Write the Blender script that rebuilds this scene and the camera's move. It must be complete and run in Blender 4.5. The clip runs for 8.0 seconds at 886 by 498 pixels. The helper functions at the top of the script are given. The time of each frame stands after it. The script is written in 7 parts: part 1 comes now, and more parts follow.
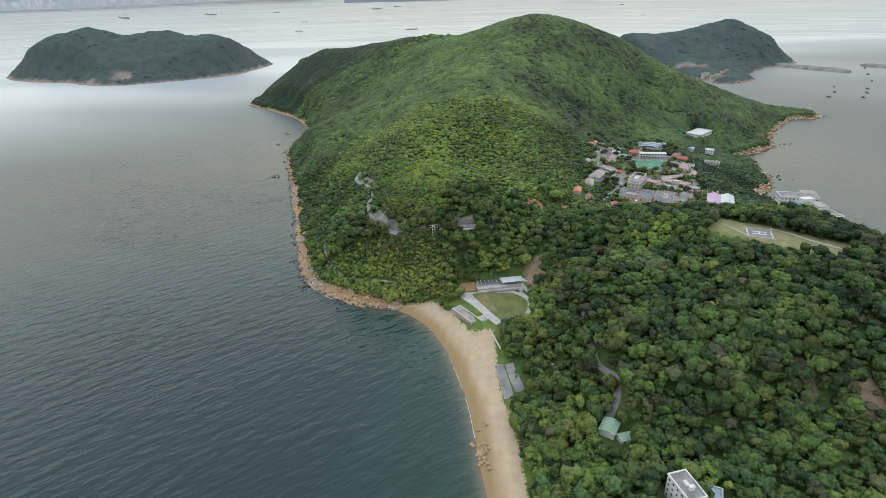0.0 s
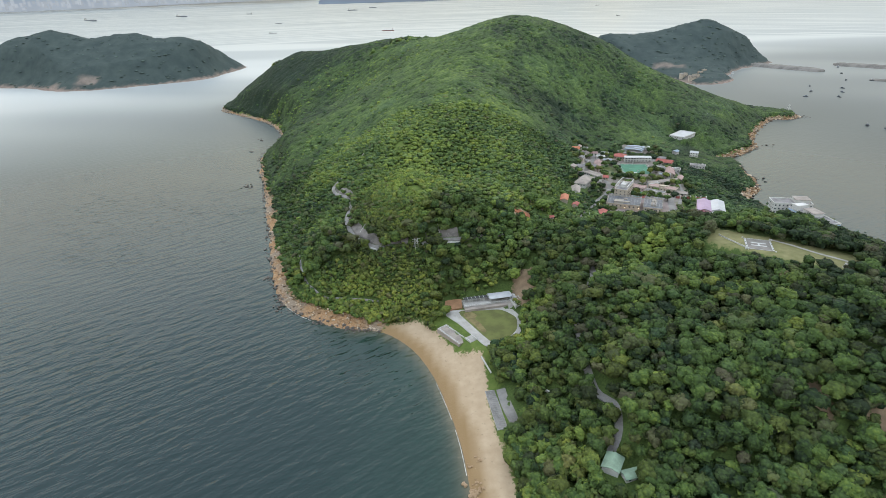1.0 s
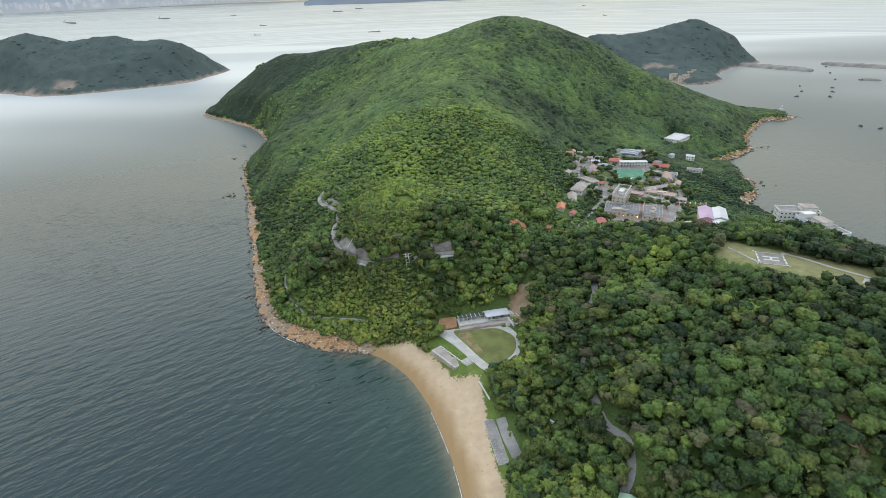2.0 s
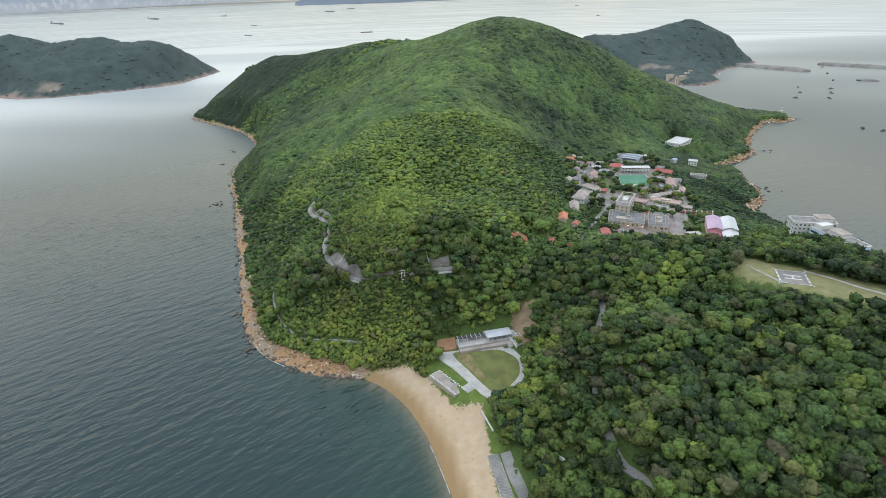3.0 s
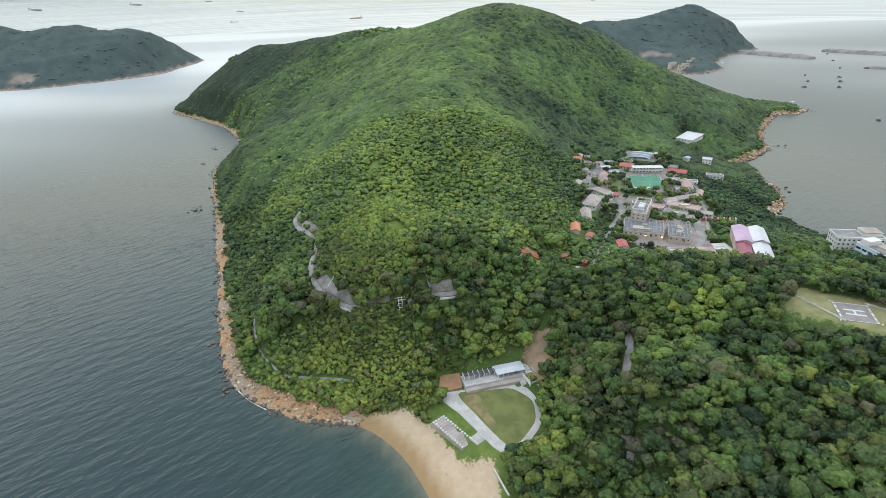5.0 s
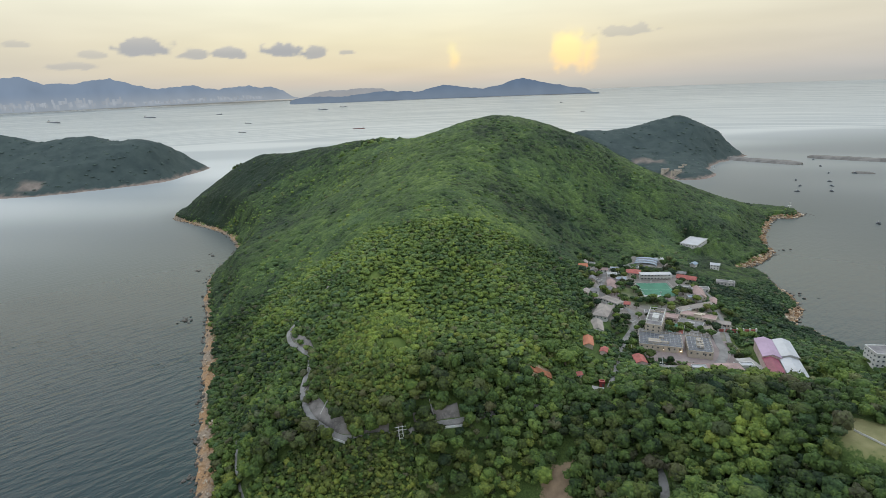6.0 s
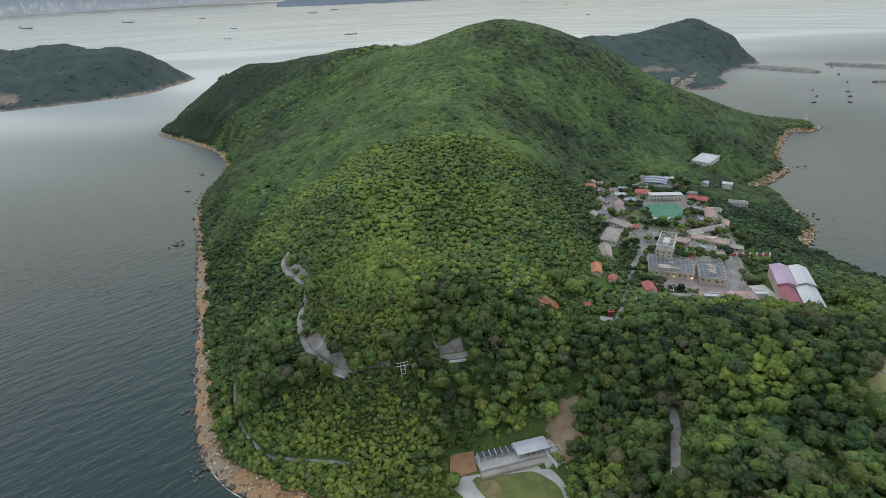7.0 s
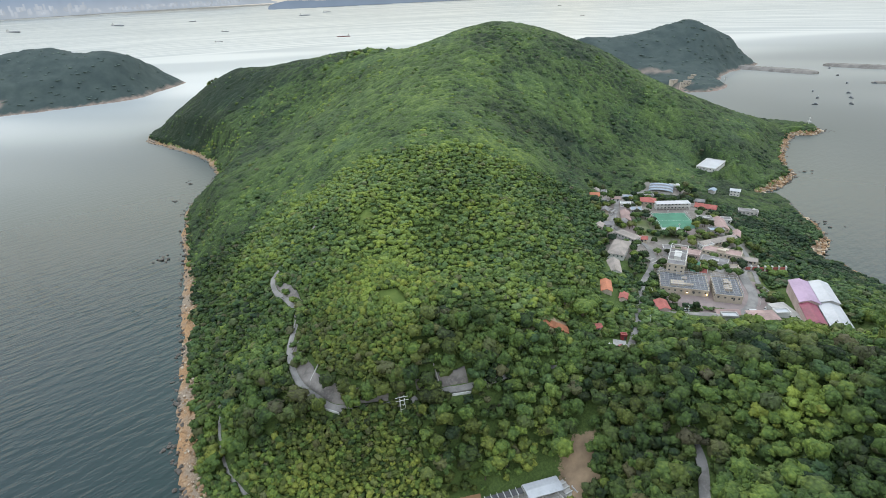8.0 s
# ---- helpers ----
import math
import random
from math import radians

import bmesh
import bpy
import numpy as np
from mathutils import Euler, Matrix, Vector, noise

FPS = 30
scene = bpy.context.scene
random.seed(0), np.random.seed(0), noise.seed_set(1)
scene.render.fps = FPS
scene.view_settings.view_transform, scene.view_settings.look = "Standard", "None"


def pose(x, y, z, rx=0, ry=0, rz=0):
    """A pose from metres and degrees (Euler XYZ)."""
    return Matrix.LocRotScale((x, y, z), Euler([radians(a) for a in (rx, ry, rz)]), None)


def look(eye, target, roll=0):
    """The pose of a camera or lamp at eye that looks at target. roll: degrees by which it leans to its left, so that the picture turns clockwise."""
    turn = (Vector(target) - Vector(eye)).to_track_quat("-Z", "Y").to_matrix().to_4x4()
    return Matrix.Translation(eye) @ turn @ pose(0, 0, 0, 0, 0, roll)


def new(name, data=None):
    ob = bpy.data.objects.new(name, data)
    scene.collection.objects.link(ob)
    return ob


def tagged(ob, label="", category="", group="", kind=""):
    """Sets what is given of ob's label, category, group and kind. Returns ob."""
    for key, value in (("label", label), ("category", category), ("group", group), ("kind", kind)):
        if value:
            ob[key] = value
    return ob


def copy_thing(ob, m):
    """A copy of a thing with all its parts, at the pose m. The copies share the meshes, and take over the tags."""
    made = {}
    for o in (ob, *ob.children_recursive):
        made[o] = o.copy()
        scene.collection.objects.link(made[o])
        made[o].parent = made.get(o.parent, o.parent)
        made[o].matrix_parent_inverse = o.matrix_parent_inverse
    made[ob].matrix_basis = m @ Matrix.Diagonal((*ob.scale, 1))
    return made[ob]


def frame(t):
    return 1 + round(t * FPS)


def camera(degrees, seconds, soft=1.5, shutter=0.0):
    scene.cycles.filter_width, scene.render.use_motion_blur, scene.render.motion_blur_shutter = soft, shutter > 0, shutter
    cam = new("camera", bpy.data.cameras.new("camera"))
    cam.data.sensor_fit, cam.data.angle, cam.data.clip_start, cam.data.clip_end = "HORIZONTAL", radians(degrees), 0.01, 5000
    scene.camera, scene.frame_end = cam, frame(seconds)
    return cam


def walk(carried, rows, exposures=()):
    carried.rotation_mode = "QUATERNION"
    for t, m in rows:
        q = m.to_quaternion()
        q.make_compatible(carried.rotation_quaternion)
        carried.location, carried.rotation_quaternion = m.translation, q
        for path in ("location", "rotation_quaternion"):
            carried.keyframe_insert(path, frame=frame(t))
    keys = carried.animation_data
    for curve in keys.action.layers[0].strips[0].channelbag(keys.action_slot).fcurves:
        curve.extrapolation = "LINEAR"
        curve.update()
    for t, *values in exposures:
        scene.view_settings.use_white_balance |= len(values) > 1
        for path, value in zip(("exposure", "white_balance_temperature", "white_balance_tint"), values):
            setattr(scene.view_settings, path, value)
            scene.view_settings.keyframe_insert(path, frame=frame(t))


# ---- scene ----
cam = camera(78.8, 8.0, soft=0.2)
PATH = [
    (0, (0.082, 0.671, 238.606), (0.062, 2.472, 237.736), -1.6),
    (0.5, (-1.271, 14.162, 238.645), (-1.275, 15.963, 237.776), -1.7),
    (1, (-2.417, 28.334, 238.497), (-2.364, 30.134, 237.628), -1.7),
    (1.5, (-3.213, 41.735, 238.156), (-3.134, 43.535, 237.288), -1.8),
    (3, (-5.056, 82.666, 238.445), (-4.940, 84.463, 237.576), -1.9),
    (3.5, (-5.470, 95.781, 238.352), (-5.346, 97.578, 237.483), -1.9),
    (4, (-5.900, 109.950, 238.031), (-5.770, 111.747, 237.163), -1.9),
    (5.3, (-7.207, 144.541, 239.619), (-7.066, 146.311, 238.697), -2.07),
    (5.4, (-7.307, 147.202, 239.741), (-7.166, 148.971, 238.819), -2.09),
    (5.5, (-7.408, 149.863, 239.863), (-7.265, 151.640, 238.956), -2.1),
    (5.6, (-7.593, 152.699, 239.847), (-7.443, 154.523, 239.040), -2.1),
    (5.7, (-7.779, 155.535, 239.830), (-7.623, 157.390, 239.099), -2.1),
    (5.8, (-7.964, 158.371, 239.814), (-7.801, 160.264, 239.189), -2.1),
    (5.9, (-8.150, 161.207, 239.797), (-7.982, 163.116, 239.225), -2.1),
    (6, (-8.335, 164.043, 239.781), (-8.164, 165.951, 239.208), -2.1),
    (6.2, (-8.246, 169.288, 239.610), (-8.074, 171.196, 239.037), -2.14),
    (6.5, (-8.113, 177.155, 239.354), (-7.940, 179.061, 238.772), -2.2),
    (6.6, (-8.206, 179.935, 239.400), (-8.036, 181.820, 238.755), -2.24),
    (6.7, (-8.299, 182.715, 239.446), (-8.132, 184.578, 238.737), -2.28),
    (6.8, (-8.391, 185.495, 239.491), (-8.229, 187.320, 238.690), -2.32),
    (6.9, (-8.484, 188.275, 239.537), (-8.326, 190.069, 238.668), -2.36),
    (7, (-8.577, 191.055, 239.583), (-8.420, 192.848, 238.711), -2.4),
    (7.1, (-8.626, 193.714, 239.540), (-8.468, 195.507, 238.668), -2.42),
    (7.5, (-8.821, 204.350, 239.367), (-8.660, 206.144, 238.498), -2.5),
    (8, (-9.345, 218.737, 239.268), (-9.168, 220.530, 238.400), -2.6),
]
EXPOSURES = [(0, -0.1), (1.5, 0.0), (4.2, 0.05), (5.4, 0.2), (5.7, 0.1), (5.9, -0.28), (6.2, -0.45), (6.5, -0.47), (6.7, -0.52), (7.0, -0.45), (7.5, -0.12), (8, 0.08)]
walk(cam, [(t, look(eye, target, roll)) for t, eye, target, roll in PATH], EXPOSURES)

# ---- light: a veiled evening sun low over the sea, ahead and a little to the right ----
SUN_TURN, SUN_UP = 18.0, 9.0
world = bpy.data.worlds.new("evening_sky")
scene.world = world
world.use_nodes = True
wn, wl = world.node_tree.nodes, world.node_tree.links
sky_node = wn.new("ShaderNodeTexSky")
sky_node.sky_type, sky_node.sun_disc = "NISHITA", False
sky_node.sun_elevation, sky_node.sun_rotation = radians(SUN_UP), radians(SUN_TURN)
sky_node.dust_density, sky_node.air_density = 2.0, 1.0
veil = wn.new("ShaderNodeMixRGB")
veil.inputs[0].default_value = 0.75
veil.inputs[2].default_value = (7.0, 7.9, 9.1, 1)
wl.new(sky_node.outputs[0], veil.inputs[1])
wl.new(veil.outputs[0], wn["Background"].inputs[0])
wn["Background"].inputs[1].default_value = 0.28
sun = new("sun", bpy.data.lights.new("sun", "SUN"))
sun.data.energy, sun.data.angle, sun.data.color = 0.9, radians(25), (1.0, 0.83, 0.62)
sun.matrix_world = look((0, 0, 900), (-math.sin(radians(SUN_TURN)) * 2000, -math.cos(radians(SUN_TURN)) * 2000, 900 - 2000 * math.tan(radians(28))))

# ---- materials ----
class Mat:
    """A node material in the making."""

    def __init__(self, name):
        self.m = bpy.data.materials.new(name)
        self.m.use_nodes = True
        self.n, self.l = self.m.node_tree.nodes, self.m.node_tree.links
        self.b = self.n["Principled BSDF"]
        self.out = self.n["Material Output"]

    def coord(self, kind="Object"):
        return self.n.new("ShaderNodeTexCoord").outputs[kind]

    def world_place(self):
        return self.n.new("ShaderNodeNewGeometry").outputs["Position"]

    def scaled(self, vec, scale=(1, 1, 1), turn=0):
        if turn:
            spin = self.n.new("ShaderNodeMapping")
            spin.inputs["Rotation"].default_value = (0, 0, radians(turn))
            self.l.new(vec, spin.inputs[0])
            vec = spin.outputs[0]
        node = self.n.new("ShaderNodeMapping")
        node.inputs["Scale"].default_value = scale
        self.l.new(vec, node.inputs[0])
        return node.outputs[0]

    def grain(self, vec, scale, detail=4, rough=0.55):
        node = self.n.new("ShaderNodeTexNoise")
        node.inputs["Scale"].default_value = scale
        node.inputs["Detail"].default_value = detail
        node.inputs["Roughness"].default_value = rough
        self.l.new(vec, node.inputs["Vector"])
        return node.outputs["Fac"]

    def cells(self, vec, scale):
        node = self.n.new("ShaderNodeTexVoronoi")
        node.inputs["Scale"].default_value = scale
        self.l.new(vec, node.inputs["Vector"])
        return node.outputs["Distance"]

    def ramp(self, fac, stops):
        node = self.n.new("ShaderNodeValToRGB")
        e = node.color_ramp.elements
        while len(e) < len(stops):
            e.new(0.5)
        for el, (at, col) in zip(e, stops):
            el.position, el.color = at, (*col, 1)
        self.l.new(fac, node.inputs[0])
        return node.outputs[0]

    def mix(self, fac, a, b, kind="MIX"):
        node = self.n.new("ShaderNodeMixRGB")
        node.blend_type = kind
        for sock, val in zip(node.inputs, (fac, a, b)):
            if isinstance(val, (int, float)):
                sock.default_value = val
            elif isinstance(val, tuple):
                sock.default_value = (*val, 1)
            else:
                self.l.new(val, sock)
        return node.outputs[0]

    def math(self, op, a, b=0.0, c=0.0):
        node = self.n.new("ShaderNodeMath")
        node.operation = op
        for sock, val in zip(node.inputs, (a, b, c)):
            if isinstance(val, (int, float)):
                sock.default_value = val
            else:
                self.l.new(val, sock)
        return node.outputs[0]

    def span(self, fac, lo, hi, a=0.0, b=1.0):
        node = self.n.new("ShaderNodeMapRange")
        node.interpolation_type = "SMOOTHSTEP"
        for i, val in enumerate((lo, hi, a, b)):
            node.inputs[i + 1].default_value = val
        self.l.new(fac, node.inputs[0])
        return node.outputs[0]

    def attribute(self, name, out="Fac"):
        node = self.n.new("ShaderNodeAttribute")
        node.attribute_name = name
        return node.outputs[out]

    def random(self):
        return self.n.new("ShaderNodeObjectInfo").outputs["Random"]

    def island(self):
        return self.n.new("ShaderNodeNewGeometry").outputs["Random Per Island"]

    def bump(self, height, strength, distance):
        node = self.n.new("ShaderNodeBump")
        node.inputs["Strength"].default_value = strength
        node.inputs["Distance"].default_value = distance
        self.l.new(height, node.inputs["Height"])
        self.l.new(node.outputs[0], self.b.inputs["Normal"])

    def done(self, colour, rough=0.7, metal=0.0, spec=None):
        for sock, val in (("Base Color", colour), ("Roughness", rough), ("Metallic", metal)):
            if isinstance(val, (int, float)):
                self.b.inputs[sock].default_value = val
            elif isinstance(val, tuple):
                self.b.inputs[sock].default_value = (*val, 1)
            else:
                self.l.new(val, self.b.inputs[sock])
        if spec is not None:
            self.b.inputs["Specular IOR Level"].default_value = spec
        return self.m


def weathered(name, colour, grain=2.0, stain=0.15, amount=0.3, rough=0.75, bump=0.1, metal=0.0):
    """A plain surface with fine grain and broad stains."""
    w = Mat(name)
    at = w.world_place()
    fine = w.grain(at, grain, 5)
    broad = w.grain(at, stain, 3)
    dark = tuple(c * (1 - amount) for c in colour)
    light = tuple(min(1, c * (1 + amount * 0.5)) for c in colour)
    col = w.mix(w.span(broad, 0.35, 0.65), dark, colour)
    col = w.mix(w.math("MULTIPLY", w.span(fine, 0.45, 0.75), 0.5), col, light)
    w.bump(fine, 0.3, bump)
    return w.done(col, rough, metal)


def leafy(f, tone, sere, hue, dark, mid, light):
    """Foliage in clumps of a metre or two, from dark to light, with olive, bluish and withered trees among the green."""
    at = f.world_place()
    clump = f.cells(at, 0.55)
    fine = f.grain(at, 1.3, 3, 0.6)
    broad = f.grain(at, 0.012, 3)
    mixed = f.math("ADD", f.math("MULTIPLY", tone, 0.82), f.math("ADD", f.math("MULTIPLY", f.island(), 0.14), f.math("MULTIPLY", fine, 0.26)))
    # Shade between the leaf clumps is put into the colour here.
    mixed = f.math("SUBTRACT", mixed, f.math("MULTIPLY", f.math("SUBTRACT", clump, 0.35), 0.34))
    mixed = f.math("ADD", mixed, f.math("MULTIPLY", f.math("SUBTRACT", broad, 0.95), 0.30))
    col = f.ramp(mixed, [(0.05, dark), (0.42, mid), (0.90, light)])
    col = f.mix(f.span(hue, 0.6, 1.0, 0.0, 0.6), col, f.ramp(mixed, [(0.05, (0.014, 0.032, 0.020)), (0.45, (0.046, 0.088, 0.044)), (0.9, (0.115, 0.190, 0.085))]))
    col = f.mix(f.span(hue, 0.4, 0.0, 0.0, 0.55), col, f.ramp(mixed, [(0.05, (0.026, 0.028, 0.010)), (0.45, (0.096, 0.099, 0.022)), (0.9, (0.250, 0.245, 0.045))]))
    col = f.mix(sere, col, (0.125, 0.098, 0.066))
    f.bump(f.math("SUBTRACT", f.math("MULTIPLY", fine, 0.4), clump), 0.7, 1.2)
    return f.done(col, 0.75, spec=0.15)


def foliage(name, dark, mid, light):
    f = Mat(name)
    return leafy(f, f.attribute("tone"), f.attribute("sere"), f.attribute("hue"), dark, mid, light)


GREENS = ((0.014, 0.026, 0.012), (0.062, 0.103, 0.026), (0.190, 0.245, 0.046))
LEAVES = foliage("leaves", *GREENS)


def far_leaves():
    """Even dark scrub of the neighbouring islands; distance haze is put into its bluish green."""
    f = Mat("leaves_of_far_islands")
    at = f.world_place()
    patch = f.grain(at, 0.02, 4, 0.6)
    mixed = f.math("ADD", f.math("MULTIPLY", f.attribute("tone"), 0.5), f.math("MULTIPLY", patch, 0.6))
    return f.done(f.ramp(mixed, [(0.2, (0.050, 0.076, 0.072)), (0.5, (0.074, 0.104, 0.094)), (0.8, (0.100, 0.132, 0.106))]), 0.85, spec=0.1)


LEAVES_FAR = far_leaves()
BARK = weathered("bark", (0.13, 0.10, 0.075), 6, 0.8, 0.4, 0.9, 0.05)


def terrain_mat():
    g = Mat("ground_cover")
    at = g.world_place()
    fine, mid, broad = g.grain(at, 0.9, 6, 0.65), g.grain(at, 0.16, 4), g.grain(at, 0.03, 3)
    under = g.ramp(fine, [(0.3, (0.032, 0.055, 0.015)), (0.7, (0.085, 0.125, 0.032))])
    turf = g.ramp(mid, [(0.3, (0.062, 0.100, 0.020)), (0.7, (0.112, 0.150, 0.034))])
    turf = g.mix(g.span(fine, 0.5, 0.8, 0, 0.4), turf, (0.15, 0.14, 0.06))
    turf = g.mix(g.math("MULTIPLY", g.attribute("dry"), 0.6), turf, g.ramp(mid, [(0.3, (0.19, 0.165, 0.085)), (0.7, (0.30, 0.245, 0.145))]))
    soil = g.ramp(mid, [(0.3, (0.185, 0.130, 0.085)), (0.7, (0.31, 0.225, 0.145))])
    rock = g.ramp(fine, [(0.25, (0.11, 0.066, 0.036)), (0.45, (0.27, 0.155, 0.075)), (0.75, (0.42, 0.285, 0.165))])
    rock = g.mix(g.span(broad, 0.4, 0.6), rock, g.ramp(fine, [(0.3, (0.14, 0.108, 0.078)), (0.7, (0.32, 0.255, 0.19))]))
    sand = g.ramp(mid, [(0.3, (0.34, 0.255, 0.165)), (0.7, (0.42, 0.325, 0.22))])
    sand = g.mix(g.span(fine, 0.55, 0.8, 0, 0.35), sand, (0.52, 0.43, 0.31))
    sand = g.mix(g.span(g.grain(at, 0.45, 5, 0.7), 0.60, 0.68, 0, 0.45), sand, (0.17, 0.135, 0.085))
    sand = g.mix(g.attribute("wet"), sand, (0.235, 0.155, 0.076))
    torn = g.math("MULTIPLY", g.math("SUBTRACT", g.grain(at, 0.5, 5, 0.65), 0.5), 1.5)

    def patch(name):
        return g.span(g.math("ADD", g.attribute(name), torn), 0.36, 0.64)

    col = g.mix(patch("turf"), under, turf)
    col = g.mix(patch("soil"), col, soil)
    col = g.mix(g.attribute("paved"), col, g.ramp(mid, [(0.3, (0.15, 0.135, 0.12)), (0.7, (0.27, 0.24, 0.21))]))
    col = g.mix(patch("rock"), col, rock)
    col = g.mix(patch("sand"), col, sand)
    g.bump(fine, 0.5, 0.5)
    return g.done(col, 0.9, spec=0.2)


def sea_mat():
    s = Mat("sea_water")
    at = s.world_place()
    broad = s.grain(s.scaled(at, (0.0011, 0.0030, 1), 12), 1.0, 0)
    deep = s.mix(s.span(broad, 0.35, 0.65), (0.006, 0.020, 0.020), (0.009, 0.028, 0.027))
    shoal = s.mix(s.span(s.grain(s.scaled(at, (0.05, 0.014, 1), 35), 1.0, 4), 0.35, 0.7), (0.008, 0.030, 0.021), (0.014, 0.042, 0.031))
    # The far water's pale sky reflection is put into its base colour.
    deep = s.mix(s.attribute("sky_sheen"), deep, s.mix(s.span(broad, 0.35, 0.65), (0.350, 0.376, 0.376), (0.495, 0.510, 0.490)))
    col = s.mix(s.attribute("shoal"), deep, shoal)
    col = s.mix(s.attribute("surf"), col, (0.20, 0.16, 0.10))
    swell = s.grain(s.scaled(at, (0.060, 0.165, 1), -36), 1.0, 2, 0.5)
    chop = s.grain(s.scaled(at, (0.16, 0.36, 1), -20), 1.0, 3, 0.5)
    calm = s.span(s.grain(s.scaled(at, (0.0016, 0.0048, 1), 20), 1.0, 3), 0.35, 0.62, 0.45, 1.0)
    waves = s.math("MULTIPLY", s.math("ADD", s.math("MULTIPLY", swell, 0.95), s.math("MULTIPLY", chop, 0.22)), calm)
    waves = s.math("MULTIPLY", waves, s.attribute("chop"))
    s.bump(waves, 1.0, 2.0)
    s.b.inputs["IOR"].default_value = 1.34
    return s.done(col, s.span(s.attribute("chop"), 0.0, 0.6, 0.42, 0.11))


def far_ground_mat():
    """Neighbouring islands: scrub with haze put into its bluish colour, down to a pale pinkish rock shore."""
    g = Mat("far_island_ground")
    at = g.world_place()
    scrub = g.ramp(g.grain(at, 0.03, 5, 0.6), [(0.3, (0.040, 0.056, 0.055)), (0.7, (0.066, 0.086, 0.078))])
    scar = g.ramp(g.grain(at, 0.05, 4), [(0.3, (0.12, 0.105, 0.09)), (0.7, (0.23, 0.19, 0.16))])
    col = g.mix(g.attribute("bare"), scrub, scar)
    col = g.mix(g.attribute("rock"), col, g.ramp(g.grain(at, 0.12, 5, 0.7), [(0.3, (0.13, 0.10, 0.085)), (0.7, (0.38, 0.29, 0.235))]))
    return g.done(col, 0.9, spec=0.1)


TERRAIN = terrain_mat()
FAR_GROUND = far_ground_mat()
SEA = sea_mat()


def glow(name, attribute):
    """A far backdrop that shines in the colours of its mesh."""
    g = Mat(name)
    em = g.n.new("ShaderNodeEmission")
    g.l.new(g.attribute(attribute, "Color"), em.inputs[0])
    clear = g.n.new("ShaderNodeBsdfTransparent")
    both = g.n.new("ShaderNodeMixShader")
    g.l.new(g.attribute("cover"), both.inputs[0])
    g.l.new(clear.outputs[0], both.inputs[1])
    g.l.new(em.outputs[0], both.inputs[2])
    g.l.new(both.outputs[0], g.out.inputs["Surface"])
    return g.m


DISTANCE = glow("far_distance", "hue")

# ---- the lie of the land ----
def smooth(lo, hi, v):
    u = np.clip((np.asarray(v, float) - lo) / (hi - lo), 0, 1)
    return u * u * (3 - 2 * u)


def rounded(points, steps=7):
    """A closed outline that glides through the given corners."""
    p = np.array(points, float)
    u = (np.arange(steps) / steps)[:, None]
    a, b, c, d = np.roll(p, 1, 0), p, np.roll(p, -1, 0), np.roll(p, -2, 0)
    curve = [0.5 * (2 * b[i] + (c[i] - a[i]) * u + (2 * a[i] - 5 * b[i] + 4 * c[i] - d[i]) * u**2 + (3 * b[i] - a[i] - 3 * c[i] + d[i]) * u**3) for i in range(len(p))]
    return np.concatenate(curve)


def inland(xy, outline):
    """Metres from an outline, for many places: more than 0 inside."""
    xy = np.asarray(xy, float)
    a, b = outline, np.roll(outline, -1, 0)
    far = np.full(len(xy), 1e18)
    inside = np.zeros(len(xy), bool)
    for (ax, ay), (bx, by) in zip(a, b):
        ex, ey = bx - ax, by - ay
        px, py = xy[:, 0] - ax, xy[:, 1] - ay
        u = np.clip((px * ex + py * ey) / (ex * ex + ey * ey + 1e-9), 0, 1)
        far = np.minimum(far, (px - u * ex) ** 2 + (py - u * ey) ** 2)
        if by != ay:
            inside ^= ((ay > xy[:, 1]) != (by > xy[:, 1])) & (xy[:, 0] < ax + (xy[:, 1] - ay) / (by - ay) * ex)
    return np.where(inside, 1, -1) * np.sqrt(far)


def lattice(ix, iy):
    h = np.sin(ix * 127.1 + iy * 311.7) * 43758.5453
    return h - np.floor(h)


def rough(x, y, size, octaves=3):
    """Smooth random relief, -1 to 1, with bumps about size metres across."""
    total, weight, out = 0.0, 1.0, 0.0
    for k in range(octaves):
        fx, fy = x / size * 2**k + 17.3 * k, y / size * 2**k - 9.1 * k
        ix, iy = np.floor(fx), np.floor(fy)
        u, v = fx - ix, fy - iy
        u, v = u * u * (3 - 2 * u), v * v * (3 - 2 * v)
        n = (lattice(ix, iy) * (1 - u) + lattice(ix + 1, iy) * u) * (1 - v) + (lattice(ix, iy + 1) * (1 - u) + lattice(ix + 1, iy + 1) * u) * v
        out, total, weight = out + weight * (2 * n - 1), total + weight, weight * 0.5
    return out / total


WEST_SHORE = [(22, -260), (26, 60), (22, 150), (15, 215), (11.5, 258), (5, 292), (-4, 325), (-19, 356), (-42, 379), (-69, 386), (-101, 405), (-130, 431), (-146, 474), (-163, 527), (-178, 582), (-198, 655), (-220, 726), (-242, 800), (-267, 888), (-262, 960), (-266, 1030), (-295, 1108), (-348, 1181), (-405, 1239), (-466, 1310)]
NORTH_SHORE = [(-455, 1390), (-330, 1500), (-100, 1500), (150, 1420), (400, 1340), (540, 1240), (620, 1160), (672, 1112), (704, 1080), (717, 1050), (706, 1026)]
EAST_SHORE = [(680, 1016), (648, 1016), (592, 956), (542, 892), (522, 846), (488, 815), (455, 796), (428, 781), (446, 765), (434, 712), (428, 685), (410, 649), (384, 624), (388, 596), (394, 560), (420, 500), (450, 400), (458, 300), (440, 180), (400, 60), (330, -260)]
COAST = rounded(WEST_SHORE + NORTH_SHORE + EAST_SHORE)

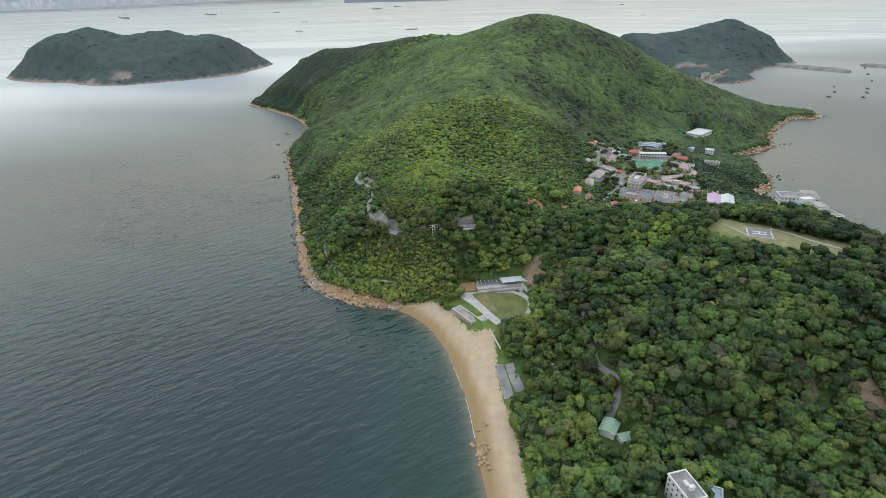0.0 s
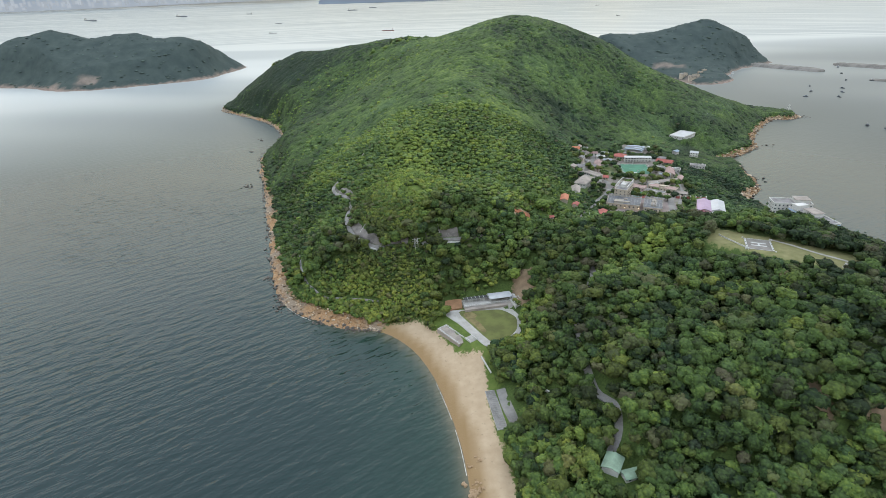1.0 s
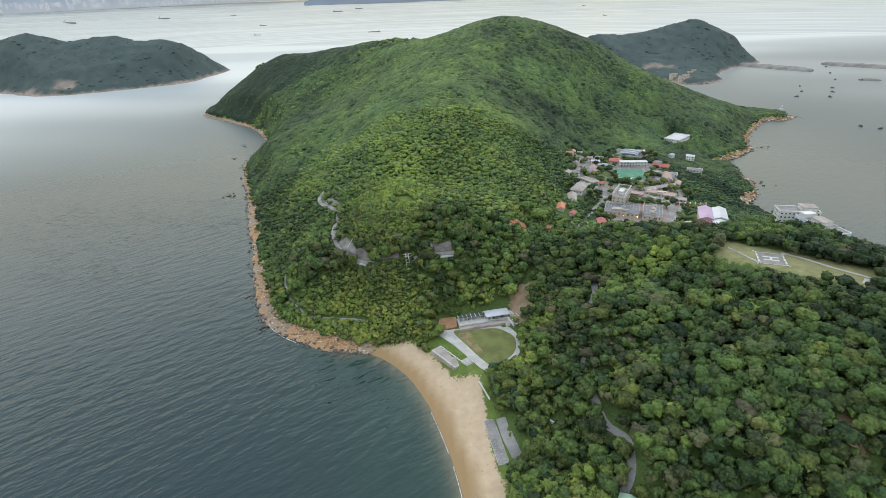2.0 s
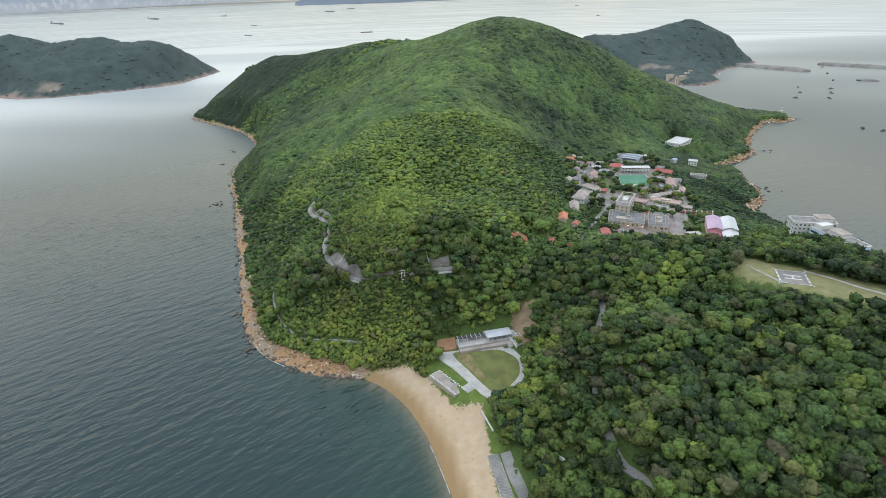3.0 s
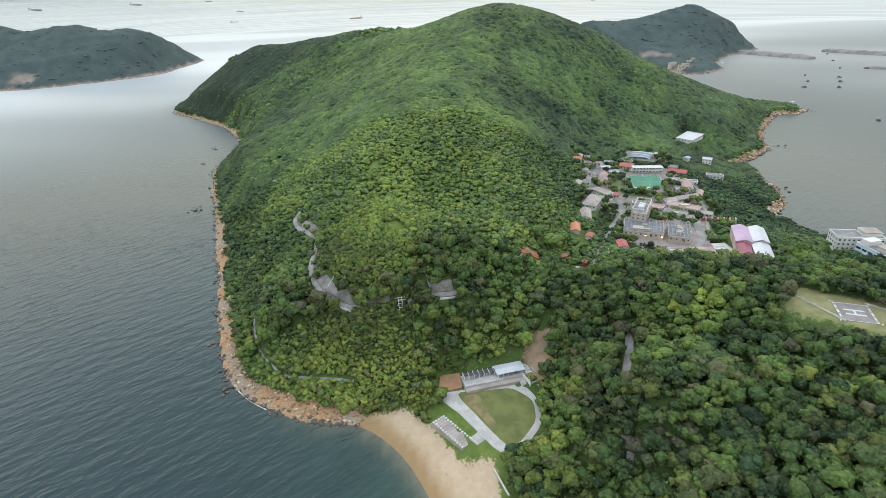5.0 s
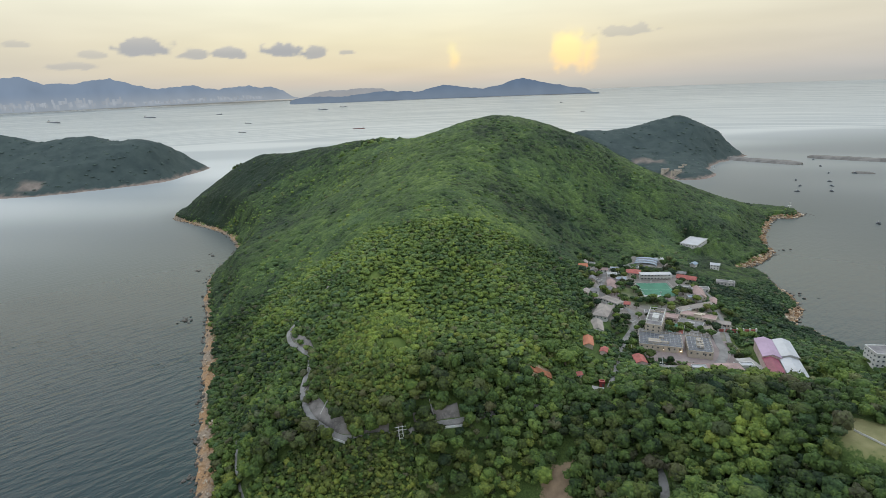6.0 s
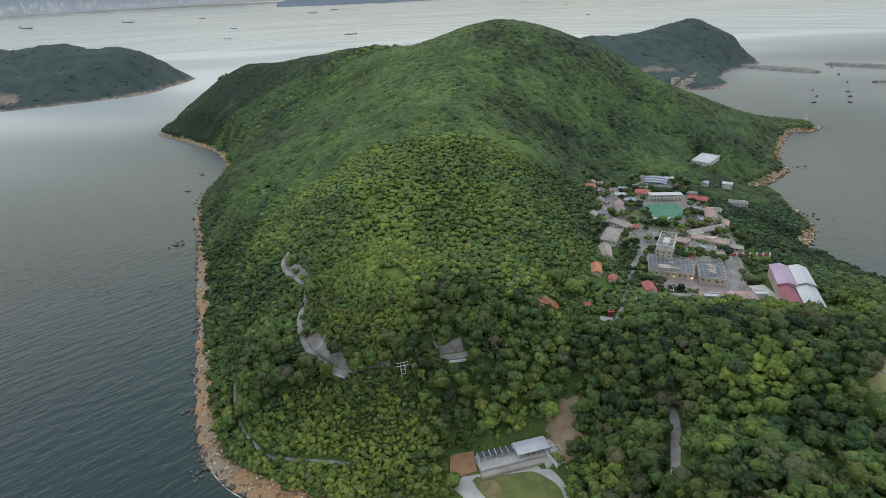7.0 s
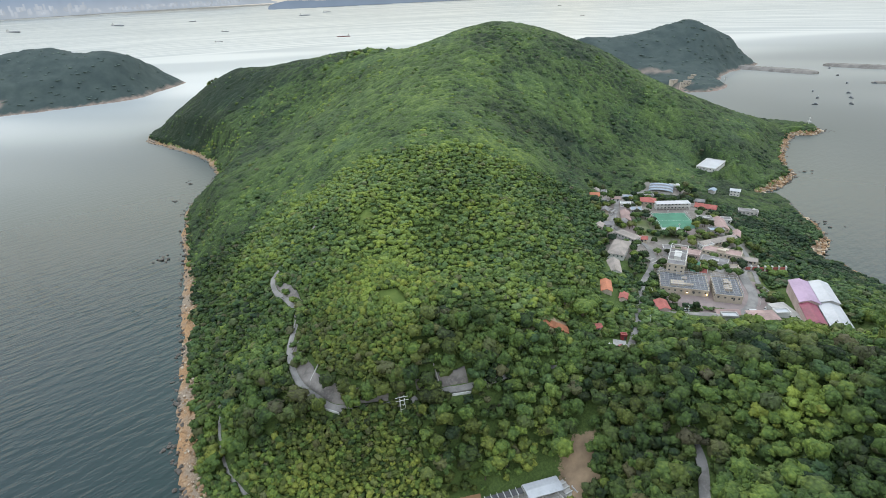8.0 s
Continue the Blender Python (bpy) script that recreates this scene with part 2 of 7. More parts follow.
# spot heights of the ground: x, y, z
HILL_HEIGHTS = [(-400, 1350, 44), (-341, 1396, 86), (-272, 1356, 113), (-154, 1288, 127), (-36, 1221, 147), (94, 1146, 156), (140, 1119, 177), (177, 1098, 186), (229, 1093, 177), (282, 1088, 159), (336, 1083, 137), (400, 1077, 98), (470, 1070, 68), (526, 1052, 48), (586, 1050, 28), (630, 1050, 13), (-25, 625, 96), (19, 612, 97), (77, 630, 86), (-112, 754, 60), (-184, 809, 47), (-149, 1030, 62), (153, 680, 62), (123, 583, 60), (60, 780, 122), (120, 940, 155), (272, 830, 47), (360, 888, 50), (445, 865, 36), (500, 862, 12), (-300, 1240, 70), (100, 1300, 95), (-200, 1420, 60), (-60, 1380, 75), (300, 1280, 50), (470, 1200, 18), (600, 1130, 5), (400, 1180, 40)]
SPUR_HEIGHTS = [(28, 545, 69), (-19, 538, 75), (-68, 563, 66), (-62, 488, 56), (-20, 468, 63), (17, 463, 61), (68, 507, 63), (-142, 652, 32), (-119, 541, 29), (-168, 588, 7), (-99, 430, 24), (-59, 426, 26), (-19, 418, 26), (30, 420, 23), (-57, 398, 14), (-12, 385, 12), (57, 418, 18), (41, 453, 47), (-45, 450, 46)]
VILLAGE_HEIGHTS = [(210, 620, 28), (290, 700, 25), (240, 550, 27), (200, 520, 33), (180, 560, 34), (160, 600, 37), (195, 700, 42), (340, 690, 20), (390, 830, 23), (300, 600, 21), (350, 600, 15), (268, 498, 33), (123, 465, 38), (150, 520, 37), (310, 640, 24), (230, 760, 32), (310, 775, 26)]
SOUTH_HEIGHTS = [(232, 368, 77), (250, 330, 79), (188, 393, 70), (184, 424, 60), (127, 450, 50), (134, 398, 44), (113, 331, 55), (153, 358, 52), (168, 317, 62), (185, 290, 66), (149, 267, 56), (93, 309, 44), (72, 311, 22), (104, 278, 42), (136, 299, 51), (72, 283, 21), (93, 267, 33), (107, 232, 37), (145, 244, 51), (190, 214, 52), (135, 218, 36), (212, 285, 74), (230, 268, 79), (260, 298, 80), (44, 227, 5), (62, 260, 9), (85, 205, 19), (104, 168, 24), (123, 202, 23), (145, 195, 29), (187, 195, 37)]
SIDE_HEIGHTS = [(95, 411, 31), (123, 412, 46), (165, 393, 59), (251, 450, 42), (213, 476, 36), (232, 465, 39), (300, 440, 50), (310, 410, 58), (320, 320, 68), (380, 400, 35), (380, 500, 22), (100, 100, 16), (200, 100, 26), (300, 100, 22), (60, 120, 8), (200, -150, 20), (36, 350, 8), (66, 378, 8), (6, 384, 8), (50, 398, 9)]


def blended(heights, stiff=120.0):
    """A thin bending sheet over spot heights, a little stiffer than they are."""
    k = np.array(heights, float)
    s = k[:, :2] / 100.0

    def pull(p):
        r2 = ((p[:, None, :] - s[None]) ** 2).sum(2)
        return 0.5 * r2 * np.log(r2 + 1e-9)

    n = len(k)
    full = np.zeros((n + 3, n + 3))
    full[:n, :n] = pull(s) + np.eye(n) * 0.004 * stiff / 100
    full[:n, n], full[:n, n + 1:] = 1, s
    full[n:, :n] = full[:n, n:].T
    w = np.linalg.solve(full, np.concatenate([k[:, 2], np.zeros(3)]))

    def sheet(xy):
        out = []
        for part_xy in np.array_split(np.asarray(xy, float) / 100.0, max(1, len(xy) // 20000)):
            out.append(pull(part_xy) @ w[:n] + w[n] + part_xy @ w[n + 1:])
        return np.concatenate(out)

    return sheet


HILLS = blended(HILL_HEIGHTS + SPUR_HEIGHTS + VILLAGE_HEIGHTS + SOUTH_HEIGHTS + SIDE_HEIGHTS)

# levelled ground: middle, half lengths, turn in degrees, height, width of the bank round it
LEVELS = [
    (36, 369, 30, 25, -10, 8.0, 8), (16, 399, 9, 9, 10, 8.0, 6), (47, 402, 20, 5, 9, 9.0, 3), (229, 337, 44, 14, -39, 79.0, 8),
    (265, 675, 24, 30, -12, 27.0, 10), (215, 545, 46, 32, -14, 28.0, 10), (390, 828, 26, 18, 42, 24.0, 8), (273, 502, 14, 28, -23, 32.0, 8), (309, 430, 15, 30, -2, 57.5, 8), (104, 170, 12, 12, 14, 24.0, 8),
    (176, 604, 14, 20, -33, 34.0, 8), (222, 690, 16, 18, -18, 31.0, 8), (84, 217, 9, 8, -20, 22.0, 5),
]


def oblong(xy, cx, cy, hx, hy, turn):
    """Metres outside an oblong with rounded corners (less than 0: inside)."""
    c, s = math.cos(radians(turn)), math.sin(radians(turn))
    dx, dy = xy[:, 0] - cx, xy[:, 1] - cy
    u, v = np.abs(dx * c + dy * s) - hx, np.abs(dy * c - dx * s) - hy
    return np.hypot(np.maximum(u, 0), np.maximum(v, 0)) + np.minimum(np.maximum(u, v), 0)


def beachy(xy):
    """1 behind the bay's sand, 0 along the rocks."""
    return smooth(-52, -34, xy[:, 0]) * (1 - smooth(378, 392, xy[:, 1])) * (1 - smooth(120, 160, xy[:, 0]))


def lay(xy):
    """Ground height and metres from the shore, for many places."""
    xy = np.asarray(xy, float)
    d = inland(xy, COAST)
    sandy = beachy(xy)
    d_rocky = d + (1 - sandy) * rough(xy[:, 0], xy[:, 1], 22, 3) * 4.5
    h = np.maximum(HILLS(xy), 3.0) + rough(xy[:, 0], xy[:, 1], 60, 3) * 1.6
    for cx, cy, hx, hy, turn, z, bank in LEVELS:
        flat = 1 - smooth(0, bank, oblong(xy, cx, cy, hx, hy, turn))
        h = h * (1 - flat) + z * flat
    rocky = 5.5 * smooth(0, 11, d_rocky) + np.maximum(h - 5.5, 0) * smooth(6, 46, d_rocky)
    sand = 0.10 * np.clip(d, 0, 30) + np.maximum(h - 3.0, 0) * smooth(18, 34, d)
    land = rocky * (1 - sandy) + sand * sandy
    sea_bed = np.maximum(d_rocky * (1 - sandy) + d * sandy, -60) * 0.12
    return np.where((d_rocky * (1 - sandy) + d * sandy) > 0, land, sea_bed), d


def level(x, y):
    return float(lay(np.array([(x, y)]))[0][0])

# roads: middle line, width
WEST_ROAD = [(-20, 441), (-46, 445), (-58, 453), (-68, 464), (-74, 478), (-77, 492), (-76, 505), (-75, 520), (-84, 544), (-96, 565), (-102, 584), (-100, 592), (-91, 598), (-80, 606), (-66, 630)]
SPUR_ROAD = [(-20, 441), (-4, 442), (10, 444), (24, 446), (50, 453), (82, 461), (110, 479)]
SOUTH_ROAD = [(84, 226), (90, 232), (94, 242), (95, 252), (90, 264), (89, 277), (89, 300), (95, 332), (104, 350), (113, 367), (123, 390), (122, 420), (116, 444), (126, 473)]
VILLAGE_ROAD = [(110, 479), (126, 475), (138, 490), (152, 515), (165, 540), (180, 565), (198, 588), (207, 604), (209, 625), (195, 642), (191, 655), (203, 680), (213, 698), (239, 743), (290, 765)]
YARD_ROAD = [(170, 520), (200, 506), (229, 512), (247, 530), (254, 548), (262, 566), (276, 576)]
EAST_LANE = [(276, 576), (270, 562), (262, 545), (262, 530)]
BACK_LANE = [(276, 576), (290, 600), (296, 622), (306, 640), (310, 662), (306, 680)]
CUT_PATH = [(71, 408), (78, 420), (86, 430), (92, 440)]
SHORE_PATH = [(-45, 407), (-62, 410), (-75, 414), (-89, 419), (-103, 432), (-111, 445), (-119, 468), (-124, 490)]
ROAD_GAPS = [(WEST_ROAD[1:7], 3.4), (WEST_ROAD[6:9], 2.3), (WEST_ROAD[8:13], 3.2), (SPUR_ROAD[2:4], 4.0), (SPUR_ROAD[4:], 0.5), (SOUTH_ROAD[:3], 1.6), (SOUTH_ROAD[2:6], 2.9), (SOUTH_ROAD[6:8], 0.3), (SOUTH_ROAD[8:11], 4.4), (SOUTH_ROAD[11:], 0.5), (VILLAGE_ROAD[:3], 3.6), (VILLAGE_ROAD[2:6], 1.3), (VILLAGE_ROAD[5:], 4.0), (YARD_ROAD, 5.5), (EAST_LANE, 3.5), (BACK_LANE, 3.5), (CUT_PATH, 3.0), (SHORE_PATH, 1.7), ([(58, 295), (63, 288), (68, 279)], 1.6), ([(-34, 450), (-47, 456), (-58, 465), (-65, 478)], 3.4), ([(-4, 449), (10, 451), (22, 452)], 1.6), ([(-90, 567), (-80, 550), (-72, 532)], 2.2)]


def mesh_of(name, verts, faces, mats, smooth_faces=False):
    """A mesh from numpy arrays of corners and of faces with one number of corners each."""
    me = bpy.data.meshes.new(name)
    verts, faces = np.asarray(verts, np.float32), np.asarray(faces, np.int32)
    k = faces.shape[1]
    me.vertices.add(len(verts))
    me.vertices.foreach_set("co", verts.ravel())
    me.loops.add(faces.size)
    me.loops.foreach_set("vertex_index", faces.ravel())
    me.polygons.add(len(faces))
    me.polygons.foreach_set("loop_start", np.arange(0, faces.size, k, dtype=np.int32))
    me.polygons.foreach_set("loop_total", np.full(len(faces), k, np.int32))
    me.polygons.foreach_set("use_smooth", np.full(len(faces), smooth_faces))
    for m in mats if isinstance(mats, (list, tuple)) else [mats]:
        me.materials.append(m)
    me.update(calc_edges=True)
    me.validate()
    return me


def measure_of(me, name, values):
    me.attributes.new(name, "FLOAT", "POINT").data.foreach_set("value", np.asarray(values, np.float32))


def hues(me, name, rgb):
    col = np.ones((len(rgb), 4), np.float32)
    col[:, :3] = rgb
    me.attributes.new(name, "FLOAT_COLOR", "POINT").data.foreach_set("color", col.ravel())


def grid_faces(nu, nv, closed=False):
    """Quads of a grid with nu x nv corners, the v index running fastest."""
    i, j = np.meshgrid(np.arange(nu if closed else nu - 1), np.arange(nv - 1), indexing="ij")
    i, j = i.ravel(), j.ravel()
    i2 = (i + 1) % nu
    return np.stack([i * nv + j, i2 * nv + j, i2 * nv + j + 1, i * nv + j + 1], 1)


# ---- sea ----
MIDDLE = np.array((0.0, 110.0))
RIM = 4740.0


def sea_level(r):
    """The far sea lifts a little towards the rim, so that its horizon stands where it does over open water."""
    return 190.0 * np.clip((np.asarray(r, float) - 3000) / 1740, 0, 1) ** 2


def build_sea():
    radii = np.concatenate([[0.5], np.geomspace(12, 900, 90), np.geomspace(930, 2900, 24), np.linspace(2990, RIM + 40, 95)])
    turn = np.linspace(0, 2 * np.pi, 320, endpoint=False)
    a, r = np.meshgrid(turn, radii, indexing="ij")
    x, y = MIDDLE[0] + r * np.cos(a), MIDDLE[1] + r * np.sin(a)
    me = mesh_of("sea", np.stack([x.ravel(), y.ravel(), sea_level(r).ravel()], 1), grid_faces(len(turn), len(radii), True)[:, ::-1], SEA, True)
    xy = np.stack([x.ravel(), y.ravel()], 1)
    near = (r.ravel() < 2600)
    d = np.full(len(xy), -500.0)
    d[near] = inland(xy[near], COAST)
    sandy = np.zeros(len(xy))
    sandy[near] = smooth(-160, 0, xy[near][:, 0]) * (1 - smooth(385, 430, xy[near][:, 1]))
    out = -d
    width = 34 + 42 * sandy
    measure_of(me, "shoal", np.exp(-np.maximum(out, 0) / width) * (0.35 + 0.6 * sandy))
    measure_of(me, "surf", sandy * np.exp(-np.maximum(out, 0) / 4.0) * 0.6)
    measure_of(me, "chop", 0.012 + 0.988 * (1 - smooth(150, 1700, r.ravel())) ** 2 - 0.012 * smooth(1000, 1500, r.ravel()))
    # Painted sky reflection grows with distance, weaker in the eastern bay.
    measure_of(me, "sky_sheen", smooth(650, 2100, r.ravel()) * (1 - 0.62 * smooth(350, 800, x.ravel()) * (1 - smooth(1700, 2600, y.ravel()))))
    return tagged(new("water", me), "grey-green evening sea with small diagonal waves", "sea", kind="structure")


build_sea()


# ---- sky and far hills behind the sea ----
# clouds and lit gaps: azimuth, elevation, half width, height, strength
CLOUDS = [(-21.5, 4.0, 3.0, 1.3, 0.85), (-17.6, 3.6, 1.7, 0.8, 0.7), (-14.6, 3.6, 2.0, 0.9, 0.8), (-9.8, 3.8, 2.2, 1.3, 0.9), (-6.6, 3.5, 1.3, 1.1, 0.8), (-3.7, 3.55, 1.0, 0.5, 0.6), (-26.9, 2.7, 2.0, 0.5, 0.45), (-25.4, 3.6, 1.3, 0.6, 0.45), (-30.3, 4.4, 1.2, 0.5, 0.4), (22.8, 4.4, 3.6, 0.8, 0.45)]
GLOWS = [(18.2, 3.2, 2.5, 2.6, 1.0), (6.8, 2.7, 0.9, 1.6, 0.65)]


def build_sky():
    """A dome of evening haze with a bank of small clouds; it thins out upwards into the open sky."""
    az = np.concatenate([np.linspace(-50, 60, 420), np.linspace(61, 309, 30)])
    el = np.concatenate([np.linspace(-4, -0.5, 6), np.linspace(-0.3, 7, 66), np.linspace(7.5, 34, 14)])
    a, e = np.meshgrid(np.radians(az), np.radians(el), indexing="ij")
    R = RIM + 30
    x, y, z = R * np.cos(e) * np.sin(a), R * np.cos(e) * np.cos(a), 239 + R * np.sin(e)
    A, E = np.degrees(a).ravel(), np.degrees(e).ravel()
    A = np.where(A > 180, A - 360, A)
    stops = [-6, -0.6, 0.0, 0.8, 2.2, 4.5, 8, 14, 34]
    warm = np.array([(0.46, 0.455, 0.43), (0.46, 0.455, 0.43), (0.54, 0.52, 0.47), (0.64, 0.565, 0.47), (0.76, 0.66, 0.47), (0.83, 0.76, 0.54), (0.88, 0.87, 0.69), (1.35, 1.38, 1.28), (1.45, 1.52, 1.55)])
    cool = np.array([(0.42, 0.43, 0.42), (0.42, 0.43, 0.42), (0.42, 0.43, 0.43), (0.47, 0.47, 0.46), (0.54, 0.52, 0.48), (0.64, 0.60, 0.51), (0.78, 0.75, 0.62), (1.20, 1.24, 1.20), (1.45, 1.55, 1.62)])
    w = np.exp(-(((A - 2) / 34) ** 2))[:, None]
    rgb = np.stack([np.interp(E, stops, warm[:, i]) for i in range(3)], 1) * w + np.stack([np.interp(E, stops, cool[:, i]) for i in range(3)], 1) * (1 - w)
    puff = 0.5 * rough(A * 10, E * 14, 9, 4)
    for ca, ce, wa, we, dense in CLOUDS:
        up = E - ce
        near = np.sqrt(((A - ca) / wa) ** 2 + (up / np.where(up > 0, we, we * 0.5)) ** 2)
        f = (1 - smooth(0.62, 0.88, near + puff * 0.95))[:, None] * dense
        rgb = rgb * (1 - f) + (np.array((0.37, 0.385, 0.415)) + np.array((0.12, 0.10, 0.06)) * smooth(0, 1, up / we)[:, None]) * f
    flare = rough(A * 10, E * 9, 12, 4)
    for ca, ce, wa, we, bright in GLOWS:
        near = np.sqrt(((A - ca) / wa) ** 2 + ((E - ce) / we) ** 2)
        f = (1 - smooth(0.3, 1.0, near + flare * 0.6))[:, None] * bright
        rgb = rgb * (1 - f) + (np.array((1.02, 0.90, 0.46)) - np.array((0.0, 0.16, 0.08)) * smooth(0.6, -0.6, (E - ce) / we)[:, None]) * f
        rgb += np.array((0.07, 0.04, 0.0)) * np.exp(-near / 1.4)[:, None] * bright
    rgb *= 1.4
    rgb *= (1 + 0.05 * rough(A * 3, E * 20, 20, 3))[:, None]
    me = mesh_of("sky", np.stack([x.ravel(), y.ravel() + MIDDLE[1], z.ravel()], 1), grid_faces(len(az), len(el), True), DISTANCE, True)
    hues(me, "hue", rgb)
    measure_of(me, "cover", 1 - smooth(13, 33, E))
    return tagged(new("backdrop", me), "hazy yellow evening sky with small grey clouds", "sky", kind="structure")


build_sky()


def far_ridge(label, profile, feet, distance, colour, colour_low, seed, deep=120):
    """A line of far hills: azimuth and height of its crest; haze is put into its glowing colours, palest at the foot.
    """
    p = np.array(profile, float)
    az = np.linspace(p[0, 0], p[-1, 0], 420)
    foot = np.interp(az, [p[0, 0], p[-1, 0]], feet)
    crest = np.interp(az, p[:, 0], p[:, 1])
    ends = smooth(0, 1.5, az - az[0]) * smooth(0, 1.5, az[-1] - az)
    crest = foot + np.maximum(crest - foot + (rough(az * 30, az * 0 + seed, 34, 4) * 16 + rough(az * 30, az * 0 + seed + 50, 9, 2) * 4) * ends, 3) * (0.08 + 0.92 * ends)
    rows = np.linspace(0, 1, 12)
    A, t = np.meshgrid(np.radians(az), rows, indexing="ij")
    C, F = np.repeat(crest[:, None], len(rows), 1), np.repeat(foot[:, None], len(rows), 1)
    wob = rough(np.degrees(A) * 40, t * 60 + seed, 40, 3)
    z = F - 5 + (C - F + 5) * t**0.8
    r = distance + deep * (t - 0.5) + wob * 18
    x, y = r * np.sin(A), MIDDLE[1] + r * np.cos(A)
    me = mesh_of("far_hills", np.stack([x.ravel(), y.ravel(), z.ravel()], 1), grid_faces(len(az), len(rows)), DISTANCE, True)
    shade = (0.5 + 0.5 * wob.ravel())[:, None]
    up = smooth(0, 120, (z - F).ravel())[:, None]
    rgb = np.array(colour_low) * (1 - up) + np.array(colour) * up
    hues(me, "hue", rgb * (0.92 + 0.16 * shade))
    measure_of(me, "cover", np.ones(len(shade)))
    return tagged(new("backdrop", me), label, "hills", kind="structure")


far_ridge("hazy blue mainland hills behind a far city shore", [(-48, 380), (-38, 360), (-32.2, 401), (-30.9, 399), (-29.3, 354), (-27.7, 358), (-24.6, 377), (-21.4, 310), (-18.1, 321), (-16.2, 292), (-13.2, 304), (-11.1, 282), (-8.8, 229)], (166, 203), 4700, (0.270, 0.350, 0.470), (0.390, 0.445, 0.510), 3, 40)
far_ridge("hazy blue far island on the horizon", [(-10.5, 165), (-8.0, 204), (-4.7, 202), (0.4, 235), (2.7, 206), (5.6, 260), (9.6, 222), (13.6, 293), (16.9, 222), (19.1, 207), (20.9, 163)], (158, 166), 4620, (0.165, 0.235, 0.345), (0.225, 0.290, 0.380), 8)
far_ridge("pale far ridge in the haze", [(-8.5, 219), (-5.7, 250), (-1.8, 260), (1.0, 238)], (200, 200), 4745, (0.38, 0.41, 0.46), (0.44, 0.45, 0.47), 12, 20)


def far_city():
    """Pale blocks of a far city along the foot of the mainland hills, with haze put into their glow."""
    rng = np.random.default_rng(5)
    V, F, C = [], [], []
    for i in range(330):
        az = rng.uniform(-50, -12)
        tall = rng.uniform(12, 40) * (1.6 if -44 < az < -34 and rng.random() < 0.4 else 1) * (0.6 if az > -24 else 1)
        wide = rng.uniform(9, 26)
        foot = np.interp(az, [-48, -9], [170, 202]) + rng.uniform(0, 38) * (1 if az < -24 else 0.5)
        a = radians(az)
        c, out, side = np.array((4630 * math.sin(a), MIDDLE[1] + 4630 * math.cos(a), foot)), np.array((math.sin(a), math.cos(a), 0)), np.array((math.cos(a), -math.sin(a), 0))
        n = len(V) * 8
        V.append([c + side * wide / 2 * u + out * 12 * v + np.array((0, 0, tall * w)) for w in (0, 1) for u, v in ((-1, -1), (1, -1), (1, 1), (-1, 1))])
        F += [(n, n + 1, n + 5, n + 4), (n + 1, n + 2, n + 6, n + 5), (n + 3, n, n + 4, n + 7), (n + 4, n + 5, n + 6, n + 7)]
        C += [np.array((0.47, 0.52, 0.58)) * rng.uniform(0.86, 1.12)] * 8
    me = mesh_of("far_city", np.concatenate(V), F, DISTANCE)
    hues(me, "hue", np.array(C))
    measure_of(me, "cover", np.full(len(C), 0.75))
    return tagged(new("backdrop", me), "pale hazy city blocks on the far shore", "city", kind="structure")


far_city()

# ---- the island's ground ----
def build_ground():
    step = 5.0
    xs, ys = np.arange(-560, 880, step), np.arange(-270, 1620, step)
    x, y = np.meshgrid(xs, ys, indexing="ij")
    xy = np.stack([x.ravel(), y.ravel()], 1)
    z, d = lay(xy)
    me = mesh_of("ground", np.column_stack([xy, z]), grid_faces(len(xs), len(ys)), TERRAIN, True)
    sandy = beachy(xy)
    n1, n2 = rough(xy[:, 0], xy[:, 1], 14, 3), rough(xy[:, 0], xy[:, 1], 60, 3)
    measure_of(me, "sand", sandy * np.maximum(1 - smooth(20, 26, d + n1 * 3), smooth(262, 280, xy[:, 1]) * (1 - smooth(332, 348, xy[:, 1])) * (1 - smooth(29, 35, xy[:, 0] + n1 * 4))))
    measure_of(me, "wet", 1 - smooth(5, 14, d + n1 * 2.0))
    measure_of(me, "rock", (1 - sandy) * (1 - smooth(0, 5, d + n1 * 5 + n2 * 4 - 9 + 4.5 * smooth(560, 760, xy[:, 1]))))
    turf = 0.7 * smooth(600, 760, xy[:, 1]) + 0.75 * sandy * (1 - smooth(30, 38, d))
    for cx, cy, hx, hy, turn, soft in TURF:
        turf = np.maximum(turf, 1 - smooth(-1, soft, oblong(xy, cx, cy, hx, hy, turn) + n1 * 2))
    soil = np.zeros(len(xy))
    for cx, cy, hx, hy, turn, soft in SOIL:
        soil = np.maximum(soil, 1 - smooth(-1, soft, oblong(xy, cx, cy, hx, hy, turn) + n1 * 3))
    paved = np.zeros(len(xy))
    for cx, cy, hx, hy, turn in BUILT:
        paved = np.maximum(paved, 1 - smooth(-2, 4, oblong(xy, cx, cy, hx, hy, turn) + n1 * 6))
    measure_of(me, "paved", paved * smooth(-0.5, 0.1, n2 + n1 * 0.5))
    measure_of(me, "turf", np.maximum(turf, paved))
    measure_of(me, "soil", soil)
    measure_of(me, "dry", 1 - smooth(-4, 8, oblong(xy, 229, 337, 44, 15, -39) + n1 * 5))
    return tagged(new("ground", me), "wooded island ground with sandy bay and rocky shore", "ground", kind="structure")


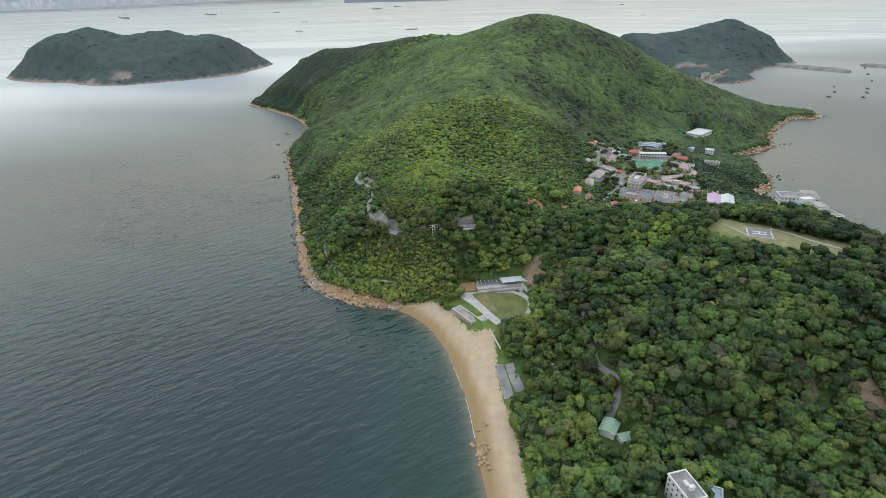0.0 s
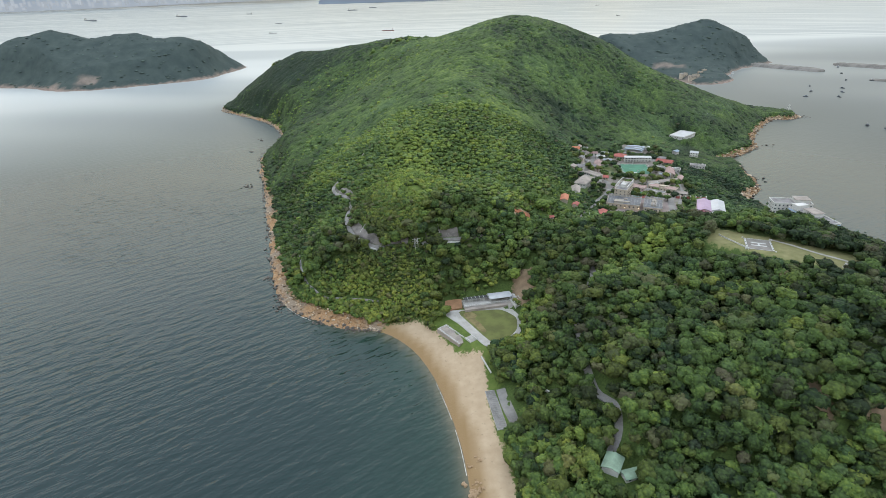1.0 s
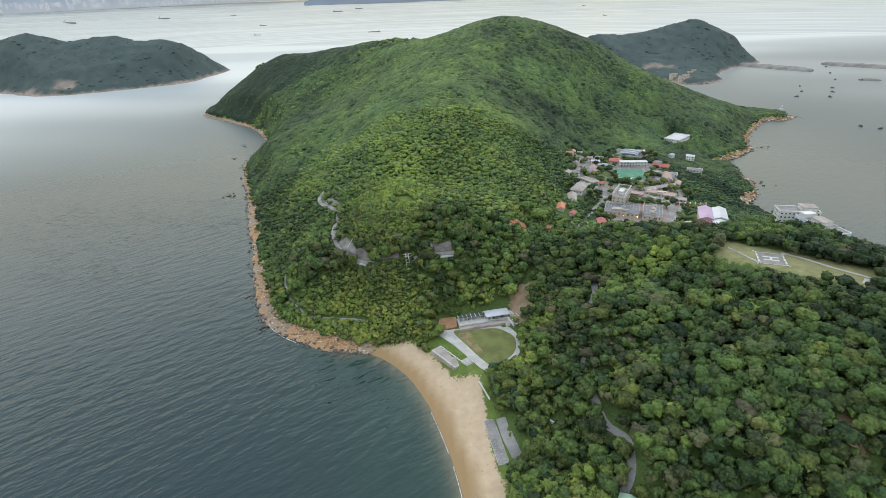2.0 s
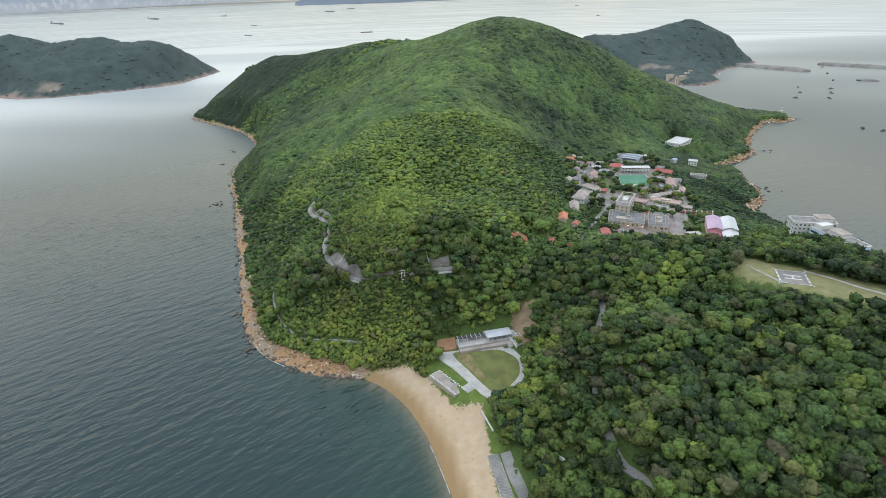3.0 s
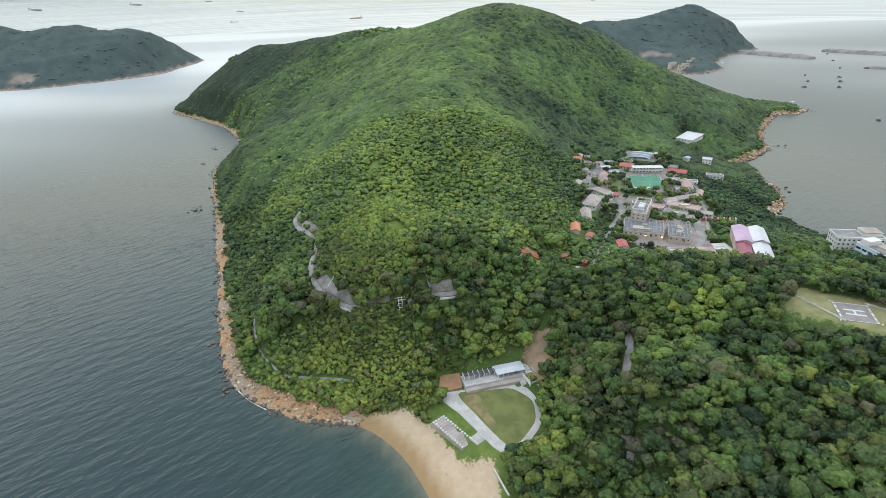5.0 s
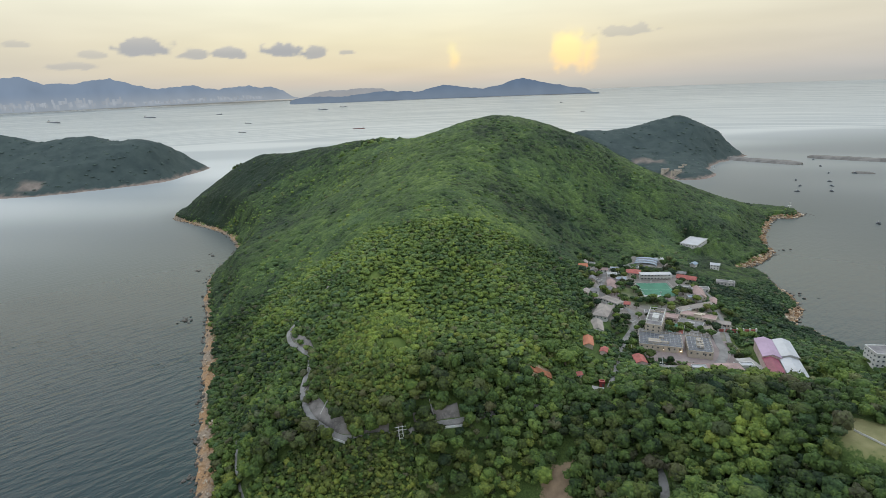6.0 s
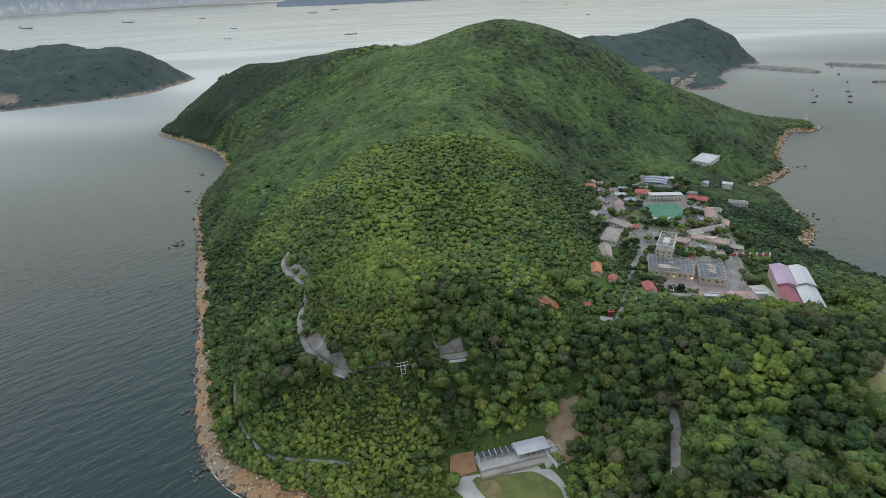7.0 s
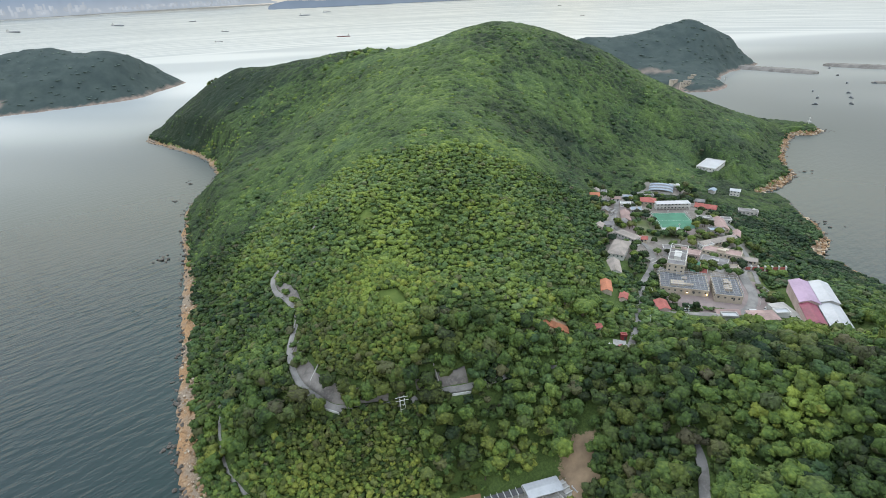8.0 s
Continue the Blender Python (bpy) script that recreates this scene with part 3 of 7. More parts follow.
# open grass and bare earth among the woods: middle, half lengths, turn, soft edge
TURF = [(229, 337, 42, 13, -39, 5), (25, 366, 34, 24, -25, 6), (-15, 503, 11, 9, 0, 5), (-118, 517, 5, 11, 15, 5), (-128, 560, 4, 9, 15, 5), (-30, 602, 6, 10, 0, 6), (100, 462, 14, 6, 20, 5), (262, 560, 14, 16, 0, 6), (400, 852, 30, 14, 20, 8), (35, 300, 4, 40, 8, 4)]
BUILT = [(224, 546, 36, 30, -18), (235, 612, 62, 30, -15), (250, 690, 56, 44, -15), (298, 758, 26, 16, -30)]
SOIL = [(73, 408, 7, 13, -15, 6), (180, 222, 5, 7, 20, 5), (170, 212, 4, 4, 0, 5), (205, 207, 4, 6, 0, 6), (82, 486, 9, 2, 12, 3), (425, 650, 10, 16, 0, 6)]
build_ground()

# ---- woods ----
def ball(rings=3, around=6):
    """A coarse ball, from pole to pole, as corners and triangles."""
    v, f = [(0, 0, 1.0)], []
    for i in range(1, rings):
        t = math.pi * i / rings
        v += [(math.sin(t) * math.cos(2 * math.pi * (j + i * 0.5) / around), math.sin(t) * math.sin(2 * math.pi * (j + i * 0.5) / around), math.cos(t)) for j in range(around)]
    v.append((0, 0, -1.0))
    for j in range(around):
        f.append((0, 1 + j, 1 + (j + 1) % around))
        for i in range(rings - 2):
            a, b = 1 + i * around + j, 1 + i * around + (j + 1) % around
            f += [(a, a + around, b), (b, a + around, b + around)]
        f.append((1 + (rings - 2) * around + j, len(v) - 1, 1 + (rings - 2) * around + (j + 1) % around))
    return np.array(v), np.array(f)


def crown(rng, lumps, leaves, rings=3, around=6, uneven=0.22, leaf=(0.07, 0.17), small=(0.36, 0.52)):
    """A tree crown about 2 across and 1.5 high round its middle: lumps of foliage with tufts of leaves standing off them."""
    bv, bf = ball(rings, around)
    top = np.array([t for t in bf if len(bv) - 1 not in t])
    verts, faces, n = [], [], 0
    spots = []
    for i in range(lumps):
        if i == 0:
            c, r = np.array((0, 0, 0.05)), 0.72 if lumps > 1 else 0.95
        else:
            t = 2.4 * i + rng.uniform(-0.4, 0.4)
            far = rng.uniform(0.30, 0.72)
            c, r = np.array((far * math.cos(t), far * math.sin(t), 0.52 - far * rng.uniform(0.5, 1.1))), rng.uniform(*small)
        v = bv * (1 + rng.uniform(-uneven, uneven, (len(bv), 1))) * np.array((r, r, r * rng.uniform(0.72, 0.92))) + c
        verts.append(v), faces.append((top if i else bf) + n)
        n += len(v)
        spots.append((c, r))
    for i in range(leaves):
        c, r = spots[rng.integers(len(spots))]
        way = rng.normal(size=3)
        way[2] = abs(way[2]) * 0.9 - 0.25
        way /= np.linalg.norm(way)
        at = c + way * r * rng.uniform(0.9, 1.14) * np.array((1, 1, 0.85))
        side = np.cross(way, rng.normal(size=3))
        side /= np.linalg.norm(side)
        up = np.cross(side, way) + way * rng.uniform(-0.3, 0.9)
        s = rng.uniform(*leaf)
        verts.append(np.array([at - side * s * 0.8, at + side * s * 0.8, at + up * s * 1.3]))
        faces.append(np.array([(n, n + 1, n + 2)]))
        n += 3
    return np.concatenate(verts), np.concatenate(faces)


RNG = np.random.default_rng(11)
MID_CROWNS = [crown(RNG, 7, 74, 3, 6, 0.34, (0.07, 0.19), (0.26, 0.48)) for _ in range(16)]
BUSH_CROWNS = [crown(RNG, 2, 14, 3, 6, 0.36, (0.12, 0.30), (0.4, 0.6)) for _ in range(12)]
ISLE_CROWNS = [crown(RNG, 1, 0, 3, 5, 0.22) for _ in range(8)]
LOW_CROWNS = [crown(RNG, 1, 2, 3, 6, 0.22, (0.2, 0.4)) for _ in range(14)]
FAR_CROWNS = [crown(RNG, 2, 7, 3, 5, 0.38, (0.16, 0.38), (0.42, 0.62)) for _ in range(16)]


def wood(name, label, places, sizes, tones, shapes, mat, flat=1.0, lift=1.0):
    """Many crowns in one mesh: places on the ground, crown widths, tones 0 to 1; lift: how far they stand off the ground."""
    V, F, T, S, H, n = [], [], [], [], [], 0
    sere = RNG.random(len(places)) ** 14 * 0.5
    # Hue differs tree by tree; distance haze is put in as extra blue.
    hues = np.clip(0.5 + 0.35 * rough(places[:, 0] - 90, places[:, 1] + 40, 38, 3) + RNG.normal(0, 0.21, len(places)) - 0.08 * (1 - smooth(380, 480, places[:, 1])) + 0.24 * smooth(470, 620, places[:, 1]) + 0.28 * smooth(110, 190, places[:, 0]) * smooth(440, 540, places[:, 1]) - 0.36 * np.exp(-(((places[:, 0] + 20) / 70) ** 2 + ((places[:, 1] - 450) / 90) ** 2)), 0, 1)
    kind = RNG.integers(0, len(shapes), len(places))
    for k, (v, f) in enumerate(shapes):
        at = np.where(kind == k)[0]
        if not len(at):
            continue
        a = RNG.uniform(0, 2 * np.pi, len(at))
        c, s = np.cos(a)[:, None], np.sin(a)[:, None]
        half = sizes[at][:, None] / 2
        tall = half * RNG.uniform(0.75, 1.5, (len(at), 1)) * flat
        x = (v[None, :, 0] * c - v[None, :, 1] * s) * half + places[at, 0:1]
        y = (v[None, :, 0] * s + v[None, :, 1] * c) * half + places[at, 1:2]
        z = v[None, :, 2] * tall + places[at, 2:3] + (half * RNG.uniform(0.45, 0.9, (len(at), 1)) + RNG.uniform(0.6, 4.4, (len(at), 1))) * lift * (1.0 if flat == 1 else 0.5 * flat)
        V.append(np.stack([x, y, z], 2).reshape(-1, 3))
        F.append((f[None] + (np.arange(len(at)) * len(v))[:, None, None]).reshape(-1, 3) + n)
        T.append(np.repeat(tones[at], len(v)))
        S.append(np.repeat(sere[at], len(v)))
        H.append(np.repeat(hues[at], len(v)))
        n += len(at) * len(v)
    me = mesh_of(name, np.concatenate(V), np.concatenate(F), mat, True)
    measure_of(me, "tone", np.concatenate(T))
    measure_of(me, "sere", np.concatenate(S))
    measure_of(me, "hue", np.concatenate(H))
    return tagged(new(name, me), label, "trees", kind="stuff")


def scatter(x0, x1, y0, y1, gap):
    """Uneven places about gap apart, in a rectangle."""
    x, y = np.meshgrid(np.arange(x0, x1, gap), np.arange(y0, y1, gap * 0.87), indexing="ij")
    x = x + (np.arange(x.shape[1]) % 2)[None, :] * gap * 0.5
    xy = np.stack([x.ravel(), y.ravel()], 1)
    return xy + RNG.uniform(-0.55, 0.55, xy.shape) * gap


# places kept free of trees: middle, half lengths, turn
CLEAR = [(36, 369, 28, 25, -10), (42, 400, 27, 8, 8), (13, 362, 15, 7, -56), (225, 334.5, 40, 14.5, -39), (258, 470, 20, 11, -23), (263, 674, 19, 22, -10), (221, 543, 31, 26, -20), (390, 827, 20, 14, 42), (73, 408, 4.5, 11, -15), (15, 398, 8, 8, 5), (157, 570, 6, 13, -18), (218, 503, 34, 9, -8), (175, 519, 7, 10, 0), (139, 530, 6, 10, -15), (270, 498, 16, 32, -23), (309, 428, 10, 28, 0), (172, 598, 10, 22, -33), (222, 690, 13, 14, -18), (104, 171, 6, 9, 14), (120, 173, 4, 4, 0), (86, 214, 8, 8, -10), (212, 577, 8, 18, -33), (275, 612, 17, 14, 0), (297, 657, 9, 16, -20), (291, 757, 14, 13, -30), (276, 704, 17, 6, -9), (312, 703, 9, 6, -40), (259, 723, 9, 7, -25), (40, 285, 8, 19, 5), (286, 571, 18, 4, -12), (195, 711, 5, 5, 0), (137, 537, 4, 8, -15), (226, 492, 9, 6, -8), (122, 475, 6, 10, 0)]
GLADES = [(-15, 503, 8, 6, 0), (-118, 517, 3, 8, 15), (-128, 560, 2, 6, 15), (-30, 602, 3, 7, 0), (82, 481, 11, 6, 8), (180, 222, 3, 4.5, 20), (203, 207, 4, 5, 0)]
STRIPS = [(line, half) for line, half in ROAD_GAPS]


def wooded(xy, d):
    keep = d > np.where(beachy(xy) > 0.5, 25.0, 8.5 - 3.0 * smooth(560, 760, xy[:, 1])) + rough(xy[:, 0], xy[:, 1], 14, 3) * 6
    for cx, cy, hx, hy, turn in CLEAR:
        keep &= oblong(xy, cx, cy, hx, hy, turn) > 1.5
    keep &= (beachy(xy) < 0.5) | (xy[:, 0] > 37.5 + rough(xy[:, 0], xy[:, 1], 16, 2) * 3) | (xy[:, 1] > 350)
    ragged = rough(xy[:, 0], xy[:, 1], 11, 2) * 7
    for cx, cy, hx, hy, turn in BUILT:
        keep &= oblong(xy, cx, cy, hx, hy, turn) > ragged
    torn = rough(xy[:, 0], xy[:, 1], 8, 2)
    for cx, cy, hx, hy, turn in GLADES:
        keep &= oblong(xy, cx, cy, hx, hy, turn) > 1 + torn * 7
    for line, half in STRIPS:
        keep &= along(xy, line) > half * (1 + 0.35 * torn)
    return keep


def along(xy, line):
    p = np.array(line, float)[:, :2]
    far = np.full(len(xy), 1e9)
    for (ax, ay), (bx, by) in zip(p[:-1], p[1:]):
        ex, ey = bx - ax, by - ay
        u = np.clip(((xy[:, 0] - ax) * ex + (xy[:, 1] - ay) * ey) / (ex * ex + ey * ey), 0, 1)
        far = np.minimum(far, np.hypot(xy[:, 0] - ax - u * ex, xy[:, 1] - ay - u * ey))
    return far


def tone_at(xy):
    """Kinds of trees in patches, with ridge light, hollow and flank shade and haze put in: 0 dark, 1 light
    yellow-green.
    """
    x, y = xy[:, 0], xy[:, 1]
    t = 0.44 + (0.28 + 0.12 * smooth(560, 700, y)) * rough(x, y, 62, 3) + 0.22 * rough(x - 70, y + 30, 15, 2) + 0.26 * rough(x + 300, y, 180, 2) + RNG.normal(0, 1, len(xy)) * (0.14 - 0.03 * smooth(400, 520, y)) - 0.06 * (1 - smooth(280, 360, y))
    t += 0.14 * np.exp(-(((x + 45) / 45) ** 2 + ((y - 415) / 26) ** 2)) + 0.36 * np.exp(-(((x + 25) / 32) ** 2 + ((y - 495) / 42) ** 2)) + 0.20 * np.exp(-(((x + 20) / 30) ** 2 + ((y - 600) / 60) ** 2))
    t += 0.10 * smooth(430, 520, y) * (1 - smooth(640, 800, y)) - 0.10 * (1 - smooth(300, 400, y)) * smooth(50, 90, x)
    # Distance haze is put in as part of the lighter upper hill.
    t += 0.12 * smooth(560, 720, y) + 0.14 * smooth(560, 650, y) * np.exp(-(((x - 30) / 80) ** 2))
    t += 0.26 * np.exp(-(((x + 75) / 32) ** 2 + ((y - 416) / 20) ** 2)) - 0.10 * np.exp(-(((x - 5) / 45) ** 2 + ((y - 440) / 50) ** 2)) + 0.25 * np.exp(-(((x - 70) / 14) ** 2 + ((y - 228) / 18) ** 2)) + 0.12 * smooth(95, 120, x) * (1 - smooth(300, 360, y))
    t += 0.34 * np.exp(-(((x - 166) / 14) ** 2 + ((y - 388) / 18) ** 2)) + 0.10 * (1 - smooth(300, 400, y)) - 0.10 * smooth(90, 190, x) * smooth(480, 600, y) * (1 - smooth(700, 900, y)) + 0.08 * smooth(500, 640, y)
    # Gully shade is painted as dark streaks; the ground has no such gullies.
    gully = np.exp(-((rough(x * 1.3 + 40, y * 0.55, 95, 2) / 0.10) ** 2))
    t -= 0.20 * gully * smooth(560, 680, y)
    t -= 0.07 * (1 - smooth(340, 400, y)) * smooth(50, 80, x)
    t += 0.26 * np.exp(-(((x - 215) / 70) ** 2 + ((y - 462 + (x - 215) * 0.35) / 20) ** 2)) - 0.10 * smooth(60, 100, x) * (1 - smooth(430, 480, y))
    t -= 0.07 * smooth(740, 900, y)
    # Light along the ridge and shade on both flanks, put into the tone.
    t += 0.10 * np.exp(-(((x + 8 - 0.1 * (y - 540)) / 30) ** 2)) * smooth(500, 560, y) * (1 - smooth(700, 860, y))
    t -= 0.18 * smooth(70, 130, x) * smooth(540, 620, y) * (1 - smooth(820, 960, y)) + 0.17 * (1 - smooth(-210, -80, x)) * smooth(480, 560, y)
    t += 0.20 * np.exp(-(((x - 168) / 42) ** 2 + ((y - 395) / 42) ** 2))
    t -= 0.14 * np.exp(-(((x - 45) / 40) ** 2 + ((y - 465) / 34) ** 2))
    # Shade of the valley behind the lawn is put into the tone.
    t -= 0.16 * np.exp(-(((x - 92) / 42) ** 2 + ((y - 425) / 48) ** 2)) + 0.11 * (1 - smooth(400, 460, y)) * smooth(60, 110, x) * smooth(230, 300, y)
    return np.clip(t, 0.02, 0.98)


def plant(name, label, xy, low, high, shapes, flat=1.0, lift=1.0):
    z, d = lay(xy)
    keep = wooded(xy, d)
    xy, z = xy[keep], z[keep]
    sizes = (low + (high - low) * RNG.random(len(xy)) ** 1.7) * (1 + 0.25 * rough(xy[:, 0], xy[:, 1], 35, 2))
    return wood(name, label, np.column_stack([xy, z]), sizes, tone_at(xy), shapes, LEAVES, flat, lift)


def lumps(x, y, size):
    """Rounded heads of close scrub with creases between them, 0 to 1."""
    return 1 - np.abs(rough(x + 6 * rough(x, y, size * 2.3, 2), y, size, 2)) * 1.5


def canopy(label, x0, x1, y0, y1, step):
    """Close low scrub as one lumpy sheet of leaves over the ground."""
    xs, ys = np.arange(x0, x1, step), np.arange(y0, y1, step)
    x, y = np.meshgrid(xs, ys, indexing="ij")
    xy = np.stack([x.ravel(), y.ravel()], 1)
    z, d = lay(xy)
    grown = wooded(xy, d - 3)
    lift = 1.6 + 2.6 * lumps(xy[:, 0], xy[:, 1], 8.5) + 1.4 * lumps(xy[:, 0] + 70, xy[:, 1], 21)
    edge = smooth(y0, y0 + 25, xy[:, 1])
    z = np.where(grown, z + lift * (0.35 + 0.65 * edge), z - 1.5)
    f = grid_faces(len(xs), len(ys))
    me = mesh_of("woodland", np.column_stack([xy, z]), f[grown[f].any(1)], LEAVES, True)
    n = len(me.vertices)
    # Shade in the creases and on the western flank is put into the tone.
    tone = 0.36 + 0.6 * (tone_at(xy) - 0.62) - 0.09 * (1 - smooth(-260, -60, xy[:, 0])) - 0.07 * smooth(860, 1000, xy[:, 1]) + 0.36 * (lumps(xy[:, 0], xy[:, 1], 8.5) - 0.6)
    # Distance haze is put in as a bluish base hue, varied in patches.
    hue = np.clip(0.66 + 0.30 * rough(xy[:, 0] - 90, xy[:, 1] + 40, 45, 3), 0, 1)
    for key, values in (("tone", tone), ("sere", np.zeros(n)), ("hue", hue)):
        measure_of(me, key, values[:n])
    return tagged(new("woodland", me), label, "trees", kind="stuff")


def thicket(xy):
    """1 on the spur, where low light scrub grows instead of tall trees."""
    x, y = xy[:, 0], xy[:, 1]
    front = smooth(-150, -120, x) * (1 - smooth(-14, 14, x + rough(x, y, 30, 2) * 12)) * (1 - smooth(438, 446, y))
    dome = np.exp(-(((x + 28) / 48) ** 2 + ((y - 500) / 46) ** 2)) > 0.45 + 0.2 * rough(x, y, 24, 2)
    return np.maximum(front, dome) > 0.5


near_xy = scatter(-190, 285, 160, 480, 4.15)
low_xy = scatter(-160, 40, 370, 545, 2.05)
far_xy = np.concatenate([scatter(-300, 520, 480, 700, 3.45), scatter(285, 400, 250, 480, 4.8)])
beside = near_xy[:, 0] > 85 + 0.74 * near_xy[:, 1]
plant("woodland", "dense subtropical wood of rounded green crowns above the bay", near_xy[~thicket(near_xy) & ~beside], 4.4, 12.5, MID_CROWNS)
plant("woodland", "light green thicket on the spur above the bay", low_xy[thicket(low_xy)], 3.0, 6.6, BUSH_CROWNS, 0.9)
plant("woodland", "dense green scrub wood on the island's lower hill", far_xy[~thicket(far_xy)], 4.2, 9.0, FAR_CROWNS, 0.62)
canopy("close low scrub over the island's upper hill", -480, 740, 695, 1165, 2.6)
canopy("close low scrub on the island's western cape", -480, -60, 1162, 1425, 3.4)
plant("woodland", "single taller bushes in the upper hill's scrub", np.concatenate([scatter(-300, 520, 698, 800, 4.6), scatter(-480, 740, 800, 1165, 6.2), scatter(-480, -60, 1165, 1425, 11)]), 4.0, 8.5, LOW_CROWNS, 0.6, 1.4)
plant("woodland", "scrub wood on the hill's far side", np.concatenate([near_xy[beside][::4], scatter(-100, 800, 1160, 1500, 12), scatter(-480, -100, 1420, 1500, 12), scatter(400, 470, 130, 480, 10), scatter(285, 400, 130, 250, 10), scatter(30, 470, -250, 160, 10)]), 10, 15, LOW_CROWNS, 0.6)

# ---- building helpers ----
WHITE_WALL = weathered("white_painted_wall", (0.54, 0.53, 0.50), 1.5, 0.12, 0.22, 0.8)
CREAM_WALL = weathered("cream_wall", (0.43, 0.37, 0.29), 1.5, 0.12, 0.25, 0.8)
GREY_WALL = weathered("grey_concrete_wall", (0.40, 0.385, 0.36), 1.2, 0.10, 0.3, 0.85)
PINK_WALL = weathered("pinkish_wall", (0.50, 0.38, 0.34), 1.2, 0.10, 0.25, 0.85)
BLUE_WALL = weathered("pale_blue_wall", (0.44, 0.57, 0.74), 1.2, 0.10, 0.18, 0.75)
GREY_ROOF = weathered("grey_roof", (0.22, 0.21, 0.205), 1.0, 0.14, 0.4, 0.85)
DARK_ROOF = weathered("dark_slate_roof", (0.13, 0.145, 0.165), 1.0, 0.2, 0.35, 0.6)
BLUE_ROOF = weathered("blue_grey_sheet_roof", (0.22, 0.29, 0.36), 1.0, 0.2, 0.3, 0.5)
WHITE_ROOF = weathered("white_sheet_roof", (0.40, 0.41, 0.42), 0.8, 0.10, 0.16, 0.5)
RED_ROOF = weathered("red_tile_roof", (0.36, 0.105, 0.085), 1.4, 0.2, 0.3, 0.8)
ORANGE_ROOF = weathered("orange_roof", (0.42, 0.15, 0.075), 1.4, 0.2, 0.25, 0.7)
PINK_ROOF = weathered("pinkish_roof", (0.34, 0.235, 0.21), 1.0, 0.12, 0.3, 0.85)
PURPLE_ROOF = weathered("mauve_sheet_roof", (0.36, 0.25, 0.345), 0.8, 0.08, 0.2, 0.6)
MAROON_ROOF = weathered("maroon_sheet_roof", (0.24, 0.055, 0.085), 0.8, 0.1, 0.3, 0.6)
GREEN_ROOF = weathered("pale_green_roof", (0.21, 0.30, 0.21), 0.9, 0.2, 0.3, 0.7)
BEIGE_ROOF = weathered("beige_roof", (0.30, 0.26, 0.225), 1.0, 0.12, 0.3, 0.85)
CONCRETE = weathered("pale_concrete", (0.38, 0.365, 0.335), 1.3, 0.15, 0.25, 0.9)
LANE = weathered("grey_lane_concrete", (0.225, 0.215, 0.20), 1.0, 0.12, 0.35, 0.9)
RUBBLE = weathered("grey_rubble", (0.20, 0.185, 0.165), 0.3, 0.05, 0.4, 0.9, 0.5)
SHOTCRETE = weathered("sprayed_concrete", (0.19, 0.172, 0.155), 0.9, 0.12, 0.5, 0.95, 0.3)
PINK_PAVING = weathered("pinkish_paving", (0.25, 0.20, 0.185), 1.2, 0.12, 0.25, 0.9)
PITCH_GREEN = weathered("green_court_paint", (0.05, 0.185, 0.11), 1.2, 0.10, 0.22, 0.8)
BROWN_EARTH = weathered("brown_court_earth", (0.30, 0.165, 0.085), 1.6, 0.2, 0.22, 0.95)
LAWN = weathered("mown_lawn", (0.120, 0.132, 0.036), 2.2, 0.10, 0.34, 0.95, 0.15)
METAL = weathered("painted_steel", (0.55, 0.55, 0.53), 3, 0.5, 0.2, 0.45)
DARK_METAL = weathered("dark_steel", (0.06, 0.06, 0.062), 3, 0.5, 0.3, 0.5)


def rock_mat():
    """Shore stones: rusty, pale and dark ones side by side."""
    r = Mat("shore_rock")
    at = r.world_place()
    fine = r.grain(at, 0.9, 5, 0.65)
    mixed = r.math("ADD", r.math("MULTIPLY", r.island(), 0.75), r.math("MULTIPLY", fine, 0.45))
    col = r.ramp(mixed, [(0.15, (0.07, 0.055, 0.042)), (0.45, (0.24, 0.140, 0.070)), (0.75, (0.34, 0.245, 0.150)), (1.0, (0.48, 0.415, 0.33))])
    r.bump(fine, 0.4, 0.4)
    return r.done(col, 0.9)


ROCK = rock_mat()
WET_ROCK = weathered("dark_wet_rock", (0.09, 0.075, 0.06), 0.9, 0.3, 0.4, 0.6, 0.3)
RED_PAINT = weathered("red_paint", (0.24, 0.03, 0.03), 2, 0.5, 0.2, 0.5)
WHITE_PAINT = weathered("white_marking_paint", (0.50, 0.50, 0.48), 3, 0.4, 0.2, 0.8)


def glass_mat():
    g = Mat("window_glass")
    g.done((0.03, 0.04, 0.05), 0.12)
    return g.m


GLASS = glass_mat()


def box(bm, x0, x1, y0, y1, z0, z1):
    v = [bm.verts.new((x, y, z)) for z in (z0, z1) for x, y in ((x0, y0), (x1, y0), (x1, y1), (x0, y1))]
    for f in ((3, 2, 1, 0), (4, 5, 6, 7), (0, 1, 5, 4), (1, 2, 6, 5), (2, 3, 7, 6), (3, 0, 4, 7)):
        bm.faces.new([v[i] for i in f])
    return bm


def boxes(*sizes):
    bm = bmesh.new()
    for s in sizes:
        box(bm, *s)
    return bm


def solid(name, bm, mat):
    me = bpy.data.meshes.new(name)
    bmesh.ops.recalc_face_normals(bm, faces=bm.faces)
    bm.to_mesh(me)
    bm.free()
    me.materials.append(mat)
    return me


def thing(name, label, category, m, group="", kind=""):
    ob = new(name)
    ob.empty_display_size = 1
    ob.matrix_world = m
    return tagged(ob, label, category, group, kind)


def part(name, bm, mat, parent, label="", at=None):
    """One mesh under a thing or a part; at: its place within the parent."""
    me = solid(name, bm, mat) if isinstance(bm, bmesh.types.BMesh) else bm
    ob = new(name, me)
    ob.parent = parent
    if at is not None:
        ob.matrix_basis = at
    if label:
        ob["label"] = label
    return ob


SHARED = {}
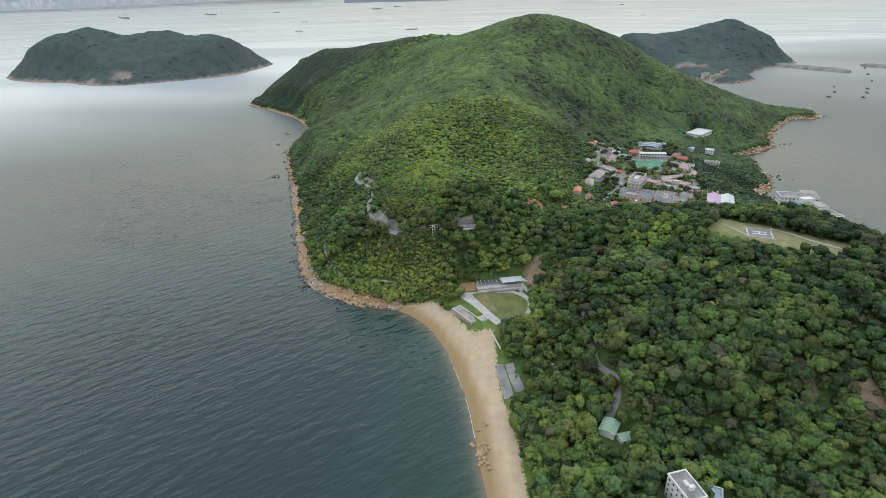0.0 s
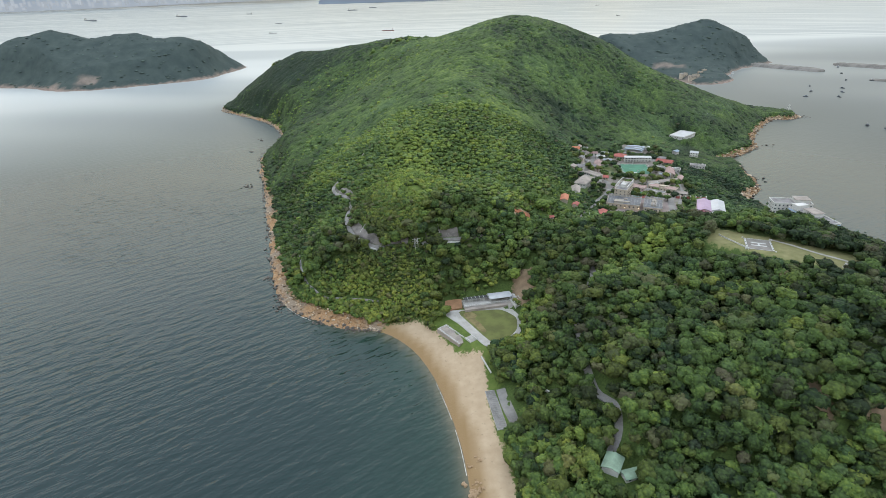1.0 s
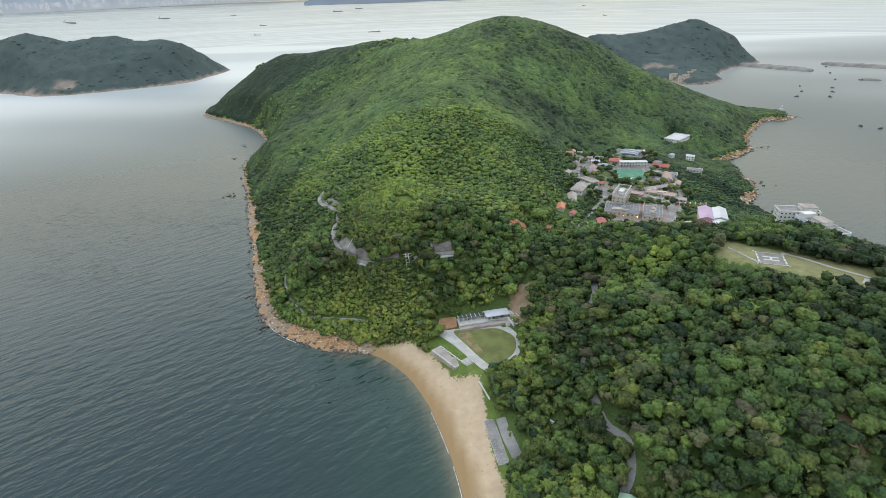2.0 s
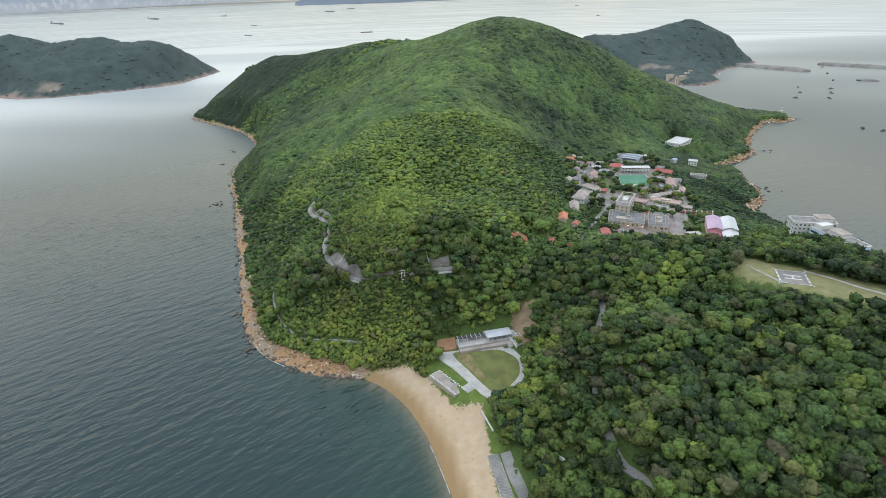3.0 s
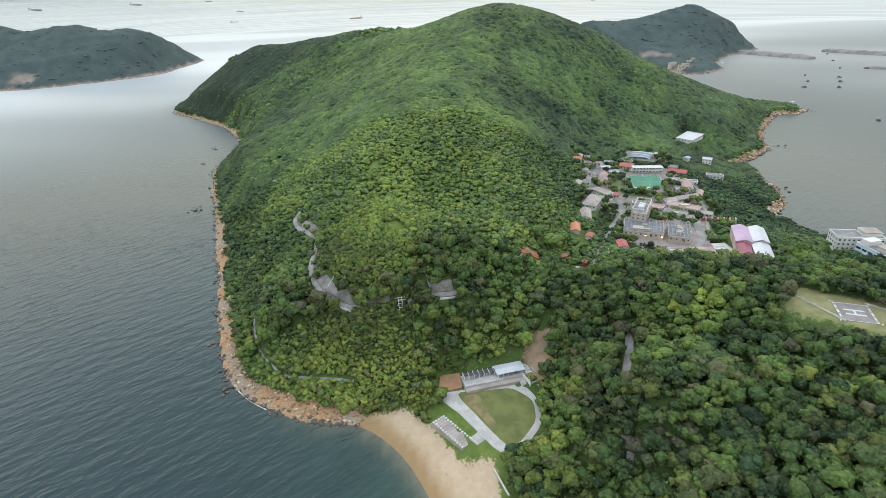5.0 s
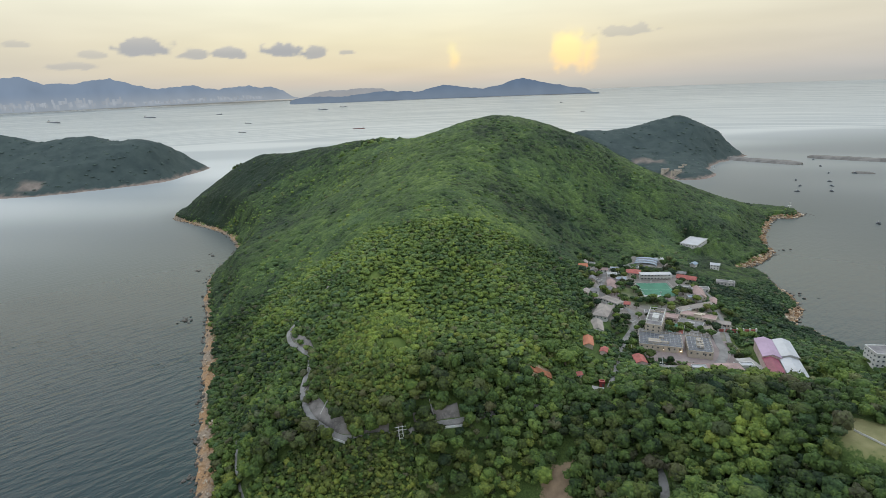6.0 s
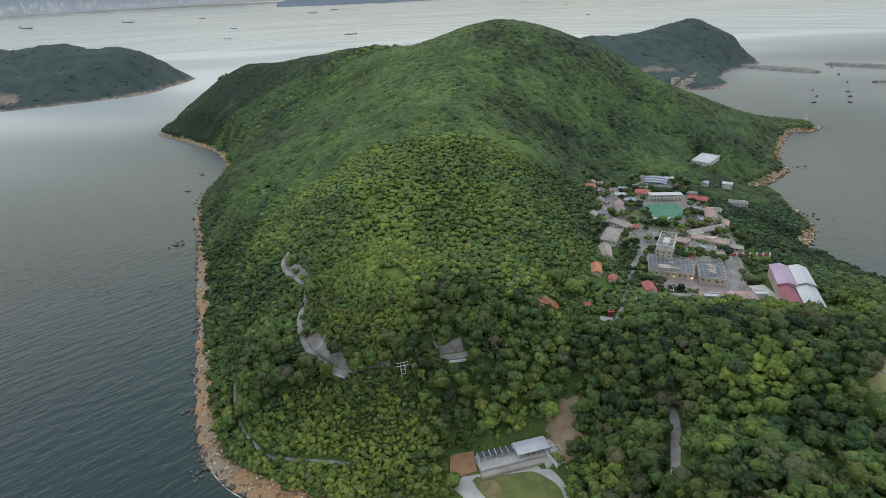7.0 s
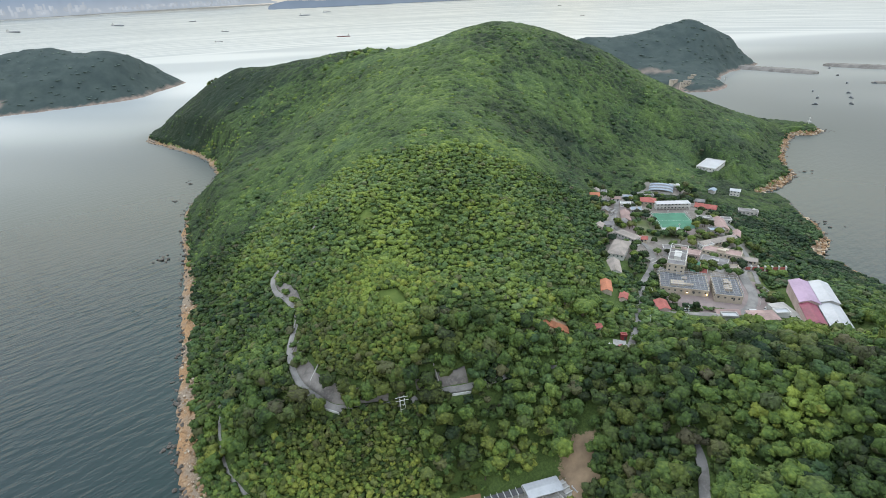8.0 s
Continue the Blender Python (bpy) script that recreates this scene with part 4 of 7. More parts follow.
FRAME = weathered("window_frame_paint", (0.45, 0.45, 0.43), 3, 0.5, 0.15, 0.6)


def shared(key, make, mat):
    """One mesh for all pieces of a kind."""
    if key not in SHARED:
        SHARED[key] = solid(str(key[0]), make(), mat)
    return SHARED[key]


def pane_mesh(w, h):
    w, h = round(w, 1), round(h, 1)
    return shared(("window", w, h), lambda: boxes((-w / 2, w / 2, -0.06, 0.10, 0, h)), GLASS)


def frame_mesh(w, h):
    t = 0.09
    return shared(("window_frame", w, h), lambda: boxes((-w / 2 - t, -w / 2, -0.10, 0.02, -t, h + t), (w / 2, w / 2 + t, -0.10, 0.02, -t, h + t), (-w / 2, w / 2, -0.10, 0.02, -t, 0), (-w / 2, w / 2, -0.10, 0.02, h, h + t)), FRAME)


def windows_on(parent, sx, sy, z0, storeys, storey, sides="fb", gap=3.2, w=1.2, h=1.2, sill=1.0, framed=False):
    """Rows of single windows on the faces of a box with its middle at the parent."""
    for side in sides:
        length = sx if side in "fb" else sy
        n = max(1, int(length / gap))
        for k in range(storeys):
            for i in range(n):
                u = (i + 0.5) / n * length - length / 2
                z = z0 + k * storey + sill
                if side == "f":
                    at = pose(u, -sy / 2, z)
                elif side == "b":
                    at = pose(u, sy / 2, z, 0, 0, 180)
                elif side == "l":
                    at = pose(-sx / 2, u, z, 0, 0, -90)
                else:
                    at = pose(sx / 2, u, z, 0, 0, 90)
                pane = part("window", pane_mesh(w, h), GLASS, parent, at=at)
                if framed:
                    part("window_frame", frame_mesh(w, h), FRAME, pane)


def gable_roof(sx, sy, z, rise, over=0.6, thick=0.25):
    """Two slopes with a ridge along x."""
    bm = bmesh.new()
    X, Y = sx / 2 + over, sy / 2 + over
    drop = rise * over / (sy / 2)
    ring = [(-Y, z - drop), (0, z + rise), (Y, z - drop), (Y, z - drop - thick), (0, z + rise - thick), (-Y, z - drop - thick)]
    a = [bm.verts.new((-X, y, h)) for y, h in ring]
    b = [bm.verts.new((X, y, h)) for y, h in ring]
    for i in range(6):
        j = (i + 1) % 6
        bm.faces.new((a[i], a[j], b[j], b[i]))
    bm.faces.new((a[0], a[1], a[4], a[5])), bm.faces.new((a[1], a[2], a[3], a[4]))
    bm.faces.new((b[0], b[1], b[4], b[5])), bm.faces.new((b[1], b[2], b[3], b[4]))
    return bm


def hip_roof(sx, sy, z, rise, over=0.6):
    bm = bmesh.new()
    X, Y, r = sx / 2 + over, sy / 2 + over, max(0.2, (sx - sy) / 2)
    low = [bm.verts.new((x, y, z - 0.1)) for x, y in ((-X, -Y), (X, -Y), (X, Y), (-X, Y))]
    eave = [bm.verts.new((x, y, z + 0.15)) for x, y in ((-X, -Y), (X, -Y), (X, Y), (-X, Y))]
    p, q = bm.verts.new((-r, 0, z + rise)), bm.verts.new((r, 0, z + rise))
    bm.faces.new(low[::-1])
    for i in range(4):
        bm.faces.new((low[i], low[(i + 1) % 4], eave[(i + 1) % 4], eave[i]))
    bm.faces.new((eave[0], eave[1], q, p)), bm.faces.new((eave[1], eave[2], q))
    bm.faces.new((eave[2], eave[3], p, q)), bm.faces.new((eave[3], eave[0], p))
    return bm


def gable_walls(sx, sy, z0, z1, rise):
    bm = bmesh.new()
    X, Y = sx / 2, sy / 2
    ends = []
    for x in (-X, X):
        ends.append([bm.verts.new((x, y, z)) for y, z in ((-Y, z0), (Y, z0), (Y, z1), (0, z1 + rise - 0.3), (-Y, z1))])
    a, b = ends
    bm.faces.new(a), bm.faces.new(b[::-1])
    for i in range(5):
        bm.faces.new((a[i], a[(i + 1) % 5], b[(i + 1) % 5], b[i]))
    return bm


FOOTPRINTS = []


def house(name, label, cx, cy, sx, sy, turn, top, roof="flat", walls=WHITE_WALL, cover=GREY_ROOF, rise=2.0, storey=3.1, sides="flr", base=None, category="building", group="", units=0, gap=3.2):
    """A building whose eaves stand at the height top; it goes down into the ground it stands on."""
    FOOTPRINTS.append((cx, cy, sx / 2, sy / 2, turn))
    c, s = math.cos(radians(turn)), math.sin(radians(turn))
    corners = np.array([(cx + u * sx / 2 * c - v * sy / 2 * s, cy + u * sx / 2 * s + v * sy / 2 * c) for u in (-1, 0, 1) for v in (-1, 0, 1)])
    low = float(lay(corners)[0].min()) - 0.4 if base is None else base
    top = max(top, low + 3.0)
    ob = thing(name, label, category, pose(cx, cy, low, 0, 0, turn), group)
    h = top - low
    if roof == "flat":
        wall = part("wall", boxes((-sx / 2, sx / 2, -sy / 2, sy / 2, 0, h)), walls, ob)
        e, t = 0.25, 0.3
        part("roof", boxes((-sx / 2 + t, sx / 2 - t, -sy / 2 + t, sy / 2 - t, h + 0.005, h + 0.12)), cover, ob)
        part("parapet", boxes((-sx / 2 - e, sx / 2 + e, -sy / 2 - e, -sy / 2 + t, h + 0.004, h + 0.8), (-sx / 2 - e, sx / 2 + e, sy / 2 - t, sy / 2 + e, h + 0.004, h + 0.8),
                              (-sx / 2 - e, -sx / 2 + t, -sy / 2 + t, sy / 2 - t, h + 0.004, h + 0.8), (sx / 2 - t, sx / 2 + e, -sy / 2 + t, sy / 2 - t, h + 0.004, h + 0.8)), walls, ob)
        rng = random.Random(int(cx * 7 + cy))
        for k in range(units):
            w, d, u, v = rng.uniform(1.5, sx * 0.3), rng.uniform(1.5, sy * 0.35), rng.uniform(-0.3, 0.3) * sx, rng.uniform(-0.28, 0.28) * sy
            part("rooftop_unit", boxes((u - w / 2, u + w / 2, v - d / 2, v + d / 2, h + 0.11, h + rng.uniform(1.0, 2.4))), walls, ob)
    elif roof == "gable":
        wall = part("wall", gable_walls(sx, sy, 0, h, rise), walls, ob)
        part("roof", gable_roof(sx, sy, h, rise), cover, ob)
    else:
        wall = part("wall", boxes((-sx / 2, sx / 2, -sy / 2, sy / 2, 0, h)), walls, ob)
        part("roof", hip_roof(sx, sy, h, rise), cover, ob)
    n = max(1, int((h - 0.3) / storey))
    if sides:
        windows_on(ob, sx, sy, h - n * storey, n, storey, sides, gap, framed=gap <= 3.0)
    part("door", shared(("door", 1.1, 2.1), lambda: boxes((-0.55, 0.55, -0.07, 0.1, 0, 2.1)), DARK_METAL), DARK_METAL, ob, at=pose(sx * 0.2, -sy / 2 - 0.02, max(0.4, h - n * storey)))
    return ob


# ---- roads and paths, laid on the ground ----
def spaced(line, step=2.0):
    p = np.array(line, float)
    out = []
    for i in range(len(p) - 1):
        a, b, c, d = p[max(i - 1, 0)], p[i], p[i + 1], p[min(i + 2, len(p) - 1)]
        n = max(2, int(np.hypot(*(c - b)) / step))
        for u in np.arange(n) / n:
            out.append(0.5 * (2 * b + (c - a) * u + (2 * a - 5 * b + 4 * c - d) * u**2 + (3 * b - a - 3 * c + d) * u**3))
    out.append(p[-1])
    return np.array(out)


def strip(line, left, right, lift=0.45, across=4, tilt=0.6):
    """A band along a line from left to right of it, with a thick edge; it follows the ground along and, as far as tilt says, across."""
    q = spaced(line)
    way = np.gradient(q, axis=0)
    way /= np.linalg.norm(way, axis=1)[:, None] + 1e-9
    side = np.stack([-way[:, 1], way[:, 0]], 1)
    offs = np.linspace(left, right, across)
    pts = q[:, None, :] + side[:, None, :] * offs[None, :, None]
    z = lay(pts.reshape(-1, 2))[0].reshape(len(q), across)
    mid = z.mean(1, keepdims=True)
    z = mid + (z - mid) * tilt + lift
    full = np.concatenate([pts, z[:, :, None]], 2)
    low_l, low_r = full[:, :1].copy(), full[:, -1:].copy()
    low_l[:, :, 2] -= 2.5
    low_r[:, :, 2] -= 2.5
    full = np.concatenate([low_l, full, low_r], 1)
    return full.reshape(-1, 3), grid_faces(len(q), across + 2)


def road(name, label, line, width, mat, category="road", lift=0.45):
    v, f = strip(line, -width / 2, width / 2, lift)
    return tagged(new(name, mesh_of(name, v, f, mat)), label, category, kind="structure")


road("road", "narrow grey concrete road winding round the wooded spur", WEST_ROAD, 3.4, LANE)
road("road", "narrow concrete road along the spur's foot", SPUR_ROAD, 3.0, LANE)
road("road", "narrow worn road through the wood", SOUTH_ROAD, 4.4, LANE)
road("road", "village road of worn pale asphalt", VILLAGE_ROAD, 4.4, LANE)
road("road", "grey yard road round the large hall", YARD_ROAD, 6.5, LANE)
road("road", "grey looped lane by the village wall", EAST_LANE, 3.4, LANE)
road("road", "narrow lane behind the village houses", BACK_LANE, 3.4, LANE)
road("path", "overgrown footpath above the rocks", SHORE_PATH, 1.7, LANE, "path")


def slope(label, line, left, right):
    v, f = strip(line, left, right, 0.7, 7, 1.0)
    rows = v.reshape(-1, 9, 3)
    short = 0.85 + 0.4 * rough(rows[:, 1, 0], rows[:, 1, 1], 9, 3)
    rows[:, 2:] = rows[:, 1:2] + (rows[:, 2:] - rows[:, 1:2]) * short[:, None, None]
    v = rows.reshape(-1, 3)
    v[:, 2] += rough(v[:, 0], v[:, 1], 5, 3) * 0.5
    return tagged(new("retaining_slope", mesh_of("retaining_slope", v, f, SHOTCRETE, True)), label, "slope", kind="structure")


slope("dark stained sprayed-concrete slope above the road bend", WEST_ROAD[0:6], -1.8, -9.5)
slope("grey sprayed-concrete slope above the upper bend", WEST_ROAD[7:11], -1.8, -8)
slope("grey sprayed-concrete slope above the spur road", SPUR_ROAD[1:4], 1.6, 8)

# ---- the village ----
V = "village houses"
house("hall", "long white flat-roofed hall at the wood's edge", 390, 826, 40, 22, 42, 30, "flat", WHITE_WALL, WHITE_ROOF, sides="flr")
house("house", "small white house with an orange tiled roof", 195, 711, 9, 8, -19, 47, "gable", WHITE_WALL, ORANGE_ROOF, 2.2, group=V)
house("house", "low house with a faded red hipped roof", 259, 723, 15, 12, -25, 31, "hip", CREAM_WALL, RED_ROOF, 3.0, group=V)
house("house", "long house with a dull red gabled roof", 312, 703, 20, 9, -40, 27, "gable", CREAM_WALL, RED_ROOF, 2.6, group=V)
house("house", "grey low building with a flat roof", 290, 668, 13, 11, -12, 30, "flat", GREY_WALL, GREY_ROOF, units=2, group=V)
house("house", "beige building with a long gabled roof", 298, 655, 26, 10, -110, 29, "gable", CREAM_WALL, PINK_ROOF, 2.6, group=V)
house("house", "long beige building with a low pitched roof", 276, 624, 38, 8, 12, 28, "gable", CREAM_WALL, BEIGE_ROOF, 1.6, group=V)
house("house", "long grey workshop with a pinkish flat roof", 268, 603, 30, 11, -40, 28, "flat", CREAM_WALL, PINK_ROOF, units=3, group=V)
house("house", "flat grey annexe beside the workshop", 252, 588, 20, 12, -40, 28, "flat", GREY_WALL, GREY_ROOF, units=1, group=V)
house("house", "large old house with a grey hipped roof", 177, 606, 28, 13, 55, 39, "hip", WHITE_WALL, BEIGE_ROOF, 3.4, group=V)
house("house", "grey-roofed wing with white gable end", 158, 572, 20, 9, 72, 41, "gable", WHITE_WALL, BEIGE_ROOF, 2.4, group=V)
house("house", "narrow terrace with a brown pitched roof", 216, 682, 24, 8, 70, 34, "gable", CREAM_WALL, PINK_ROOF, 2.0, group=V)
house("house", "small house with a pale grey roof", 233, 696, 11, 10, -18, 34, "flat", GREY_WALL, BLUE_ROOF, units=1, group=V)
house("shed", "shed under a bright orange roof among trees", 137, 537, 15, 7, 72, 45.5, "gable", CREAM_WALL, ORANGE_ROOF, 1.5, sides="", category="shed")
house("shed", "low shed with a dark red roof", 175, 526, 12, 8, 80, 32, "gable", PINK_WALL, RED_ROOF, 1.6, sides="", category="shed")
house("shed", "low shed with a pinkish sheet roof", 226, 492, 17, 11, -8, 38.5, "hip", PINK_WALL, PINK_ROOF, 1.6, sides="", category="shed")
house("shed", "small white-roofed shed beside the yard", 243, 497, 9, 5, -8, 36.5, "flat", WHITE_WALL, WHITE_ROOF, sides="", category="shed")
house("shed", "small grey shed beside the yard", 206, 497, 10, 5, -14, 38, "flat", GREY_WALL, WHITE_ROOF, sides="", category="shed")
house("house", "low grey building above the east shore", 350, 690, 18, 8, -30, 24, "flat", GREY_WALL, GREY_ROOF, units=2, group=V)
house("house", "small white house near the east shore", 372, 746, 10, 8, -35, 25, "gable", WHITE_WALL, WHITE_ROOF, 1.4, group=V)
house("shed", "small blue-grey shed among trees", 346, 748, 8, 6, 40, 27, "gable", GREY_WALL, BLUE_ROOF, 1.2, sides="", category="shed")
house("shed", "white hut behind the arched roofs", 311, 766, 10, 6, -13, 29, "flat", WHITE_WALL, WHITE_ROOF, sides="f", category="shed")
house("house", "small pale house beside the village road", 203, 716, 8, 7, -20, 40, "gable", CREAM_WALL, BEIGE_ROOF, 1.8, group=V)
house("house", "small grey house up the lane", 184, 648, 9, 8, -20, 43, "gable", WHITE_WALL, GREY_ROOF, 1.8, group=V)
house("shed", "rust-red kiosk by the road junction", 128, 485, 3.4, 2.6, -10, 40.0, "flat", RED_PAINT, RED_ROOF, sides="", category="shed")
house("shed", "dark red shed under the trees", 112, 492, 7, 4, 10, 44, "gable", PINK_WALL, RED_ROOF, 1.0, sides="", category="shed")
house("shed", "dark red roofed hut beside the lane", 146, 527, 7, 5, 60, 42, "gable", PINK_WALL, RED_ROOF, 1.0, sides="", category="shed")
house("house", "small white house high on the hill", 453, 893, 9, 6, -20, 44, "gable", WHITE_WALL, WHITE_ROOF, 1.2, sides="f")

for hx, hy, sx, sy, turn, up, kind, walls, cover, label in (
    (205, 732, 8, 6, 70, 3.2, "gable", CREAM_WALL, BEIGE_ROOF, "small beige house on the slope path"), (216, 738, 7, 6, 70, 3.2, "flat", GREY_WALL, GREY_ROOF, "small flat-roofed house by the lane"),
    (225, 727, 9, 6, -20, 3.4, "gable", WHITE_WALL, PINK_ROOF, "small pinkish house by the lane"), (204, 660, 9, 6, 60, 3.2, "gable", CREAM_WALL, GREY_ROOF, "small grey-roofed house by the lane"),
    (243, 738, 10, 7, -25, 3.6, "flat", GREY_WALL, BLUE_ROOF, "blue-grey roofed building behind the court"), (268, 743, 12, 7, -20, 3.6, "flat", GREY_WALL, GREY_ROOF, "grey flat building behind the court"),
    (316, 722, 10, 7, -35, 3.4, "gable", CREAM_WALL, GREY_ROOF, "small grey-roofed house among trees"), (312, 668, 9, 7, -20, 3.2, "flat", WHITE_WALL, GREY_ROOF, "small white house behind the lane"),
    (286, 642, 13, 7, -12, 3.4, "flat", GREY_WALL, BLUE_ROOF, "grey workshop with a blue-grey roof"), (240, 605, 16, 10, -40, 3.6, "flat", PINK_WALL, PINK_ROOF, "low workshop with a reddish roof deck"),
    (226, 615, 9, 8, -20, 3.4, "flat", GREY_WALL, GREY_ROOF, "small grey store in the yard"), (195, 630, 20, 9, -62, 5.5, "hip", WHITE_WALL, BEIGE_ROOF, "grey-beige wing of the old house"), (207, 632, 13, 6, -22, 3.2, "gable", CREAM_WALL, RED_ROOF, "low russet-roofed wing beside the old house"), (201, 703, 7, 5, 35, 3.0, "gable", WHITE_WALL, GREY_ROOF, "small white stepped house down the slope path"), (207, 696, 7, 5, 35, 3.0, "flat", GREY_WALL, GREY_ROOF, "small grey stepped house down the slope path"), (229, 712, 10, 7, -20, 3.6, "flat", WHITE_WALL, WHITE_ROOF, "white flat-roofed house at the lane corner"), (213, 509, 15, 6, -14, 3.2, "gable", PINK_WALL, PINK_ROOF, "long pinkish shed at the yard's edge"), (262, 618, 12, 7, 10, 3.6, "flat", WHITE_WALL, GREY_ROOF, "white workshop with dark openings"), (301, 634, 14, 6, 55, 3.4, "gable", CREAM_WALL, PINK_ROOF, "narrow pinkish house along the back lane"),
    (172, 640, 9, 7, 60, 3.2, "gable", CREAM_WALL, BEIGE_ROOF, "small cottage on the wood's edge"), (193, 678, 9, 6, 65, 3.2, "gable", CREAM_WALL, GREY_ROOF, "narrow grey-roofed cottage by the lane"),
    (283, 590, 14, 7, -30, 3.2, "gable", CREAM_WALL, BEIGE_ROOF, "long beige shed by the back lane"), (258, 572, 8, 6, -20, 3.0, "flat", CREAM_WALL, BEIGE_ROOF, "small cream store beside the large hall")):
    house("house", label, hx, hy, sx, sy, turn, level(hx, hy) + up, kind, walls, cover, 1.6, group=V)


def arched_hall():
    ob = thing("arched_hall", "dark hall with curved blue-grey roof bands", "building", pose(291, 758, 25.5, 0, 0, -30))
    part("wall", boxes((-12, 12, -12, 12, 0, 3.6)), GREY_WALL, ob)
    for k in range(5):
        bm = bmesh.new()
        y0, y1 = -12 + k * 4.8, -12 + k * 4.8 + 4.4
        rows = []
        for i in range(11):
            a = math.pi * i / 10
            rows.append([bm.verts.new((-12.6 * math.cos(a), y, 3.7 + 2.6 * math.sin(a))) for y in (y0, y1)] + [bm.verts.new((-12.6 * math.cos(a), y, 3.45 + 2.6 * math.sin(a))) for y in (y1, y0)])
        for a, b in zip(rows, rows[1:]):
            for i in range(4):
                bm.faces.new((a[i], a[(i + 1) % 4], b[(i + 1) % 4], b[i]))
        bm.faces.new(rows[0]), bm.faces.new(rows[-1][::-1])
        part("roof_band", bm, DARK_ROOF if k % 2 else BLUE_ROOF, ob)
    return ob


arched_hall()


def school_block():
    """White two-storey block with open galleries behind the ball court."""
    ob = thing("school_block", "white two-storey block with open galleries behind the green court", "building", pose(276, 705, 27, 0, 0, -9))
    part("wall", boxes((-16.5, 16.5, -1.5, 4, 0, 6.2)), WHITE_WALL, ob)
    for z in (3.0, 6.2):
        part("floor_slab", boxes((-16.8, 16.8, -4.2, 4.2, z + 0.01, z + 0.35)), WHITE_WALL, ob)
    post = solid("post", boxes((-0.2, 0.2, -0.2, 0.2, 0, 3.0)), WHITE_WALL)
    for k in range(2):
        for i in range(11):
            part("post", post, WHITE_WALL, ob, at=pose(-16.4 + i * 3.28, -3.9, k * 3.36))
    rail = solid("rail", boxes((-16.6, 16.6, -4.15, -4.0, 0, 1.0)), WHITE_WALL)
    part("rail", rail, WHITE_WALL, ob, at=pose(0, 0, 3.36))
    part("roof", boxes((-17.0, 17.0, -4.6, 4.6, 6.56, 6.8)), WHITE_ROOF, ob)
    for i in range(9):
        for z in (0.9, 4.2):
            part("window", pane_mesh(1.8, 1.4), GLASS, ob, at=pose(-14.4 + i * 3.6, -1.5, z))
    return ob


school_block()


def ball_court():
    ob = thing("ball_court", "green painted ball court with white markings", "sports court", pose(262, 675, 27.0, 0, 0, -10))
    part("surface", boxes((-17, 17, -19.5, 19.5, -0.6, 0.12)), PITCH_GREEN, ob)
    for y0, y1, x0, x1 in ((-18.5, -18.35, -16, 16), (18.35, 18.5, -16, 16), (-18.35, 18.35, -16, -15.85), (-18.35, 18.35, 15.85, 16), (-0.08, 0.08, -15.85, 15.85)):
        part("line", boxes((x0, x1, y0, y1, 0.121, 0.135)), WHITE_PAINT, ob)
    for y, turn in ((-17.2, 0), (17.2, 180)):
        hoop = part("hoop_stand", boxes((-0.1, 0.1, -0.1, 0.1, 0.12, 3.4), (-0.9, 0.9, 0.5, 0.56, 2.9, 3.95), (-0.06, 0.06, 0.1, 0.5, 3.3, 3.4)), METAL, ob, "ball hoop on a post")
        hoop.matrix_basis = pose(0, y, 0, 0, 0, turn)
    for x in (-17.1, 17.1):
        part("fence", boxes(*[(x - 0.05, x + 0.05, -19.5 + k * 3.25 - 0.05, -19.5 + k * 3.25 + 0.05, -0.3, 3.0) for k in range(13)], (x - 0.03, x + 0.03, -19.5, 19.5, 2.95, 3.05), (x - 0.03, x + 0.03, -19.5, 19.5, 1.4, 1.46)), METAL, ob)
    return ob


ball_court()


def shelter(name, label, cx, cy, z, sx, sy, turn, high, cover, posts=4):
    ob = thing(name, label, "shelter", pose(cx, cy, z, 0, 0, turn))
    part("roof", boxes((-sx / 2, sx / 2, -sy / 2, sy / 2, high, high + 0.3)), cover, ob)
    post = solid("post", boxes((-0.15, 0.15, -0.15, 0.15, -0.6, high)), METAL)
    for i in range(posts):
        for y in (-sy / 2 + 0.4, sy / 2 - 0.4):
            part("post", post, METAL, ob, at=pose(-sx / 2 + 0.5 + (sx - 1) * i / (posts - 1), y, 0))
    part("bench", boxes((-sx / 2 + 1, sx / 2 - 1, -0.3, 0.3, 0.0, 0.45)), CONCRETE, ob)
    return ob


shelter("shelter", "flat white shelter at the court's edge", 247, 651, 27.0, 17, 5, -10, 3.0, WHITE_ROOF)


GRID_STEEL = weathered("grey_roof_grid_steel", (0.30, 0.30, 0.30), 3, 0.5, 0.2, 0.5)


